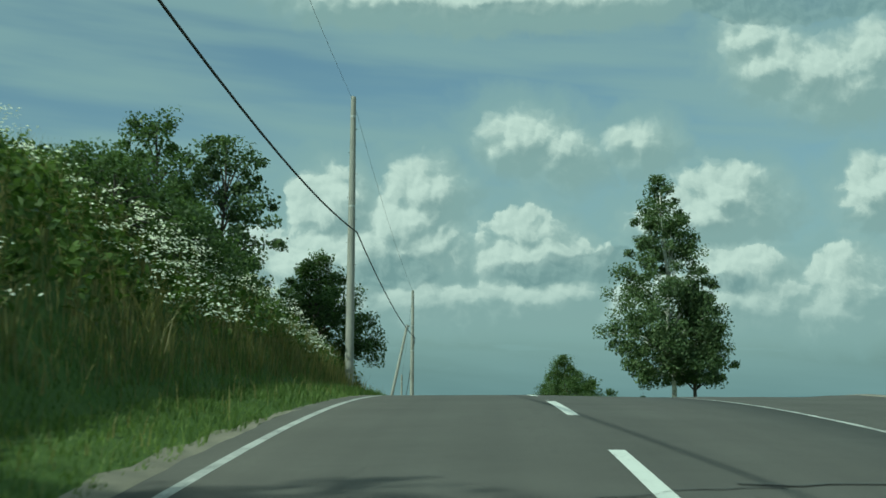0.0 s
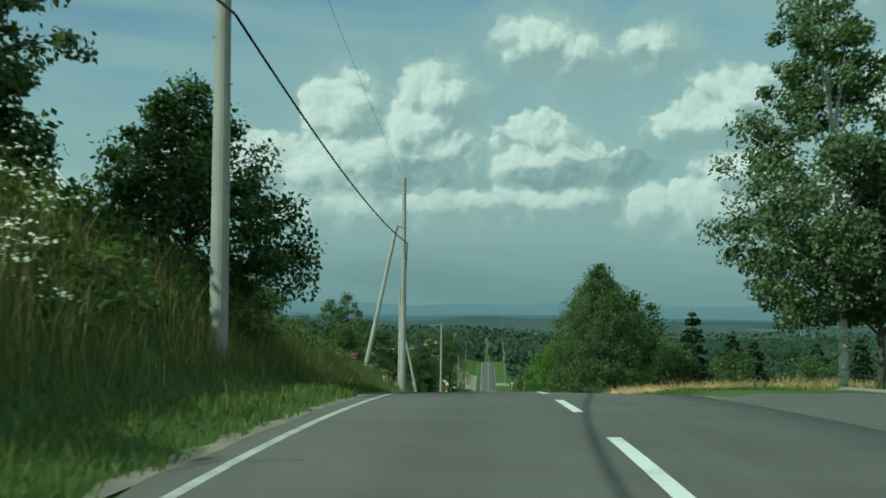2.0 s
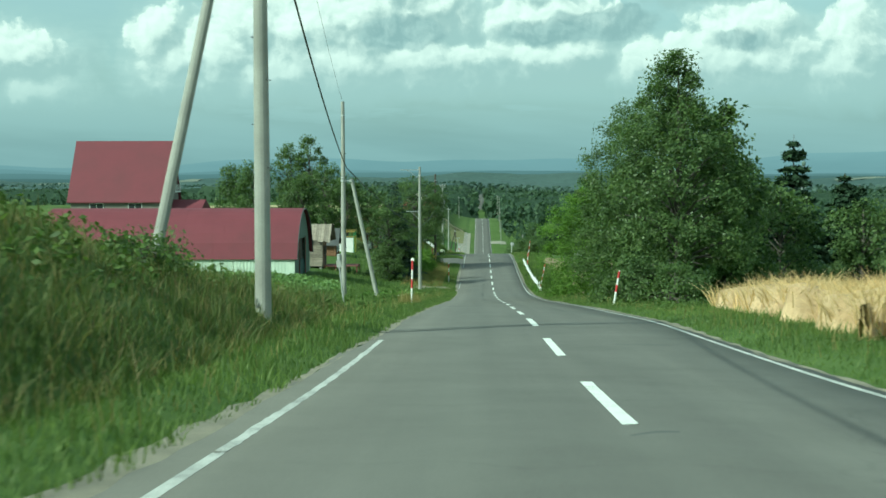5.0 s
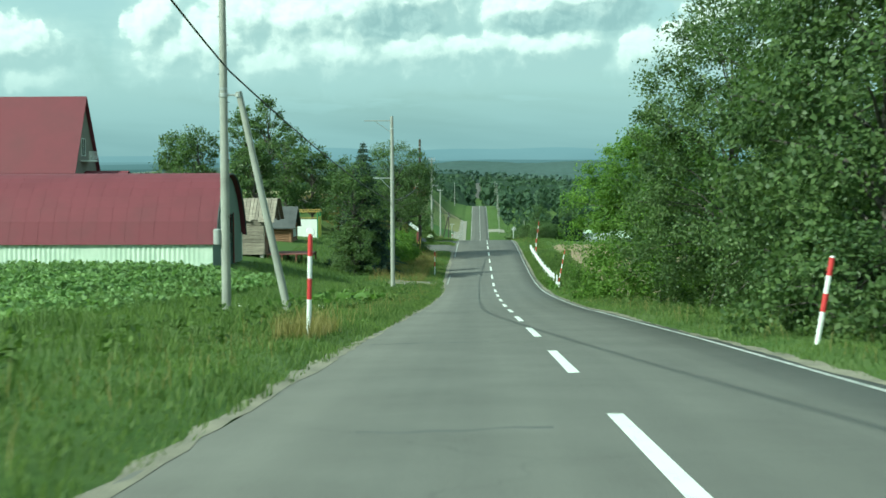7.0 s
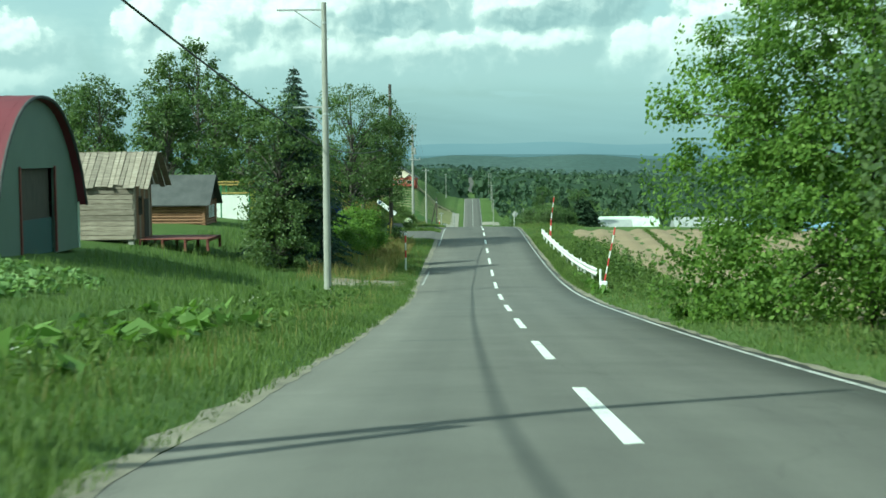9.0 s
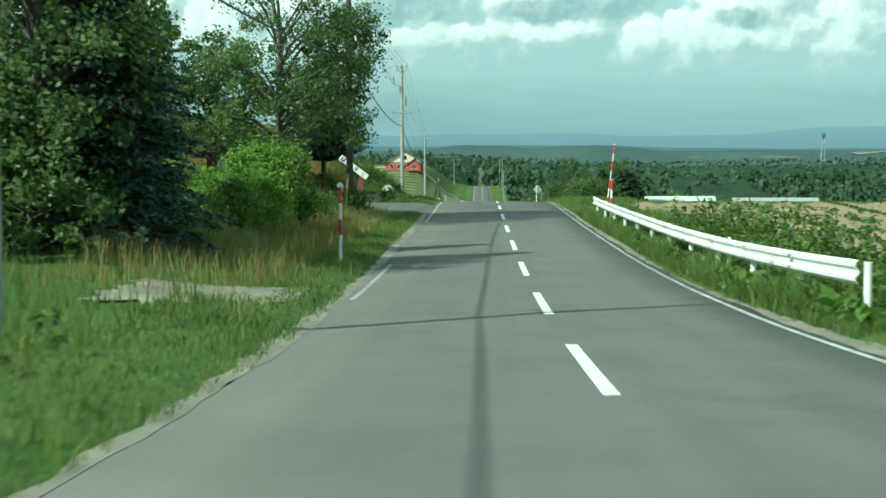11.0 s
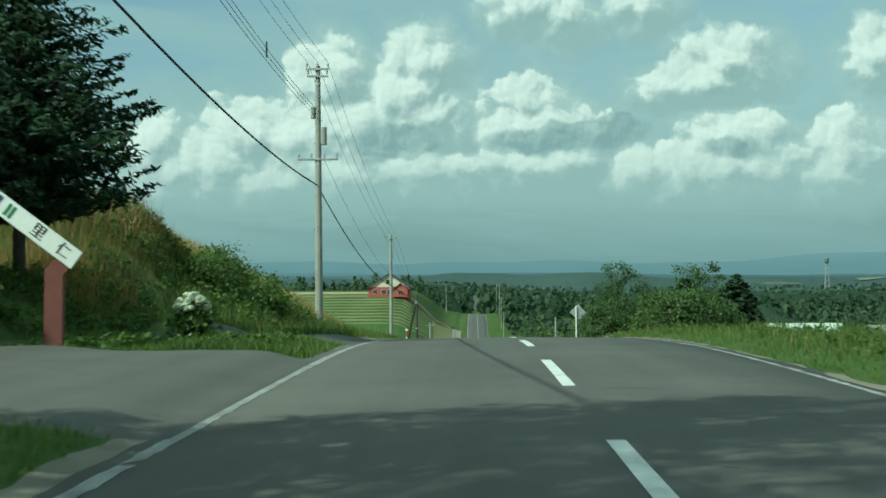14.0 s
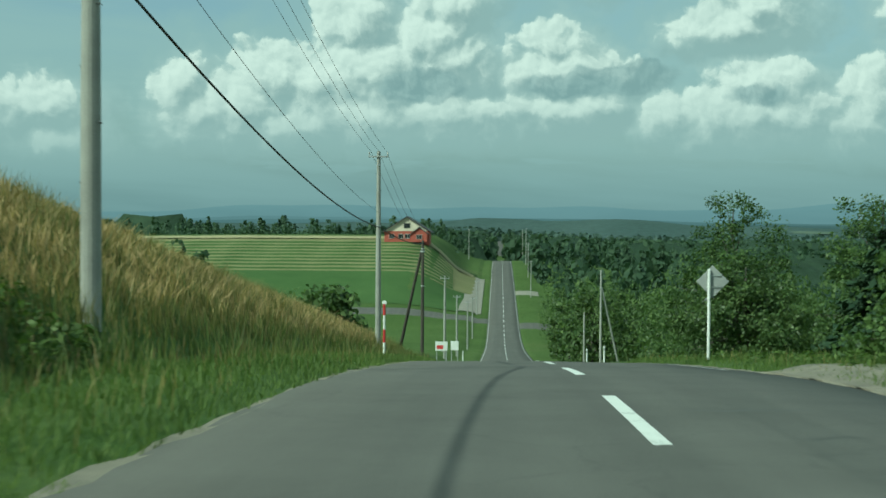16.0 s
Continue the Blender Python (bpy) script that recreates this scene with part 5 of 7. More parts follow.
# ---- trees and bushes ----
spire = lambda h: min(1.0, 0.55 + 1.5 * h) * (1 - h) ** 0.8 * 1.15 + 0.04
tall_oval = lambda h: min(1.0, 0.6 + 2 * h) * math.sqrt(max(0.0, 1 - h ** 3.0)) + 0.06
round_top = lambda h: math.sqrt(max(0.02, 1 - (h * 1.18 - 0.42) ** 2 * 1.6))
dome = lambda h: math.sqrt(max(0.02, 1 - (h * 1.05 - 0.12) ** 2 * 1.05))
gz = lambda x, y: float(land_z(x, y))

broadleaf("alder_tree", -17.5, -4.0, gz(-17.5, -4), 9.0, 1.5, 3.4, round_top, LEAF_MID, "broadleaf tree shading the road at the start", 90, 60, 0.18, 0.5, trunk_r=0.14)
broadleaf("birch_tree", 8.55, 64.8, gz(8.55, 64.8), 14.35 - gz(8.55, 64.8), 1.9, 3.15, spire, LEAF_BIRCH, "white-barked birch with grey-green leaves by the lay-by", 300, 150, 0.095, 0.30, bark=BIRCH_BARK, trunk_r=0.12, lean=(-0.05, 0))
broadleaf("elm_tree", 9.5, 64.6, gz(9.5, 64.6), 6.2, 2.1, 1.9, dome, LEAF_BIRCH, "dark-trunked tree growing beside the birch", 90, 130, 0.095, 0.32, bark=BARK, trunk_r=0.10, lean=(0.03, 0))
broadleaf("shrub_tree", -7.85, 57.3, gz(-7.85, 57.3) - 0.2, 9.75 - gz(-7.85, 57.3), 0.2, 2.75, lambda h: min(1.0, 0.75 + h) * (1 - h ** 1.8) + 0.10, LEAF_DARK, "dark dense broadleaf tree on the bank", 190, 150, 0.085, 0.30, trunk_r=0.12, lean=(-0.06, 0))
broadleaf("alder_tree", -13.5, 49.9, gz(-13.5, 49.9), 14.2 - gz(-13.5, 49.9), 1.2, 1.9, round_top, LEAF_MID, "open-crowned broadleaf tree on the bank", 90, 85, 0.11, 0.30, trunk_r=0.10)
broadleaf("alder_tree", -11.4, 52.3, gz(-11.4, 52.3), 13.8 - gz(-11.4, 52.3), 1.3, 2.25, round_top, LEAF_BIRCH, "open-crowned dark broadleaf tree on the bank", 105, 75, 0.12, 0.30, trunk_r=0.10, lean=(0.03, 0))
bush("hazel_bush", -14.3, 45.2, 2.7, 1.5, LEAF_MID, "bright green bush on the bank", 60, 80, 0.11)
bush("hazel_bush", -12.3, 48, 2.4, 1.7, LEAF_MID, "green bush on the bank", 60, 80, 0.11)
bush("hazel_bush", -10.4, 51.5, 2.2, 1.6, LEAF_DARK, "dark green bush on the bank", 55, 80, 0.11)
bush("hazel_bush", -9.4, 71.5, 1.2, 1.7, LEAF_DARK, "leafy dark bush on the bank", 55, 90, 0.08)
bush("hazel_bush", -8.6, 67.5, 0.8, 1.2, LEAF_DARK, "low leafy dark bush on the bank", 40, 90, 0.075)
for x, y, h, w in ((-8.9, 27.0, 1.5, 1.3), (-8.5, 31.0, 1.5, 1.5), (-8.2, 35.5, 1.4, 1.4), (-10.4, 30.0, 1.6, 1.6)):
    bush("hazel_bush", x, y, h, w, LEAF_MID, "green hazel thicket high on the bank", 46, 90, 0.075, group="hazels on the bank")
bush("hazel_bush", -7.7, 98.5, 0.45, 0.8, LEAF_MID, "low leafy bush around the pole", 26, 70, 0.06)
broadleaf("birch_tree", 8.5, 141.0, gz(8.5, 141), 12.7, 1.5, 4.5, spire, LEAF_MID, "tall pointed broadleaf tree beside the road", 300, 130, 0.11, 0.42, trunk_r=0.18)
broadleaf("birch_tree", 11.6, 146.0, gz(11.6, 146), 11.0, 0.5, 3.6, spire, LEAF_MID, "broadleaf tree behind the tall one", 190, 60, 0.19, 0.46, trunk_r=0.16)
bush("willow_bush", 5.9, 134.5, 2.0, 2.2, LEAF_MID, "rounded green bush at the tree foot", 60, 130, 0.09)
bush("willow_bush", 7.0, 131.5, 1.7, 1.8, LEAF_MID, "rounded green bush at the tree foot", 45, 130, 0.09)
broadleaf("willow_tree", 8.3, 178.0, gz(8.3, 178), 8.8, 0.2, 4.8, dome, LEAF_WILLOW, "light green willow beside the road", 430, 235, 0.086, 0.42, trunk_r=0.14)
broadleaf("birch_tree", 10.4, 158.0, gz(10.4, 158), 13.5, 0.4, 4.3, tall_oval, LEAF_MID, "tall leafy birch in the roadside row", 420, 140, 0.096, 0.46, trunk_r=0.18)
broadleaf("birch_tree", 9.6, 166.5, gz(9.6, 166), 13.6, 0.4, 4.3, tall_oval, LEAF_MID, "tall leafy birch in the roadside row", 420, 140, 0.096, 0.46, trunk_r=0.18)
broadleaf("birch_tree", 16.5, 174.0, gz(16, 174), 12.5, 0.4, 4.6, spire, LEAF_MID, "tall leafy birch in the roadside row", 200, 60, 0.2, 0.5, trunk_r=0.18)
for x, y, h, w in ((19.7, 165, 11.5, 3.2), (25, 172, 9.5, 3.0), (30, 186, 9.5, 3.2), (36, 180, 9.0, 3.0), (43, 188, 10, 3.2), (51, 184, 9.0, 3.2)):
    conifer("spruce_tree", x, y, gz(x, y), h, w, NEEDLE, "dark spruce behind the wheat field", 20, 0.03, 8, 0.2, 0.36, group="spruces behind the wheat")
for x, y, h, w in ((23, 160, 6.5, 3.0), (33, 168, 6.5, 3.4), (40, 165, 6, 3.2), (47, 172, 6.5, 3.4), (16, 152, 7, 3.2), (57, 176, 6, 3.4)):
    broadleaf("field_tree", x, y, gz(x, y), h, 0.3, w, dome, LEAF_MID, "leafy field-edge tree behind the wheat", 90, 90, 0.16, 0.5, trunk_r=0.12, group="trees behind the wheat")

conifer("blue_spruce", -10.3, 216.6, gz(-10.3, 216.6), 1.3 - gz(-10.3, 216.6), 3.2, NEEDLE_BLUE, "dense blue-green spruce near the pole", 46, 0.03, 12, 0.34, 0.088)
conifer("blue_spruce", -10.9, 221.2, gz(-10.9, 221.2), 0.8 - gz(-10.9, 221.2), 2.3, NEEDLE_BLUE, "second dense blue-green spruce behind the first", 42, 0.03, 11, 0.34, 0.088)
bush("elder_bush", -10.8, 213.5, 4.2, 1.9, LEAF_MID, "leafy green bush against the spruce", 75, 100, 0.10)
bush("elder_bush", -8.2, 228.8, 2.5, 2.0, LEAF_WILLOW, "light green arching bush by the road", 100, 120, 0.085)
bush("elder_bush", -8.3, 225.2, 1.6, 1.5, LEAF_WILLOW, "green arching bush by the road", 60, 95, 0.085)
bush("elder_bush", -8.8, 232.5, 1.2, 1.6, LEAF_WILLOW, "green bush below the trees", 60, 95, 0.085)
bush("elder_bush", -6.95, 246.3, 0.8, 0.5, LEAF_DARK, "dark trimmed bush at the pole foot", 40, 60, 0.09)
broadleaf("maple_tree", -9.55, 241.8, gz(-9.55, 241.8), 10.6, 2.3, 4.4, round_top, LEAF_MID, "spreading broadleaf tree with grey trunk", 235, 82, 0.10, 0.37, trunk_r=0.20)
broadleaf("maple_tree", -9.5, 246.4, gz(-9.5, 246.4), 8.6, 3.3, 2.4, round_top, LEAF_MID, "leaning broadleaf tree above the pole", 125, 95, 0.11, 0.42, trunk_r=0.15, lean=(0.30, 0.0))
broadleaf("poplar_tree", -10.9, 214.6, gz(-10.9, 214.6), 8.6, 0.8, 2.4, tall_oval, LEAF_MID, "leafy tree crowding the blue spruce", 130, 90, 0.11, 0.40, trunk_r=0.16)
bush("elder_bush", -7.8, 236.5, 0.8, 1.2, LEAF_MID, "low green bush below the trees", 45, 80, 0.085)
bush("elder_bush", -8.2, 240.5, 0.8, 1.1, LEAF_MID, "low green bush below the trees", 40, 80, 0.085)
conifer("fir_tree", -10.95, 269.6, gz(-10.95, 269.6), 8.1, 3.75, NEEDLE, "dark fir with spreading upturned boughs", 34, 0.16, 11, 0.06, 0.095, 0.10, power=0.80, lift=0.30)
for x, y, h, w in ((-33, 262, 11.2, 3.2), (-29.5, 274, 12.5, 3.0), (-26.5, 272, 14.0, 3.0), (-23, 262, 11.0, 3.0), (-19.5, 258, 10.4, 3.2), (-37, 270, 10.0, 3.4), (-25, 252, 9.0, 2.8), (-16.5, 263, 9.8, 2.9)):
    broadleaf("poplar_tree", x, y, gz(x, y), h, 3.2, w, round_top, LEAF_MID, "tall roadside broadleaf behind the sheds", 105, 62, 0.18, 0.45, trunk_r=0.16, group="trees behind the sheds")
for x, y, h, w, l in ((9.0, 335, 7.4, 3.0, LEAF_DARK), (8.0, 303, 2.6, 2.2, LEAF_DARK), (9.8, 304, 2.6, 2.0, LEAF_DARK), (13.5, 328, 7.2, 3.2, LEAF_DARK), (7.2, 322, 3.4, 2.2, LEAF_MID), (7.8, 297, 1.8, 1.3, LEAF_MID)):
    broadleaf("crest_tree", x, y, gz(x, y), h, 0.2, w, dome, l, "leafy tree beside the crest", 115, 120, 0.095, 0.38, trunk_r=0.1, group="trees by the crest")
for x, y, h in ((12.4, 310, 4.4), (13.6, 316, 4.6), (11.0, 318, 5.0)):
    conifer("young_spruce", x, y, gz(x, y), h, 2.2, NEEDLE, "young dark spruce beside the crest", 22, 0.03, 9, 0.15, 0.2, group="spruces by the crest")
for x, y, h, w in ((-37, 414, 9.5, 5.0), (-31, 405, 4.5, 3.0), (-13, 372, 4.0, 2.0), (-16, 384, 4.5, 2.2), (9.5, 430, 8.5, 3.6), (13, 445, 9, 4), (17, 440, 8, 4), (8.6, 462, 8.5, 3.4), (20, 470, 9, 4.4), (12, 480, 9, 4)):
    broadleaf("valley_tree", x, y, gz(x, y), h, 0.2, w, dome, LEAF_MID, "leafy tree in the valley field", 60, 40, 0.34, 0.7, trunk_r=0.12, group="trees in the valley")


def flower_shrub():
    base = thing("hydrangea", -6.75, 267.6, gz(-6.75, 267.6), "white-flowering hydrangea on the grass island", "shrub")
    n = 1500
    c = rng.normal(0, 1, (n, 3)) * np.array([0.20, 0.18, 0.16]) + np.array([0, 0, 0.34])
    c[:, 2] = np.abs(c[:, 2])
    v, f = cards(c, rng.normal(size=c.shape) + np.array([0, 0, 0.7]), rng.uniform(0.05, 0.10, n), 1.5)
    part("foliage", raw_mesh("foliage", v, f), LEAF_DARK, base)
    s = Shape()
    for k in range(9):
        a = k * 0.7
        s.tube([(0, 0, -0.05), (0.12 * math.cos(a), 0.12 * math.sin(a), 0.4), (0.22 * math.cos(a), 0.2 * math.sin(a), 0.7)], [0.012, 0.009, 0.005], 4)
    part("stems", s, BARK, base)
    heads = []
    for k in range(46):
        a, r = random.uniform(0, 6.28), math.sqrt(random.random())
        heads.append((0.34 * r * math.cos(a), 0.32 * r * math.sin(a), 0.48 + 0.38 * math.sqrt(max(0, 1 - r * r)) + random.uniform(-0.06, 0.06)))
    for head in heads:
        hh = np.array([head]).repeat(56, 0)
        d = rng.normal(size=hh.shape)
        d /= np.linalg.norm(d, axis=1, keepdims=True)
        v, f = cards(hh + d * np.array([0.07, 0.07, 0.05]), d, np.full(len(hh), 0.05), 1.1)
        part("bloom", raw_mesh("bloom", v, f), PETAL, base)


flower_shrub()


# ---- poles and cables ----
def utility_pole(x, y, height, label, mat=None, r0=0.17, r1=0.10, z=None, strut=None, arms=(), bolts=True, top_arm=False, box=None, name="utility_pole"):
    z = gz(x, y) if z is None else z
    base = thing(name, x, y, z, label, "utility pole")
    mat = mat or CONCRETE
    s = Shape()
    s.tube([(0, 0, -0.6), (0, 0, height * 0.3), (0, 0, height * 0.65), (0, 0, height - 0.05), (0, 0, height)], [r0 * 1.02, r0 * 0.9 + r1 * 0.1, (r0 + r1) / 2, r1, r1 * 0.85], 16)
    part("pole", s, mat, base, smooth=False)
    if bolts:
        k, h = 0, 2.2
        while h < height - 1.0:
            s = Shape()
            a = radians(-35 if k % 2 else 145)
            r = r0 + (r1 - r0) * h / height
            s.tube([(r * 0.8 * math.cos(a), r * 0.8 * math.sin(a), h), ((r + 0.13) * math.cos(a), (r + 0.13) * math.sin(a), h - 0.02)], [0.011, 0.011], 6)
            part("step_bolt", s, BLACK_PAINT, base)
            h += 0.9
            k += 1
    for h in (height * 0.62, height * 0.93):
        s = Shape()
        r = r0 + (r1 - r0) * h / height + 0.012
        s.tube([(0, 0, h - 0.04), (0, 0, h + 0.04)], [r, r], 16)
        part("steel_band", s, GALVANISED, base)
    if strut:
        sx, sy, sz, hit, gap = strut
        s = Shape()
        s.tube([(sx, sy, sz - 0.4), (gap, 0, hit)], [0.13, 0.10], 12)
        part("strut", s, mat, base, "leaning brace pole")
        s = Shape()
        s.box(min(0, gap) - 0.10, max(0, gap) + 0.10, -0.035, 0.035, hit - 0.13, hit - 0.07, 0.01)
        part("strut_bracket", s, GALVANISED, base, "steel bracket tying brace to pole")
        for u, r in ((gap, 0.125), (0.0, 0.155)):
            s = Shape()
            s.tube([(u, 0, hit - 0.16), (u, 0, hit - 0.04)], [r, r], 14)
            part("strut_collar", s, GALVANISED, base)
    for h, l, side in arms:
        s = Shape()
        s.box(min(0, side * l), max(0, side * l), -0.03, 0.03, h - 0.035, h + 0.035, 0.008)
        part("bracket_arm", s, GALVANISED, base, "galvanised bracket arm")
        s = Shape()
        s.tube([(side * l * 0.62, 0.0, h - 0.03), (side * 0.1, 0, h - 0.75)], [0.022, 0.022], 6)
        part("arm_brace", s, GALVANISED, base)
    if top_arm:
        for h, w, n in top_arm:
            s = Shape()
            s.box(-w / 2, w / 2, -0.16, -0.09, h - 0.04, h + 0.04, 0.01)
            part("crossarm", s, GALVANISED, base, "steel crossarm")
            for k in range(n):
                u = -w / 2 + 0.06 + (w - 0.12) * k / max(1, n - 1)
                s = Shape()
                s.tube([(u, -0.125, h + 0.04), (u, -0.125, h + 0.10), (u, -0.125, h + 0.13), (u, -0.125, h + 0.17), (u, -0.125, h + 0.21), (u, -0.125, h + 0.25)], [0.02, 0.02, 0.055, 0.03, 0.05, 0.025], 10)
                part("insulator", s, PORCELAIN, base, "grey porcelain insulator")
    if box:
        for bx, bz, w, h2 in box:
            s = Shape()
            s.tube([(bx, -0.05, bz), (bx, -0.05, bz + 0.02), (bx, -0.05, bz + h2 - 0.03), (bx, -0.05, bz + h2)], [w * 0.4, w * 0.5, w * 0.5, w * 0.4], 14)
            part("switch_gear", s, GREY_STEEL, base, "grey steel switchgear can")
            s = Shape()
            s.box(min(0, bx), max(0, bx), -0.07, -0.03, bz + h2 * 0.5 - 0.03, bz + h2 * 0.5 + 0.03, 0.006)
            part("gear_bracket", s, GALVANISED, base)
    return base


z1, z2, z3, z4, z5, z6, z7 = (gz(-6.05, 51.4), gz(-5.84, 101.8), gz(-9.2, 151.4), gz(-7.0, 200.8), gz(-7.05, 246.5), gz(-7.5, 296.2), gz(-7.72, 348))
utility_pole(-5.95, -0.5, 15.4 - gz(-5.95, -0.5), "weathered round concrete utility pole at the start")
utility_pole(-6.05, 51.4, 15.3 - z1, "weathered round concrete utility pole on the bank")
utility_pole(-5.84, 101.8, 11.85 - z2, "concrete utility pole braced by a leaning strut", strut=(-2.2, -0.8, gz(-8.02, 100.6) - z2, 9.2 - z2, -0.40))
utility_pole(-9.2, 151.4, 6.55 - z3, "concrete utility pole in the field with strut", r0=0.15, strut=(2.05, 0.0, gz(-7.15, 151.4) - z3, 2.1 - z3, 0.48), box=[(-0.25, 2.2, 0.26, 0.5)])
utility_pole(-7.0, 200.8, 2.8 - z4, "slim concrete pole with steel bracket arms", r0=0.15, arms=[(2.5 - z4, 1.9, -1), (-1.4 - z4, 1.3, -1)])
utility_pole(-7.05, 246.5, 11.5, "dark creosoted wooden pole among the trees", DARK_WOOD, r0=0.16, r1=0.11)
utility_pole(-7.5, 296.2, -0.1 - z6, "tall concrete power pole with crossarms and switchgear", r0=0.16, top_arm=[(-0.25 - z6, 1.0, 3), (-0.55 - z6, 0.9, 2), (-4.0 - z6, 1.7, 4)], box=[(0.24, -3.4 - z6, 0.26, 0.75), (-0.2, -2.3 - z6, 0.2, 0.5)])
utility_pole(-7.72, 348, -5.6 - z7, "concrete power pole with a short crossarm", r0=0.15, top_arm=[(-5.9 - z7, 1.1, 3)])
z8 = gz(-6.8, 374)
utility_pole(-6.8, 374, -10.8 - z8, "brown wooden telephone pole with brace", DARK_WOOD, 0.13, 0.10, strut=(-2.0, 3.0, gz(-8.8, 377) - z8, -11.5 - z8, -0.06), bolts=False)
for x, y, h in ((-7, 420, 9), (-7, 462, 8.5), (-6.5, 505, 8.5), (-6.5, 548, 8.5), (-6.5, 600, 8.5), (-12, 760, 11), (8, 700, 11), (8.5, 760, 13), (8.5, 830, 13), (7.5, 640, 10)):
    utility_pole(x, y, h, "distant concrete utility pole beside the road", bolts=False, r0=0.14, top_arm=[(h - 0.3, 1.0, 2)])
zr = gz(9.7, 420)
utility_pole(9.7, 420, -14.6 - zr, "grey utility pole with brace by the valley trees", r0=0.13, bolts=False, strut=(2.2, 1.5, gz(11.9, 421.5) - zr, -16.4 - zr, 0.06))
utility_pole(8.0, 421, 5.5, "short grey pole by the valley trees", r0=0.1, r1=0.08, bolts=False)


def cable(a, b, sag, r, label, mat=None, n=18, name="overhead_cable"):
    a, b = Vector(a), Vector(b)
    pts = []
    for i in range(n + 1):
        u = i / n
        p = a.lerp(b, u)
        p.z -= 4 * sag * u * (1 - u)
        pts.append(p)
    s = Shape()
    s.tube(pts, [r] * (n + 1), 6)
    return tagged(part(name, s, mat or RUBBER, smooth=True), label, "cable", "overhead cables")


thick = "thick black telephone cable hung between poles"
thin = "thin overhead wire between poles"
A0, A1, A2, A3, A4 = (-6.1, -0.5, 9.9), (-5.84, 51.4, 9.85), (-5.64, 101.8, 8.2), (-9.0, 151.4, 2.75), (-7.35, 200.8, -2.9)
A5, A6, A7, A8 = (-7.0, 246.5, -2.6), (-7.55, 296.2, -5.05), (-7.6, 348, -9.7), (-6.7, 374, -11.0)
for p, q, sg in ((A0, A1, 0.85), (A1, A2, 0.5), (A2, A3, 0.5), (A3, A4, 0.3), (A4, A5, 0.5), (A5, A6, 0.7), (A6, A7, 0.8), (A7, A8, 0.3)):
    cable(p, q, sg, 0.028, thick)
cable((-5.9, -0.5, 15.3), (-6.05, 51.4, 15.1), 0.6, 0.006, thin)
cable((-6.05, 51.4, 15.1), (-5.84, 101.8, 11.8), 0.5, 0.006, thin)
cable((-5.84, 101.8, 11.8), (-9.2, 151.4, 6.5), 0.5, 0.006, thin)
for dx, dz in ((-0.42, 0), (0.0, 0.0), (0.42, 0)):
    cable((-7.05 + dx * 0.5, 246.5, 1.1), (-7.5 + dx, 296.1, 0.05 + dz), 0.6, 0.008, thin)
    cable((-7.5 + dx, 296.1, 0.05), (-7.72 + dx, 347.9, -5.6), 0.7, 0.008, thin)
    cable((-7.72 + dx, 347.9, -5.6), (-7.0 + dx, 420, gz(-7, 420) + 8.9), 1.0, 0.008, thin)
for k in range(3):
    cable((-6.9 + 0.02 * k, 246.5, 0.2 - 0.28 * k), (-7.42, 296.2, -2.05 - 0.16 * k), 0.7, 0.009, thin)
for y in (262.0, 280.0):
    u = (y - 246.5) / 49.7
    s = Shape()
    zc = 0.2 + (-2.05 - 0.2) * u - 2.8 * u * (1 - u)
    s.box(-7.16, -7.11, y - 0.02, y + 0.02, zc - 0.44, zc + 0.05, 0.008)
    tagged(part("wire_spacer", s, RUBBER), "black spacer clipped across the wires", "spacer")
cable((-7.25, 296.2, -4.0), (-7.5, 348, -9.0), 0.7, 0.008, thin)


# ---- road furniture ----
def snow_pole(x, y, height, bands, label, disc=False, tilt=(0, 0), r=0.045, z=None, start_white=1.0):
    z = gz(x, y) if z is None else z
    base = thing("snow_pole", x, y, z, label, "snow pole", "snow poles")
    base.matrix_basis = pose(x, y, z, tilt[1], tilt[0], 0)
    n = len(bands)
    h = -0.25
    for k, (c, l) in enumerate(bands):
        s = Shape()
        s.tube([(0, 0, h), (0, 0, h + l)], [r, r], 14)
        part("red_band" if c == "r" else "white_band", s, RED_PAINT if c == "r" else WHITE_PAINT, base)
        h += l
    if disc:
        s = Shape()
        s.tube([(0, -0.03, h + 0.03), (0, 0.0, h + 0.03), (0, 0.03, h + 0.03)], [0.075, 0.085, 0.075], 16)
        part("reflector", s, WHITE_PAINT, base, "round white reflector")
    else:
        s = Shape()
        s.tube([(0, 0, h), (0, 0, h + 0.03)], [r * 0.95, r * 0.5], 14)
        part("cap", s, WHITE_PAINT, base)
    return base


snow_pole(-4.4, 134.1, 2.0, [("w", 0.95), ("r", 0.40), ("w", 0.42), ("r", 0.42)], "red and white snow pole in the verge", True, (1.5, 0))
snow_pole(-4.7, 219.5, 2.1, [("w", 0.95), ("r", 0.40), ("w", 0.42), ("r", 0.42)], "red and white snow pole in the verge", True)
snow_pole(-5.2, 322.4, 2.2, [("w", 0.75), ("r", 0.45), ("w", 0.5), ("r", 0.40)], "red and white snow pole with white cap", True)
snow_pole(4.35, 131.0, 1.6, [("w", 0.8), ("r", 0.3), ("w", 0.3), ("r", 0.3)], "leaning red and white snow pole", False, (9, 0))
snow_pole(4.4, 202.6, 2.9, [("w", 0.6), ("r", 0.33), ("w", 0.33), ("r", 0.33), ("w", 0.33), ("r", 0.33), ("w", 0.33), ("r", 0.33)], "tall leaning red and white snow pole", False, (11, 0), 0.03)
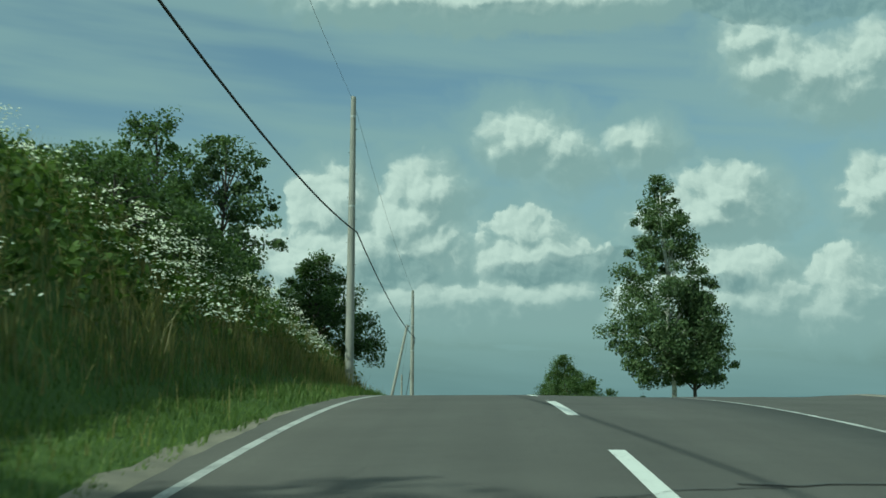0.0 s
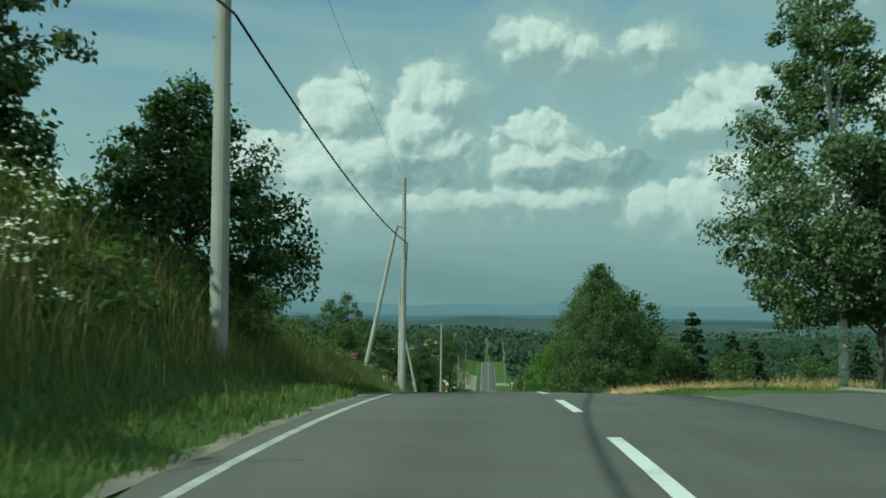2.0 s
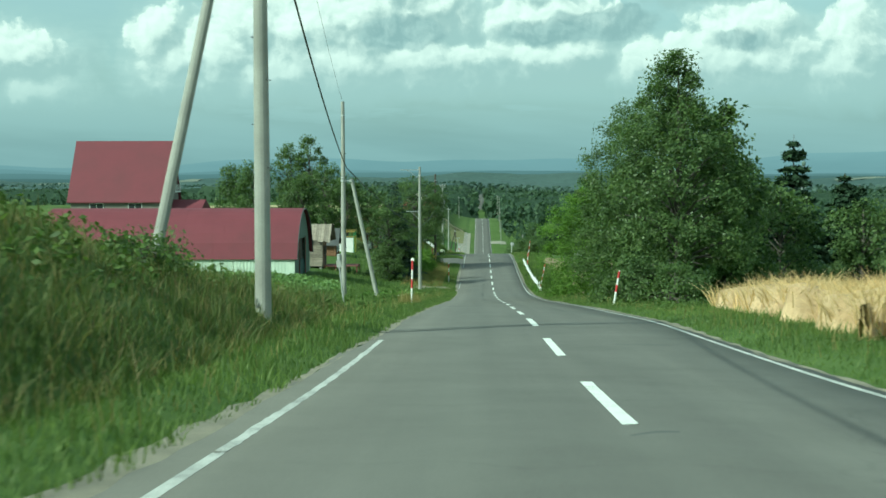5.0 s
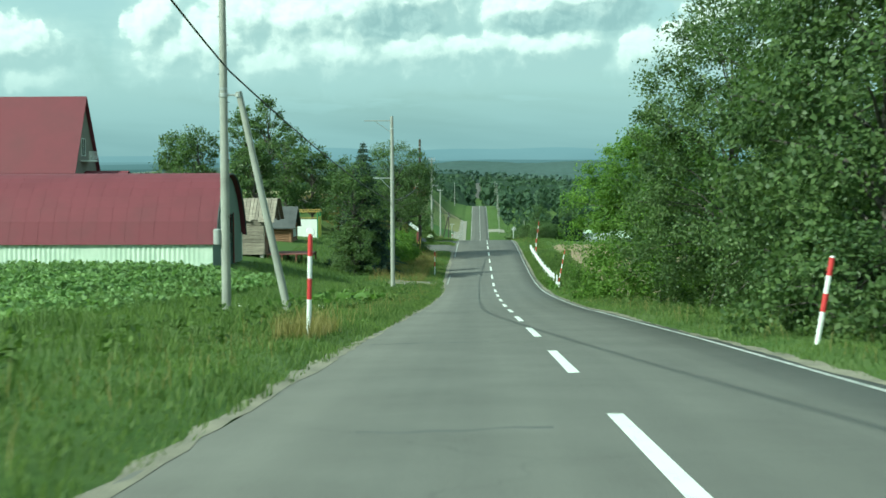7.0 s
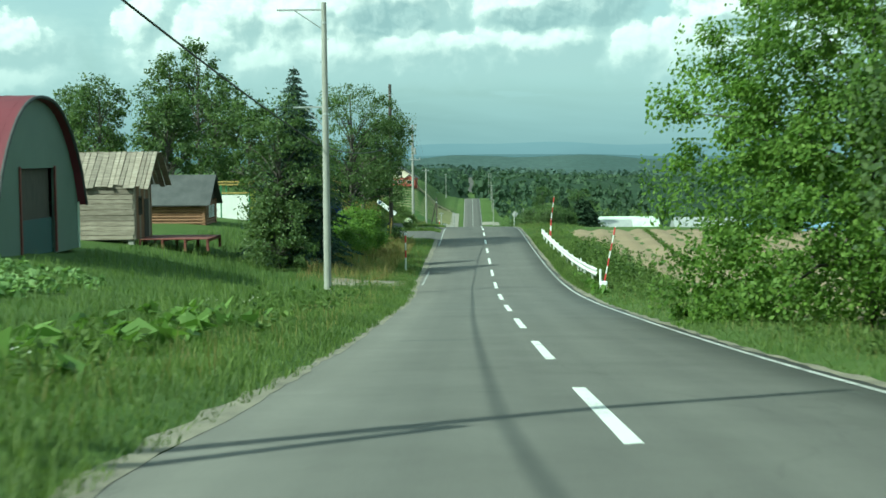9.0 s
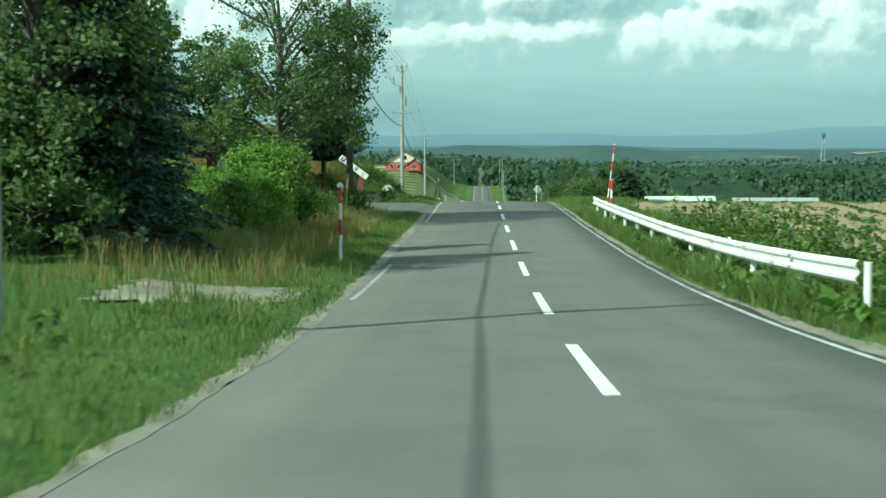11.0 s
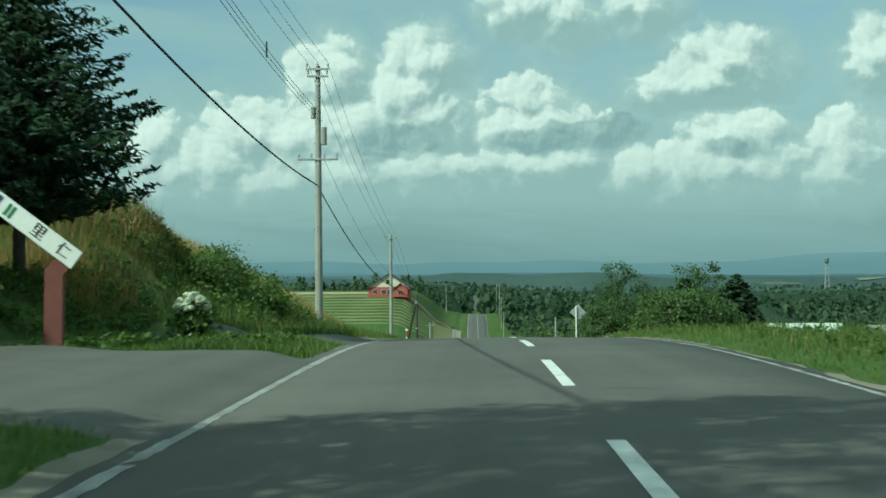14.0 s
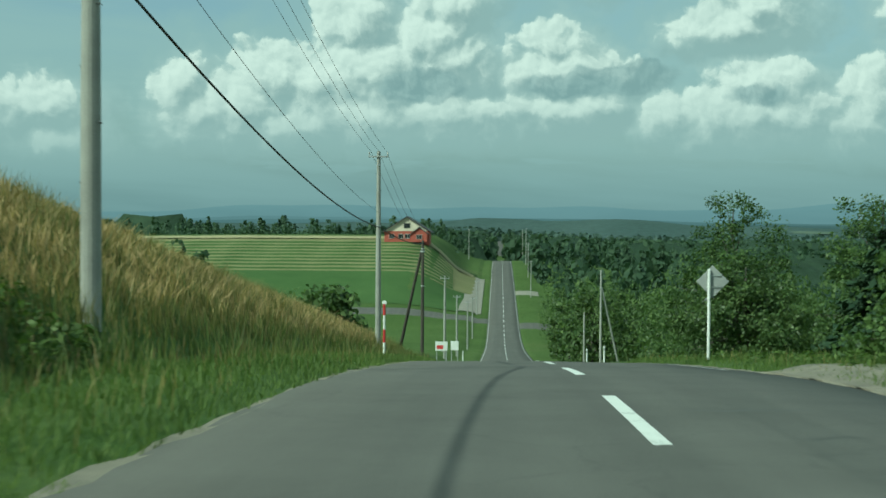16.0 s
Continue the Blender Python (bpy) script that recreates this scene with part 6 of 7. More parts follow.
snow_pole(4.72, 244.5, 1.95, [("w", 0.68), ("r", 0.5), ("w", 0.38), ("r", 0.42)], "short red and white post before the rail", False, (1, 0), 0.05)
snow_pole(4.75, 247.4, 3.4, [("w", 0.7), ("r", 0.42), ("w", 0.42), ("r", 0.42), ("w", 0.42), ("r", 0.42), ("w", 0.35), ("r", 0.42)], "tall leaning red and white snow pole behind the rail", False, (7, 0), 0.03)
for x, y, h in ((4.6, 350, 0.9), (4.7, 366, 0.9), (-4.5, 400, 0.9), (4.5, 215, 0.8)):
    base = thing("delineator", x, y, gz(x, y), "short white roadside delineator post", "delineator", "delineators")
    s = Shape()
    s.tube([(0, 0, -0.2), (0, 0, h), (0, 0, h + 0.04)], [0.045, 0.045, 0.02], 12)
    part("post", s, WHITE_PAINT, base)
    s = Shape()
    s.tube([(0, 0, h - 0.2), (0, 0, h - 0.1)], [0.047, 0.047], 12)
    part("reflector_band", s, GALVANISED, base)

base = thing("marker_stake", -6.05, 120.7, gz(-6.05, 120.7), "thin grey stake with a small pale plate", "stake")
base.matrix_basis = pose(-6.05, 120.7, gz(-6.05, 120.7), 0, -7, 0)
s = Shape()
s.tube([(0, 0, -0.3), (0, 0, 1.75)], [0.03, 0.028], 8)
part("shaft", s, GREY_STEEL, base)
s = Shape()
s.box(-0.08, 0.08, -0.02, -0.035, 1.48, 1.72, 0.006)
part("plate", s, PORCELAIN, base, "small pale plate")
s = Shape()
s.box(4.25, 4.55, 202.2, 202.5, gz(4.4, 202.3) - 0.1, gz(4.4, 202.3) + 0.36, 0.03)
tagged(part("marker_block", s, WHITE_PAINT), "white painted block at the snow pole foot", "block")


def guard_rail():
    base = thing("guard_rail", 4.3, 203.5, gz(4.3, 203.5), "white steel guard rail beside the drop", "guard rail")
    off = base.location.copy()
    prof = [(0.0, 0.36), (0.045, 0.41), (0.045, 0.46), (0.0, 0.51), (0.0, 0.56), (0.045, 0.61), (0.045, 0.66), (0.0, 0.71)]
    ys = np.arange(204.0, 248.1, 4.0)
    for a, b in zip(ys[:-1], ys[1:]):
        s = Shape()
        yy = np.linspace(a, b + 0.18, 4)
        outl = [(-p[0] - 0.004, p[1]) for p in prof] + [(-p[0] + 0.004, p[1]) for p in prof[::-1]]
        m = len(outl)
        verts = [(4.3 + u - off.x + 0.01 * ((a * 7) % 1 - 0.5), y - off.y, float(road_z(y)) + 0.22 + w - off.z) for y in yy for u, w in outl]
        faces = [(i * m + k, i * m + (k + 1) % m, (i + 1) * m + (k + 1) % m, (i + 1) * m + k) for i in range(3) for k in range(m)]
        faces += [tuple(range(m)), tuple(range(3 * m, 4 * m))[::-1]]
        s.add(verts, faces)
        part("rail_beam", s, WHITE_PAINT, base)
    for y in ys:
        s = Shape()
        g = gz(4.62, y)
        s.tube([(0.13, y - off.y, g - 0.4 - off.z), (0.13, y - off.y, float(road_z(y)) + 0.90 - off.z)], [0.057, 0.057], 12)
        part("rail_post", s, WHITE_PAINT, base)
    s = Shape()
    y = 248.3
    zc = float(road_z(y)) + 0.76 - off.z
    s.tube([(0.0, y - off.y - 0.05, zc - 0.16), (0.0, y - off.y + 0.09, zc - 0.12), (0.0, y - off.y + 0.09, zc + 0.12), (0.0, y - off.y - 0.05, zc + 0.16)], [0.05, 0.06, 0.06, 0.05], 10)
    part("rail_end", s, WHITE_PAINT, base, "rounded rail end piece")


guard_rail()


def road_sign_back():
    x, y = 4.24, 311.0
    z = gz(x, y)
    base = thing("warning_sign", x, y, z, "diamond warning sign seen from behind on white post", "road sign")
    s = Shape()
    s.tube([(0, 0, -0.4), (0, 0, 2.35), (0, 0, 2.38)], [0.04, 0.04, 0.02], 12)
    part("post", s, WHITE_PAINT, base)
    s = Shape()
    s.box(-0.30, 0.30, -0.008, 0.008, -0.30, 0.30, 0.005, Matrix.Rotation(radians(45), 3, "Y"))
    ob = part("sign_plate", s, GREY_STEEL, base, "grey back of a diamond plate")
    ob.location = (0.10, 0.06, 2.05)
    for h in (1.90, 2.20):
        s = Shape()
        s.box(-0.08, 0.32, 0.03, 0.05, h - 0.02, h + 0.02, 0.004)
        part("clamp", s, GALVANISED, base)
    s = Shape()
    s.prism([(-0.14, 1.52), (0.02, 1.72), (0.22, 1.72)], "y", 0.05, 0.065)
    part("sub_plate", s, GREY_STEEL, base)


road_sign_back()


# ---- buildings on the left ----
def barn():
    z = -6.85
    base = thing("barn", -29.1, 197.5, z, "arched barn with red sheet roof and pale walls", "barn")
    half, eave, apex, x0, x1 = 5.4, 1.55, 5.75, -11.4, 11.4
    def arch(r, n=18):
        out = []
        for i in range(n + 1):
            u = -1 + 2 * i / n
            out.append((u * (half + r), eave + (apex + r - eave) * (1 - abs(u) ** 2.3) ** 0.80 if abs(u) < 1 else eave - 0.05))
        return out
    outer, inner = arch(0.12), arch(0.0)
    n = len(outer)
    s = Shape()
    verts = [(x, p[0], p[1]) for x in (x0 - 0.15, x1 + 0.25) for p in outer] + [(x, p[0], p[1]) for x in (x0 - 0.15, x1 + 0.25) for p in inner]
    f = []
    for i in range(n - 1):
        f += [(i, i + 1, n + i + 1, n + i), (2 * n + i, 3 * n + i, 3 * n + i + 1, 2 * n + i + 1), (i, 2 * n + i, 2 * n + i + 1, i + 1), (n + i, n + i + 1, 3 * n + i + 1, 3 * n + i)]
    f += [(0, n, 3 * n, 2 * n), (n - 1, 3 * n - 1, 4 * n - 1, 2 * n - 1)]
    s.add(verts, f)
    roof = part("roof", s, RED_ROOF, base, "faded red sheet-metal arched roof")
    k = 0
    for x in np.arange(x0 + 0.9, x1, 0.91):
        s = Shape()
        s.tube([(x, p[0] * 1.004, p[1] + 0.012) for p in outer], [0.004] * n, 4, caps=False)
        part("roof_seam", s, RED_ROOF, roof)
    for sy in (-1, 1):
        s = Shape()
        m = 150
        xs = np.linspace(x0, x1, m)
        vv = []
        for x in xs:
            d = 0.02 * math.sin(x * 2 * math.pi / 0.3)
            vv += [(x, sy * (half - 0.06) + d, -0.3), (x, sy * (half - 0.06) + d, eave + 0.1)]
        s.add(vv, [(2 * i, 2 * i + 2, 2 * i + 3, 2 * i + 1) for i in range(m - 1)])
        s.box(x0, x1, sy * (half - 0.2) - 0.05, sy * (half - 0.2) + 0.05, -0.3, eave + 0.05)
        part("side_wall", s, PALE_SHEET, base, "pale green corrugated side wall")
    door = (-2.1, 2.1, 3.1)
    for x, opened in ((x1 - 0.1, True), (x0 + 0.1, False)):
        s = Shape()
        pts = [(p[0] * 0.985, p[1] - 0.03) for p in inner]
        if opened:
            outl = [(-half * 0.985, -0.3)] + [p for p in pts] + [(half * 0.985, -0.3), (door[1], -0.3), (door[1], door[2]), (door[0], door[2]), (door[0], -0.3)]
        else:
            outl = [(-half * 0.985, -0.3)] + pts + [(half * 0.985, -0.3)]
        s.prism(outl, "x", x - 0.06, x + 0.06)
        part("gable_wall", s, GREEN_SHEET, base, "grey-green sheet gable wall")
    # two dark panels fill the open doorway in place of the shade inside
    s = Shape()
    s.box(x1 - 0.25, x1 - 0.2, door[0] + 0.02, 0.0, -0.25, door[2] - 0.02, 0.01)
    part("door", s, DARK_WOOD, base, "dark panel standing in for the doorway's shade")
    s = Shape()
    s.box(x1 - 0.32, x1 - 0.27, 0.05, door[1] - 0.02, -0.25, door[2] - 0.02, 0.01)
    part("door", s, DARK_WOOD, base, "dark panel standing in for the doorway's shade")
    s = Shape()
    s.box(x1 - 0.19, x1 - 0.15, door[0] + 0.1, door[1] - 0.1, -0.25, 1.15, 0.02)
    part("door_panel", s, TEAL, base, "dark teal lower door panel")
    for y in (door[0] - 0.06, door[1] - 0.06):
        s = Shape()
        s.box(x1 - 0.05, x1 + 0.03, y, y + 0.12, -0.25, door[2] + 0.08, 0.01)
        part("door_frame", s, RED_WOOD, base)
    s = Shape()
    s.tube([(x1 + 0.27, p[0], p[1]) for p in arch(0.06)], [0.07] * n, 6)
    part("verge_trim", s, DARK_ROOF, base, "dark trim along the gable edge")


TEAL = surface("dark_teal_sheet", [(0.3, (0.02, 0.06, 0.06)), (0.7, (0.035, 0.085, 0.085))], 1, 20, 0.6, bump=0)
GREY_WALL = surface("grey_rendered_wall", [(0.3, (0.15, 0.14, 0.12)), (0.7, (0.21, 0.20, 0.175))], 0.8, 20, 0.85, bump=0.1)
barn()


def gable_roof(base, x0, x1, y0, y1, eave, ridge, over, mat, thick=0.14, label="", axis="x"):
    """Two roof slabs that meet at a ridge along x (or y)."""
    mid = (y0 + y1) / 2
    slope = (ridge - eave) / (mid - y0)
    for sgn, ye in ((-1, y0), (1, y1)):
        s = Shape()
        yo, zo = ye + sgn * over, eave - slope * over
        verts = []
        for x in (x0 - over, x1 + over):
            verts += [(x, yo, zo), (x, mid, ridge), (x, mid, ridge + thick), (x, yo, zo + thick * 0.8)]
        s.add(verts, [(0, 1, 5, 4), (3, 7, 6, 2), (0, 4, 7, 3), (1, 2, 6, 5), (0, 3, 2, 1), (4, 5, 6, 7)])
        ob = part("roof", s, mat, base, label)
        if axis == "y":
            ob.rotation_euler = (0, 0, math.pi / 2)


def window(base, axis, at, u, w, z0, h, frame_mat=None):
    """A window: frame proud of the wall, dark pane, sill."""
    root = new("window")
    root.parent = base
    sgn = 1 if at > 0 else -1
    def bx(a0, a1, u0, u1, zz0, zz1):
        s = Shape()
        if axis == "x":
            s.box(a0, a1, u0, u1, zz0, zz1, 0.008)
        else:
            s.box(u0, u1, a0, a1, zz0, zz1, 0.008)
        return s
    a, b = at, at + 0.05
    part("pane", bx(a - 0.01, a + 0.02, u - w / 2, u + w / 2, z0, z0 + h), DARK_GLASS, root)
    for u0, u1, q0, q1 in ((u - w / 2 - 0.06, u - w / 2, z0, z0 + h), (u + w / 2, u + w / 2 + 0.06, z0, z0 + h), (u - w / 2 - 0.06, u + w / 2 + 0.06, z0 + h, z0 + h + 0.06), (u - w / 2 - 0.1, u + w / 2 + 0.1, z0 - 0.06, z0), (u - 0.02, u + 0.02, z0, z0 + h)):
        part("frame_bar", bx(a - 0.03 * (at < 0) - 0.02, b, u0, u1, q0, q1), frame_mat or WHITE_PAINT, root)


def farmhouse():
    z = -8.1
    base = thing("farmhouse", -45.3, 240, z, "two-storey farmhouse with steep faded red roof", "house")
    w, d, wall, ridge = 5.7, 4.0, 7.2, 14.0
    s = Shape()
    s.box(-w, w, -d, d, -0.4, wall, 0.02)
    part("wall", s, GREY_WALL, base, "grey rendered walls")
    for x in (-w + 0.06, w - 0.06):
        s = Shape()
        s.prism([(-d, wall - 0.02), (d, wall - 0.02), (0, ridge - 0.15)], "x", x - 0.06, x + 0.06)
        part("gable", s, GREY_WALL, base)
    gable_roof(base, -w, w, -d, d, wall, ridge, 0.35, RED_ROOF, 0.16, "steep faded red sheet roof")
    window(base, "x", w + 0.01, -0.4, 1.1, wall + 1.2, 1.6)
    window(base, "y", -d - 0.05, -2.5, 1.6, wall - 1.9, 1.2)
    window(base, "y", -d - 0.05, 2.2, 1.6, wall - 1.9, 1.2)
    s = Shape()
    s.box(w, w + 0.9, -1.4, 1.4, wall + 0.6, wall + 0.72, 0.02)
    part("balcony", s, WHITE_PAINT, base, "small white balcony")
    for k in range(9):
        s = Shape()
        y = -1.35 + k * 0.337
        s.box(w + 0.84, w + 0.88, y - 0.02, y + 0.02, wall + 0.7, wall + 1.6)
        part("baluster", s, WHITE_PAINT, base)
    s = Shape()
    s.box(w, w + 4.0, -3.0, 3.4, -0.4, wall - 1.6, 0.02)
    part("annex_wall", s, GREY_WALL, base)
    s = Shape()
    a, b2, c2, d2 = (w, -3.3, wall - 1.7), (w + 4.3, -3.3, wall - 1.7), (w + 4.3, 3.7, wall - 1.7), (w, 3.7, wall - 1.7)
    e, f2 = (w, 0.2, wall - 0.3), (w + 4.3, 0.2, wall - 0.3)
    lo = [(p[0], p[1], p[2] - 0.15) for p in (a, b2, c2, d2)]
    s.add([a, b2, c2, d2, e, f2] + lo, [(0, 1, 5, 4), (3, 4, 5, 2), (1, 2, 5), (0, 4, 3), (6, 9, 8, 7), (0, 6, 7, 1), (1, 7, 8, 2), (2, 8, 9, 3), (3, 9, 6, 0)])
    part("annex_roof", s, RED_ROOF, base, "low dark red annex roof")


farmhouse()


def plank_shed():
    z = -7.65
    base = thing("plank_shed", -19.2, 212.8, z, "weathered grey plank shed with rough board roof", "shed")
    w, d, wall, ridge = 1.75, 1.75, 2.95, 4.45
    s = Shape()
    s.box(-w + 0.05, w - 0.05, -d + 0.05, d - 0.05, 0.25, wall, 0.01)
    part("frame_body", s, DARK_WOOD, base)
    for x in (-w + 0.1, w - 0.06):
        s = Shape()
        s.prism([(-d, wall - 0.02), (d, wall - 0.02), (0, ridge - 0.1)], "x", x - 0.05, x + 0.05)
        part("gable", s, DARK_WOOD, base)
    h = 0.28
    k = 0
    while h < wall - 0.1:
        ph = random.uniform(0.22, 0.29)
        s = Shape()
        s.box(-w, w + random.uniform(-0.06, 0.05), -d - 0.035, -d + 0.045, h, h + ph - 0.018, 0.012, Matrix.Rotation(radians(random.uniform(-0.5, 0.5)), 3, "Y"))
        part("plank", s, OLD_WOOD, base)
        h += ph
        k += 1
    for k in range(11):
        y = -d + 0.16 + k * 0.32
        s = Shape()
        top = wall + (ridge - wall) * (1 - abs(y) / d) - 0.12
        s.box(w - 0.04, w + 0.03, y - 0.15, y + 0.15, 0.28, top, 0.01)
        part("side_plank", s, BROWN_WOOD if k % 3 else OLD_WOOD, base)
    window(base, "x", w + 0.03, -0.7, 0.5, 1.5, 0.8, DARK_WOOD)
    s = Shape()
    s.box(w + 0.02, w + 0.07, 0.1, 0.95, 0.3, 2.2, 0.01)
    part("door", s, DARK_WOOD, base, "dark plank door")
    slope = math.atan2(ridge - wall, d)
    for sgn in (-1, 1):
        x = -w - 0.35
        while x < w + 0.75:
            pw = random.uniform(0.2, 0.34)
            ln = random.uniform(2.45, 2.85)
            s = Shape()
            s.box(-pw / 2 + 0.012, pw / 2 - 0.012, -ln / 2, ln / 2, -0.02, 0.02, 0.008)
            ob = part("roof_board", s, OLD_WOOD, base)
            cy = -sgn * (-1) * (ln / 2 - 0.05) * math.cos(slope)
            ob.matrix_basis = Matrix.Translation((x + pw / 2, sgn * (ln / 2 - 0.03) * math.cos(slope), ridge + 0.06 - (ln / 2 - 0.03) * math.sin(slope) + random.uniform(-0.015, 0.02))) @ Euler((-sgn * slope, 0, radians(random.uniform(-1, 1)))).to_matrix().to_4x4()
            x += pw
    for x, y in ((-w + 0.2, -d + 0.2), (w - 0.2, -d + 0.2), (w - 0.2, d - 0.2), (-w + 0.2, d - 0.2)):
        s = Shape()
        s.box(x - 0.14, x + 0.14, y - 0.14, y + 0.14, -0.3, 0.27, 0.02)
        part("footing", s, CONCRETE, base)


plank_shed()


def log_cabin():
    z = -8.5
    base = thing("log_cabin", -20.6, 236.3, z, "small brown log cabin with dark shingle roof", "cabin")
    w, d, wall, ridge = 1.9, 1.8, 2.3, 3.8
    s = Shape()
    s.box(-w + 0.08, w - 0.08, -d + 0.08, d - 0.08, 0.0, wall, 0.01)
    part("frame_body", s, BROWN_WOOD, base)
    for k in range(11):
        for y in (-d, d):
            s = Shape()
            h = 0.12 + k * 0.205
            s.tube([(-w - 0.15, y, h), (w + 0.15, y, h)], [0.105, 0.105], 8)
            part("log", s, BROWN_WOOD, base)
        for x in (-w, w):
            s = Shape()
            s.tube([(x, -d - 0.15, h - 0.1), (x, d + 0.15, h - 0.1)], [0.105, 0.105], 8)
            part("log", s, BROWN_WOOD, base)
    for x in (-w, w):
        s = Shape()
        s.prism([(-d, wall - 0.05), (d, wall - 0.05), (0, ridge - 0.1)], "x", x - 0.06, x + 0.06)
        part("gable", s, DARK_WOOD, base)
    gable_roof(base, -w, w, -d, d, wall, ridge, 0.5, DARK_ROOF, 0.10, "dark grey shingle roof")
    window(base, "x", w + 0.10, -0.3, 0.5, 1.1, 0.7)
    window(base, "x", w + 0.10, 0.7, 0.4, 1.1, 0.7)


log_cabin()


def play_shelter():
    z = -8.6
    base = thing("garden_shelter", -18.9, 246, z, "open-framed shelter with white sheeting and green posts", "shelter")
    for x in (-1.5, -0.6, 1.5):
        for y in (-1.0, 1.2):
            s = Shape()
            s.box(x - 0.05, x + 0.05, y - 0.05, y + 0.05, -0.2, 3.1, 0.01)
            part("post", s, GREEN_PAINT, base)
    s = Shape()
    s.box(-0.55, 1.45, -1.03, -0.99, 0.25, 2.35, 0.01)
    part("white_sheet", s, WHITE_PAINT, base, "white plastic sheet panel")
    s = Shape()
    s.box(-1.45, -0.65, -1.03, -0.99, 0.25, 2.2, 0.01)
    part("white_sheet", s, WHITE_PAINT, base, "white plastic sheet panel")
    s = Shape()
    s.box(1.56, 1.62, -1.0, 1.2, 0.2, 2.6, 0.01)
    part("yellow_panel", s, YELLOW_PAINT, base, "yellow side panel")
    for y, zz in ((-1.0, 2.5), (-1.0, 3.1), (0.1, 3.3), (1.2, 3.1)):
        s = Shape()
        s.box(-1.7, 1.7, y - 0.04, y + 0.04, zz - 0.04, zz + 0.04, 0.01)
        part("rail", s, OCHRE_WOOD, base)
    for k in range(6):
        s = Shape()
        x = -1.5 + 0.6 * k
        s.box(x - 0.03, x + 0.03, -1.2, 1.4, 3.12, 3.2, 0.01)
        part("rafter", s, OCHRE_WOOD, base)


play_shelter()


def deck(x0, x1, y0, y1, z, label, legs=0.4):
    base = thing("timber_deck", x0, y0, z, label, "deck")
    n = max(3, int((y1 - y0) / 0.16))
    step_y = (y1 - y0) / n
    for k in range(n):
        s = Shape()
        s.box(0, x1 - x0, k * step_y + 0.008, (k + 1) * step_y - 0.008, -0.04, 0.0, 0.006)
        part("board", s, RED_WOOD, base)
    for x in np.arange(0.1, x1 - x0, 1.1):
        s = Shape()
        s.box(x - 0.05, x + 0.05, 0.02, y1 - y0 - 0.02, -0.16, -0.042, 0.006)
        part("joist", s, RED_WOOD, base)
        for y in (0.12, y1 - y0 - 0.12):
            s = Shape()
            s.box(x - 0.06, x + 0.06, y - 0.06, y + 0.06, -0.16 - legs, -0.162, 0.006)
            part("leg", s, RED_WOOD, base)
    return base


deck(-17.35, -13.9, 211.2, 214.6, -7.35, "low red-brown timber deck beside the shed", 0.45)
zf = gz(-11.5, 264.5)
deck(-14.2, -10.25, 264.1, 265.9, zf + 0.56, "low red-brown timber deck on concrete blocks", 0.1)
for x in (-13.4, -12.4, -11.2, -10.48):
    base = thing("concrete_block", x, 263.95, zf + 0.02, "hollow concrete block under the deck", "block", "deck blocks")
    s = Shape()
    s.box(-0.2, 0.2, -0.05, 0.05, 0.0, 0.04, 0.005)
    s.box(-0.2, 0.2, -0.05, 0.05, 0.15, 0.19, 0.005)
    for u in (-0.18, -0.06, 0.06, 0.18):
        s.box(u - 0.02, u + 0.02, -0.05, 0.05, 0.04, 0.15, 0.004)
    part("block", s, CONCRETE, base)


def hut():
    z = gz(-16.4, 268) - 0.05
    base = thing("farm_hut", -16.45, 268.9, z, "red-brown wooden hut with dark tiled roof", "hut")
    w, d, wall, ridge = 1.3, 2.1, 1.95, 2.6
    s = Shape()
    s.box(-w, w, -d, d, -0.2, wall, 0.02)
    part("wall", s, RED_WOOD, base)
    for k in range(9):
        s = Shape()
        x = -w + 0.1 + k * 0.3
        s.box(x - 0.14, x + 0.14, -d - 0.03, -d + 0.01, 0.05, wall + (ridge - wall) * (1 - abs(x) / w) - 0.05, 0.008)
        part("board", s, RED_WOOD, base)
    for y in (-d + 0.05, d - 0.05):
        s = Shape()
        s.prism([(-w, wall - 0.02), (w, wall - 0.02), (0, ridge - 0.08)], "y", y - 0.05, y + 0.05)
        part("gable", s, RED_WOOD, base)
    for sgn in (-1, 1):
        s = Shape()
        slope = (ridge - wall) / w
        xo, zo = sgn * (w + 0.5), wall - slope * 0.5
        verts = []
        for y in (-d - 0.5, d + 0.5):
            verts += [(xo, y, zo), (0, y, ridge), (0, y, ridge + 0.12), (xo, y, zo + 0.10)]
        s.add(verts, [(0, 1, 5, 4), (3, 7, 6, 2), (0, 4, 7, 3), (1, 2, 6, 5), (0, 3, 2, 1), (4, 5, 6, 7)])
        roof = part("roof", s, DARK_ROOF, base, "dark tiled roof")
        for k in range(6):
            u = (k + 0.5) / 6
            t = Shape()
            t.box(-0.03, 0.03, -d - 0.5, d + 0.5, -0.012, 0.02, 0.004)
            ob = part("tile_course", t, DARK_ROOF, roof)
            ob.location = (xo * (1 - u), 0, zo + 0.10 + (ridge + 0.02 - zo) * u)
    window(base, "y", -d - 0.07, 0.65, 0.6, 0.9, 0.8)
    s = Shape()
    s.box(-0.9, -0.15, -d - 0.07, -d - 0.03, 0.05, 1.75, 0.01)
    part("door", s, WHITE_PAINT, base, "pale plank door")


hut()


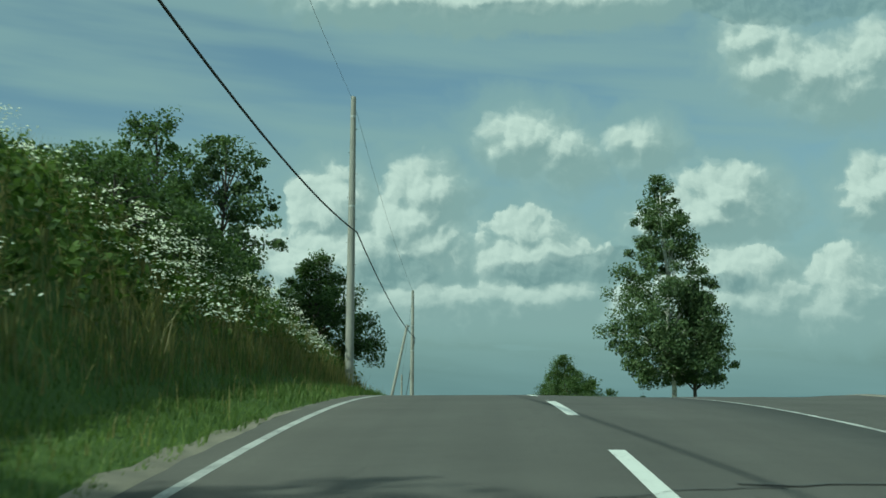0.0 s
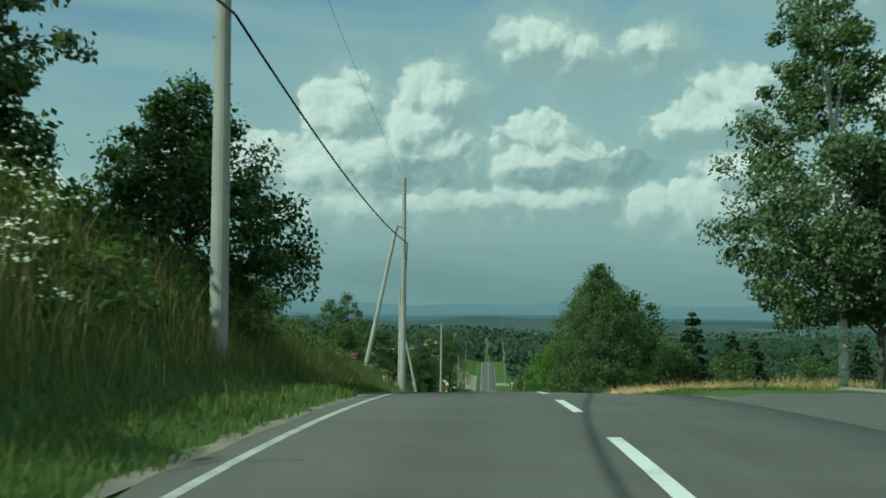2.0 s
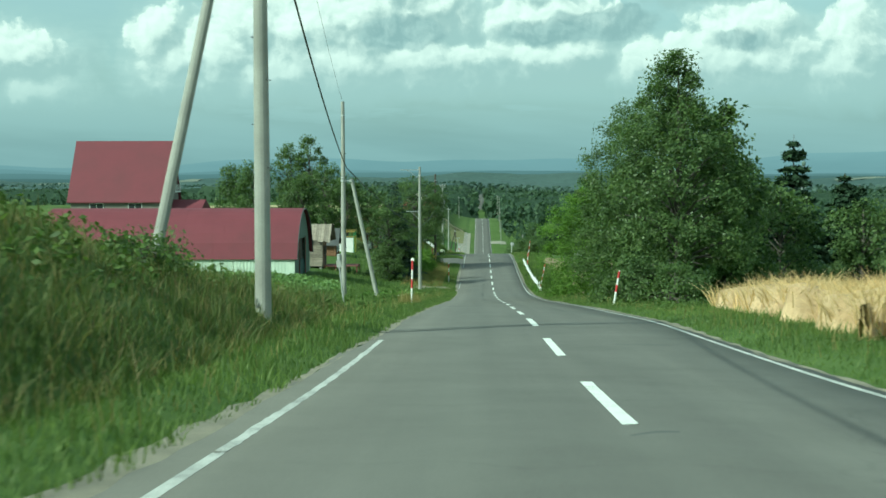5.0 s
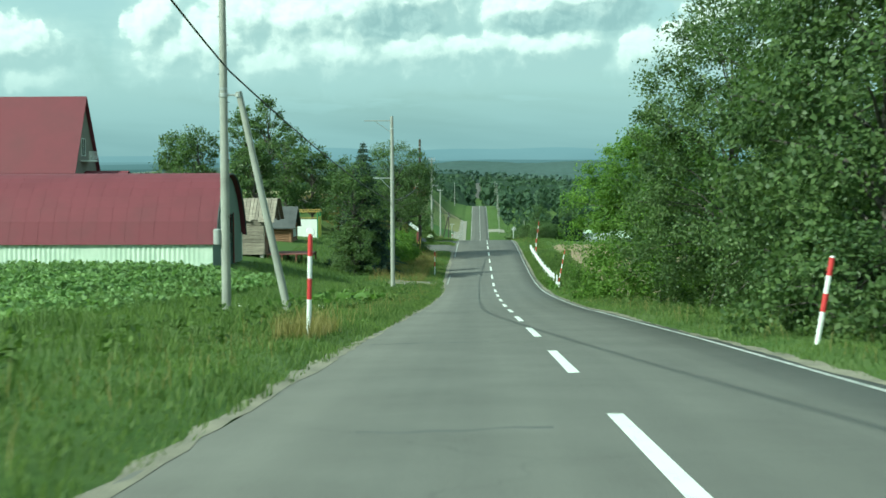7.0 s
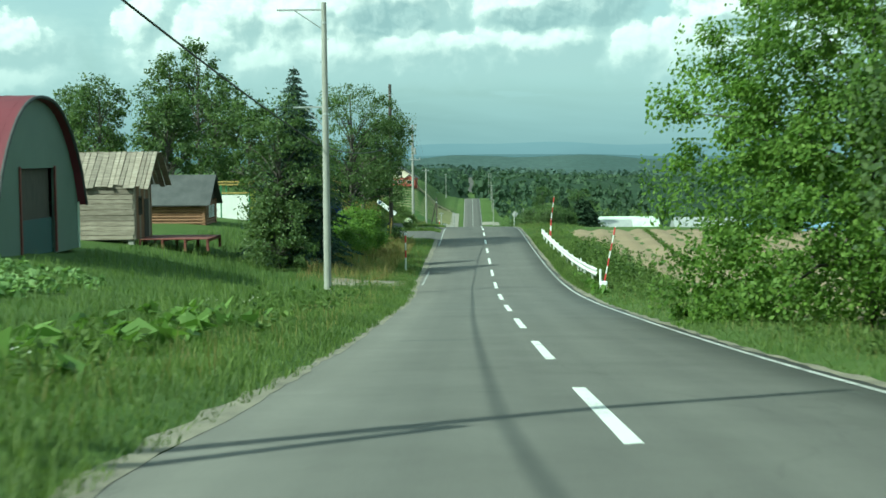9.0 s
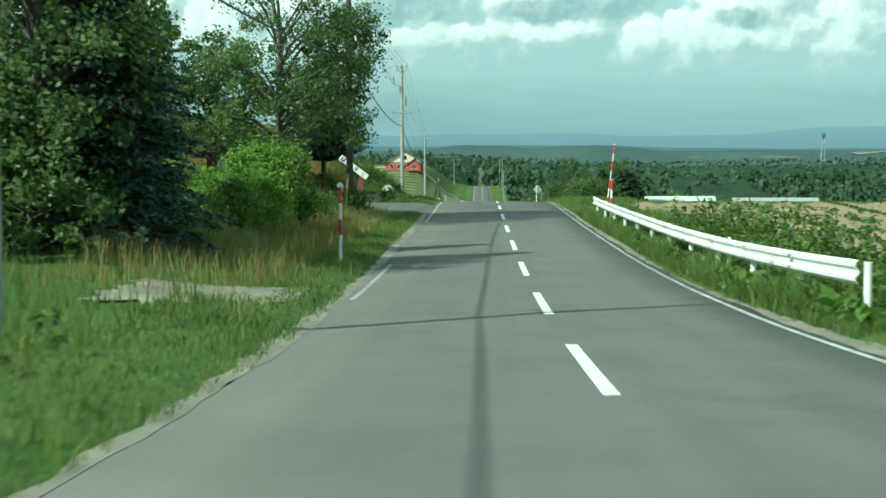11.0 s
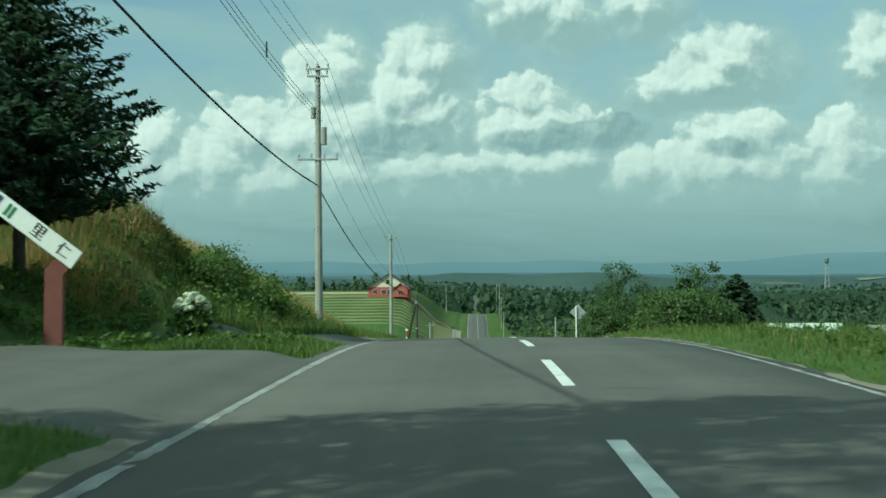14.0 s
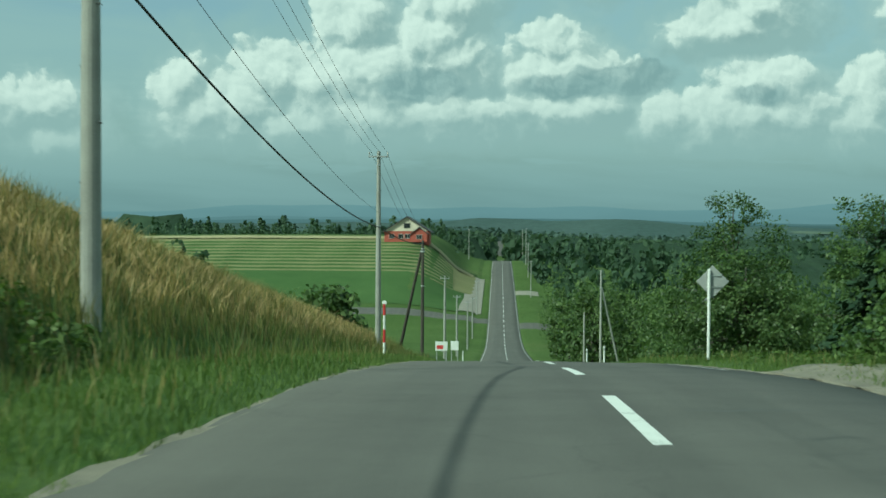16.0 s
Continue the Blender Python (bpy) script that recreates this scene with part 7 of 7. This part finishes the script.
def text_mesh(body, size):
    cu = bpy.data.curves.new("lettering", "FONT")
    cu.body, cu.size, cu.extrude, cu.align_x, cu.align_y = body, size, 0.002, "CENTER", "CENTER"
    ob = bpy.data.objects.new("lettering", cu)
    me = bpy.data.meshes.new_from_object(ob)
    bpy.data.objects.remove(ob)
    return me


def vending_machine():
    x, y = -13.55, 270.2
    z = gz(x, y) + 0.02
    base = thing("vending_machine", x, y, z, "deep blue drink vending machine with white emblem", "vending machine", turn=-6)
    s = Shape()
    s.box(-0.56, 0.56, -0.36, 0.38, 0.06, 1.95, 0.025)
    part("cabinet", s, GREY_STEEL, base, "grey steel cabinet")
    s = Shape()
    s.box(-0.565, 0.565, -0.43, -0.362, 0.08, 1.94, 0.02)
    door = part("front_panel", s, BLUE_PAINT, base, "deep blue enamelled front")
    s = Shape()
    s.tube([(0.02, -0.432, 1.43), (0.02, -0.440, 1.43)], [0.21, 0.21], 28)
    part("emblem", s, WHITE_PAINT, door, "round white emblem")
    s = Shape()
    s.tube([(0.02, -0.441, 1.43), (0.02, -0.446, 1.43)], [0.14, 0.14], 24)
    part("emblem_core", s, BLUE_PAINT, door)
    s = Shape()
    s.box(-0.03, 0.10, -0.450, -0.447, 1.36, 1.50, 0.01)
    part("emblem_mark", s, WHITE_PAINT, door)
    for u0, u1, h0, h1 in ((-0.20, -0.12, 1.07, 1.19), (-0.09, 0.01, 1.07, 1.19), (0.04, 0.12, 1.07, 1.19), (0.15, 0.23, 1.07, 1.19), (-0.16, 0.19, 1.0, 1.02), (-0.12, 0.15, 1.73, 1.76)):
        s = Shape()
        s.box(u0, u1, -0.436, -0.432, h0, h1, 0.001)
        part("print_bar", s, WHITE_PAINT, door)
    for u in (-0.45, 0.45):
        s = Shape()
        s.box(u - 0.06, u + 0.06, -0.3, 0.3, -0.06, 0.06, 0.01)
        part("foot", s, BLACK_PAINT, base)


vending_machine()


def bench_table():
    z = zf + 0.57
    base = thing("picnic_table", -11.05, 265.0, z, "small red-brown timber table on the deck", "table")
    s = Shape()
    s.box(-0.55, 0.55, -0.35, 0.35, 0.62, 0.67, 0.008)
    part("tabletop", s, RED_WOOD, base)
    for x in (-0.45, 0.45):
        for y in (-0.27, 0.27):
            s = Shape()
            s.box(x - 0.035, x + 0.035, y - 0.035, y + 0.035, 0.0, 0.62, 0.006)
            part("leg", s, RED_WOOD, base)


bench_table()


def parking_sign():
    x, y = -8.02, 262.7
    z = gz(x, y) + 0.16
    base = thing("parking_sign", x, y, z, "tilted white parking sign on bent red-brown post", "sign")
    s = Shape()
    s.prism([(-0.15, -0.3), (0.15, -0.3), (0.17, 1.05), (0.42, 1.35), (0.20, 1.52), (-0.13, 1.15)], "y", -0.07, 0.07)
    part("post", s, RED_WOOD, base, "bent red-brown timber post")
    board = new("sign_board")
    board.parent = base
    board.matrix_basis = Matrix.Translation((-0.36, -0.11, 1.88)) @ Euler((0, radians(37), 0)).to_matrix().to_4x4()
    s = Shape()
    s.box(-0.98, 0.98, -0.025, 0.025, -0.165, 0.165, 0.01)
    part("panel", s, WHITE_PAINT, board, "white board")
    s = Shape()
    s.box(-0.88, -0.62, -0.032, -0.026, -0.125, 0.125, 0.004)
    part("parking_plate", s, BLUE_SIGN, board, "dark blue square")
    turn = Euler((math.pi / 2, 0, 0)).to_matrix().to_4x4()
    for body, u, size, mat in (("P", -0.75, 0.25, WHITE_PAINT), ("\u91cc", 0.18, 0.27, BLACK_PAINT), ("\u4ec1", 0.70, 0.25, BLACK_PAINT)):
        ob = part("letter", text_mesh(body, size), mat, board)
        ob.matrix_basis = Matrix.Translation((u, -0.034, 0)) @ turn
    for u in (-0.45, -0.36):
        s = Shape()
        s.box(u - 0.03, u + 0.03, -0.031, -0.026, -0.11, 0.11, 0.002)
        part("print_bar", s, GREEN_PAINT, board)


BLUE_SIGN = surface("dark_blue_sign_paint", [(0.3, (0.015, 0.05, 0.14)), (0.7, (0.02, 0.065, 0.17))], 2, 30, 0.5, bump=0)
parking_sign()


def drive_stakes():
    for x, tilt, striped, h in ((-7.0, 5, False, 1.75), (-7.25, 8, True, 1.35)):
        base = thing("drive_stake", x, 243.6, gz(x, 243.6), "black and yellow striped stake" if striped else "leaning ochre wooden stake", "stake")
        base.matrix_basis = pose(x, 243.6, gz(x, 243.6), 0, tilt, 0)
        n = 7 if striped else 1
        for k in range(n):
            s = Shape()
            s.tube([(0, 0, -0.2 + k * (h + 0.2) / n), (0, 0, -0.2 + (k + 1) * (h + 0.2) / n)], [0.05, 0.05], 10)
            part("shaft" if not striped else ("yellow_band" if k % 2 else "black_band"), s, (YELLOW_PAINT if k % 2 else BLACK_PAINT) if striped else OCHRE_WOOD, base)


drive_stakes()
base = thing("reflector_stick", -8.7, 255.0, gz(-8.7, 255), "slim white stick leaning beside the drive", "stake")
base.matrix_basis = pose(-8.7, 255, gz(-8.7, 255), 0, 18, 0)
s = Shape()
s.tube([(0, 0, -0.1), (0, 0, 0.6)], [0.02, 0.02], 8)
part("stick", s, WHITE_PAINT, base)
s = Shape()
s.tube([(0, 0, 0.02), (0, 0, 0.1)], [0.022, 0.022], 8)
part("black_band", s, BLACK_PAINT, base)


# ---- far things ----
def red_house():
    z = gz(-29, 684) - 0.1
    base = thing("red_house", -29, 686, z, "red-clad house with cream gable and dark roof", "house")
    w, d, wall, ridge = 6.8, 5.0, 3.2, 7.4
    s = Shape()
    s.box(-w, w, -d, d, -1, wall, 0.03)
    part("wall", s, RED_WALL, base, "brick-red cladding")
    for y in (-d, d):
        s = Shape()
        s.prism([(-w, wall), (w, wall), (0, ridge - 0.1)], "y", y - 0.08, y + 0.08)
        part("gable", s, CREAM_WALL, base, "cream gable")
    for sgn in (-1, 1):
        s = Shape()
        slope = (ridge - wall) / w
        xo, zo = sgn * (w + 0.8), wall - slope * 0.8
        verts = []
        for y in (-d - 0.8, d + 0.8):
            verts += [(xo, y, zo), (0, y, ridge), (0, y, ridge + 0.3), (xo, y, zo + 0.25)]
        s.add(verts, [(0, 1, 5, 4), (3, 7, 6, 2), (0, 4, 7, 3), (1, 2, 6, 5), (0, 3, 2, 1), (4, 5, 6, 7)])
        part("roof", s, DARK_ROOF, base, "dark roof")
    s = Shape()
    s.prism([(1.5, 0), (6.2, 0), (6.2, 2.4), (3.85, 4.2), (1.5, 2.4)], "y", -d - 2.2, -d)
    part("porch", s, RED_WALL, base, "projecting red porch")
    for sgn in (-1, 1):
        s = Shape()
        xo = 3.85 + sgn * 2.8
        s.add([(3.85, -d - 2.6, 4.25), (3.85, -d, 4.25), (xo, -d, 2.15), (xo, -d - 2.6, 2.15), (3.85, -d - 2.6, 4.5), (3.85, -d, 4.5), (xo, -d, 2.4), (xo, -d - 2.6, 2.4)],
              [(0, 1, 2, 3), (4, 7, 6, 5), (0, 4, 5, 1), (3, 2, 6, 7), (0, 3, 7, 4), (1, 5, 6, 2)])
        part("porch_roof", s, DARK_ROOF, base)
    for u, ww, z0, h in ((-4.6, 1.4, 1.0, 1.3), (-1.8, 1.5, 1.0, 1.3), (0.2, 1.5, 1.0, 1.3)):
        window(base, "y", -d - 0.12, u, ww, z0, h)
    window(base, "y", -d - 0.15, 0.0, 1.8, 4.2, 1.3, DARK_WOOD)
    window(base, "y", -d - 2.3, 3.85, 1.6, 0.9, 1.2)


red_house()


def far_shed(x, y, w, d, h, wall, roof, label, name="farm_shed", sunk=0.2):
    base = thing(name, x, y, gz(x, y) - sunk, label, "shed", "distant farm sheds")
    s = Shape()
    s.box(-w, w, -d, d, -0.5, h, 0.03)
    part("wall", s, wall, base)
    s = Shape()
    s.prism([(-d - 0.4, h), (d + 0.4, h), (0, h + d * 0.6)], "x", -w - 0.4, w + 0.4)
    part("roof", s, roof, base)


far_shed(21.5, 340, 4.0, 4.2, 2.6, GREY_WALL, PALE_SHEET, "farm shed with a white roof below the field", sunk=0.9)
far_shed(18.4, 331, 2.2, 2.6, 2.4, GREY_WALL, GREY_STEEL, "grey farm shed below the field", sunk=0.9)
far_shed(33.0, 341, 4.5, 5.0, 2.6, GREY_WALL, GREY_STEEL, "long grey farm shed with metal roof", sunk=0.9)
far_shed(-140, 880, 8, 4, 3, CREAM_WALL, RED_ROOF, "distant farm building with red roof")
far_shed(-115, 900, 6, 4, 3, CREAM_WALL, WHITE_PAINT, "distant farm building with pale roof")
far_shed(-100, 890, 5, 3, 3, CREAM_WALL, DARK_ROOF, "distant farm building with dark roof")
far_shed(85, 610, 5, 3, 2.6, WHITE_PAINT, WHITE_PAINT, "white building in the valley field")
s = Shape()
s.box(22, 44, 258, 262, gz(30, 262) - 0.2, gz(30, 262) + 0.55, 0.2)
tagged(part("tunnel_sheet", s, surface("blue_plastic_sheet", [(0.3, (0.16, 0.28, 0.42)), (0.7, (0.24, 0.36, 0.50))], 0.7, 8, 0.5, bump=0.3, dist=0.05)), "pale blue plastic sheeting along the field edge", "sheeting")


def water_tower():
    x, y = 470, 2050
    z = gz(x, y)
    base = thing("water_tower", x, y, z, "distant grey lattice tower with wide head", "tower")
    for sx in (-1, 1):
        for sy in (-1, 1):
            s = Shape()
            s.tube([(sx * 3, sy * 3, -1), (sx * 1.6, sy * 1.6, 46 - 0)], [0.35, 0.3], 6)
            part("leg", s, GREY_STEEL, base)
    for h in range(6, 46, 8):
        s = Shape()
        k = 3 - 1.4 * h / 46
        s.box(-k, k, -k, k, h - 0.2, h + 0.2)
        part("brace_ring", s, GREY_STEEL, base)
    s = Shape()
    s.tube([(0, 0, 45), (0, 0, 47), (0, 0, 51), (0, 0, 53)], [1.2, 2.8, 3.0, 1.2], 14)
    part("head", s, GREEN_SHEET, base, "wide tank head")


water_tower()


def sign_boards():
    for x, y, w, h, mat, label in ((-6.4, 398, 0.55, 0.42, RED_PAINT, "red and white notice board in the valley verge"), (-5.2, 398, 0.36, 0.42, WHITE_PAINT, "small white notice board in the verge")):
        base = thing("notice_board", x, y, gz(x, y), label, "sign")
        s = Shape()
        s.box(-w, w, -0.03, 0.03, 1.0, 1.0 + 2 * h, 0.02)
        part("panel", s, WHITE_PAINT, base)
        s = Shape()
        s.box(-w * 0.8, w * 0.3, -0.036, -0.031, 1.15, 1.0 + 1.2 * h, 0.01)
        part("print_bar", s, mat, base)
        for u in (-w * 0.8, w * 0.8):
            s = Shape()
            s.box(u - 0.04, u + 0.04, 0.03, 0.1, -0.3, 1.0 + 2 * h, 0.01)
            part("post", s, GREY_STEEL, base)


sign_boards()
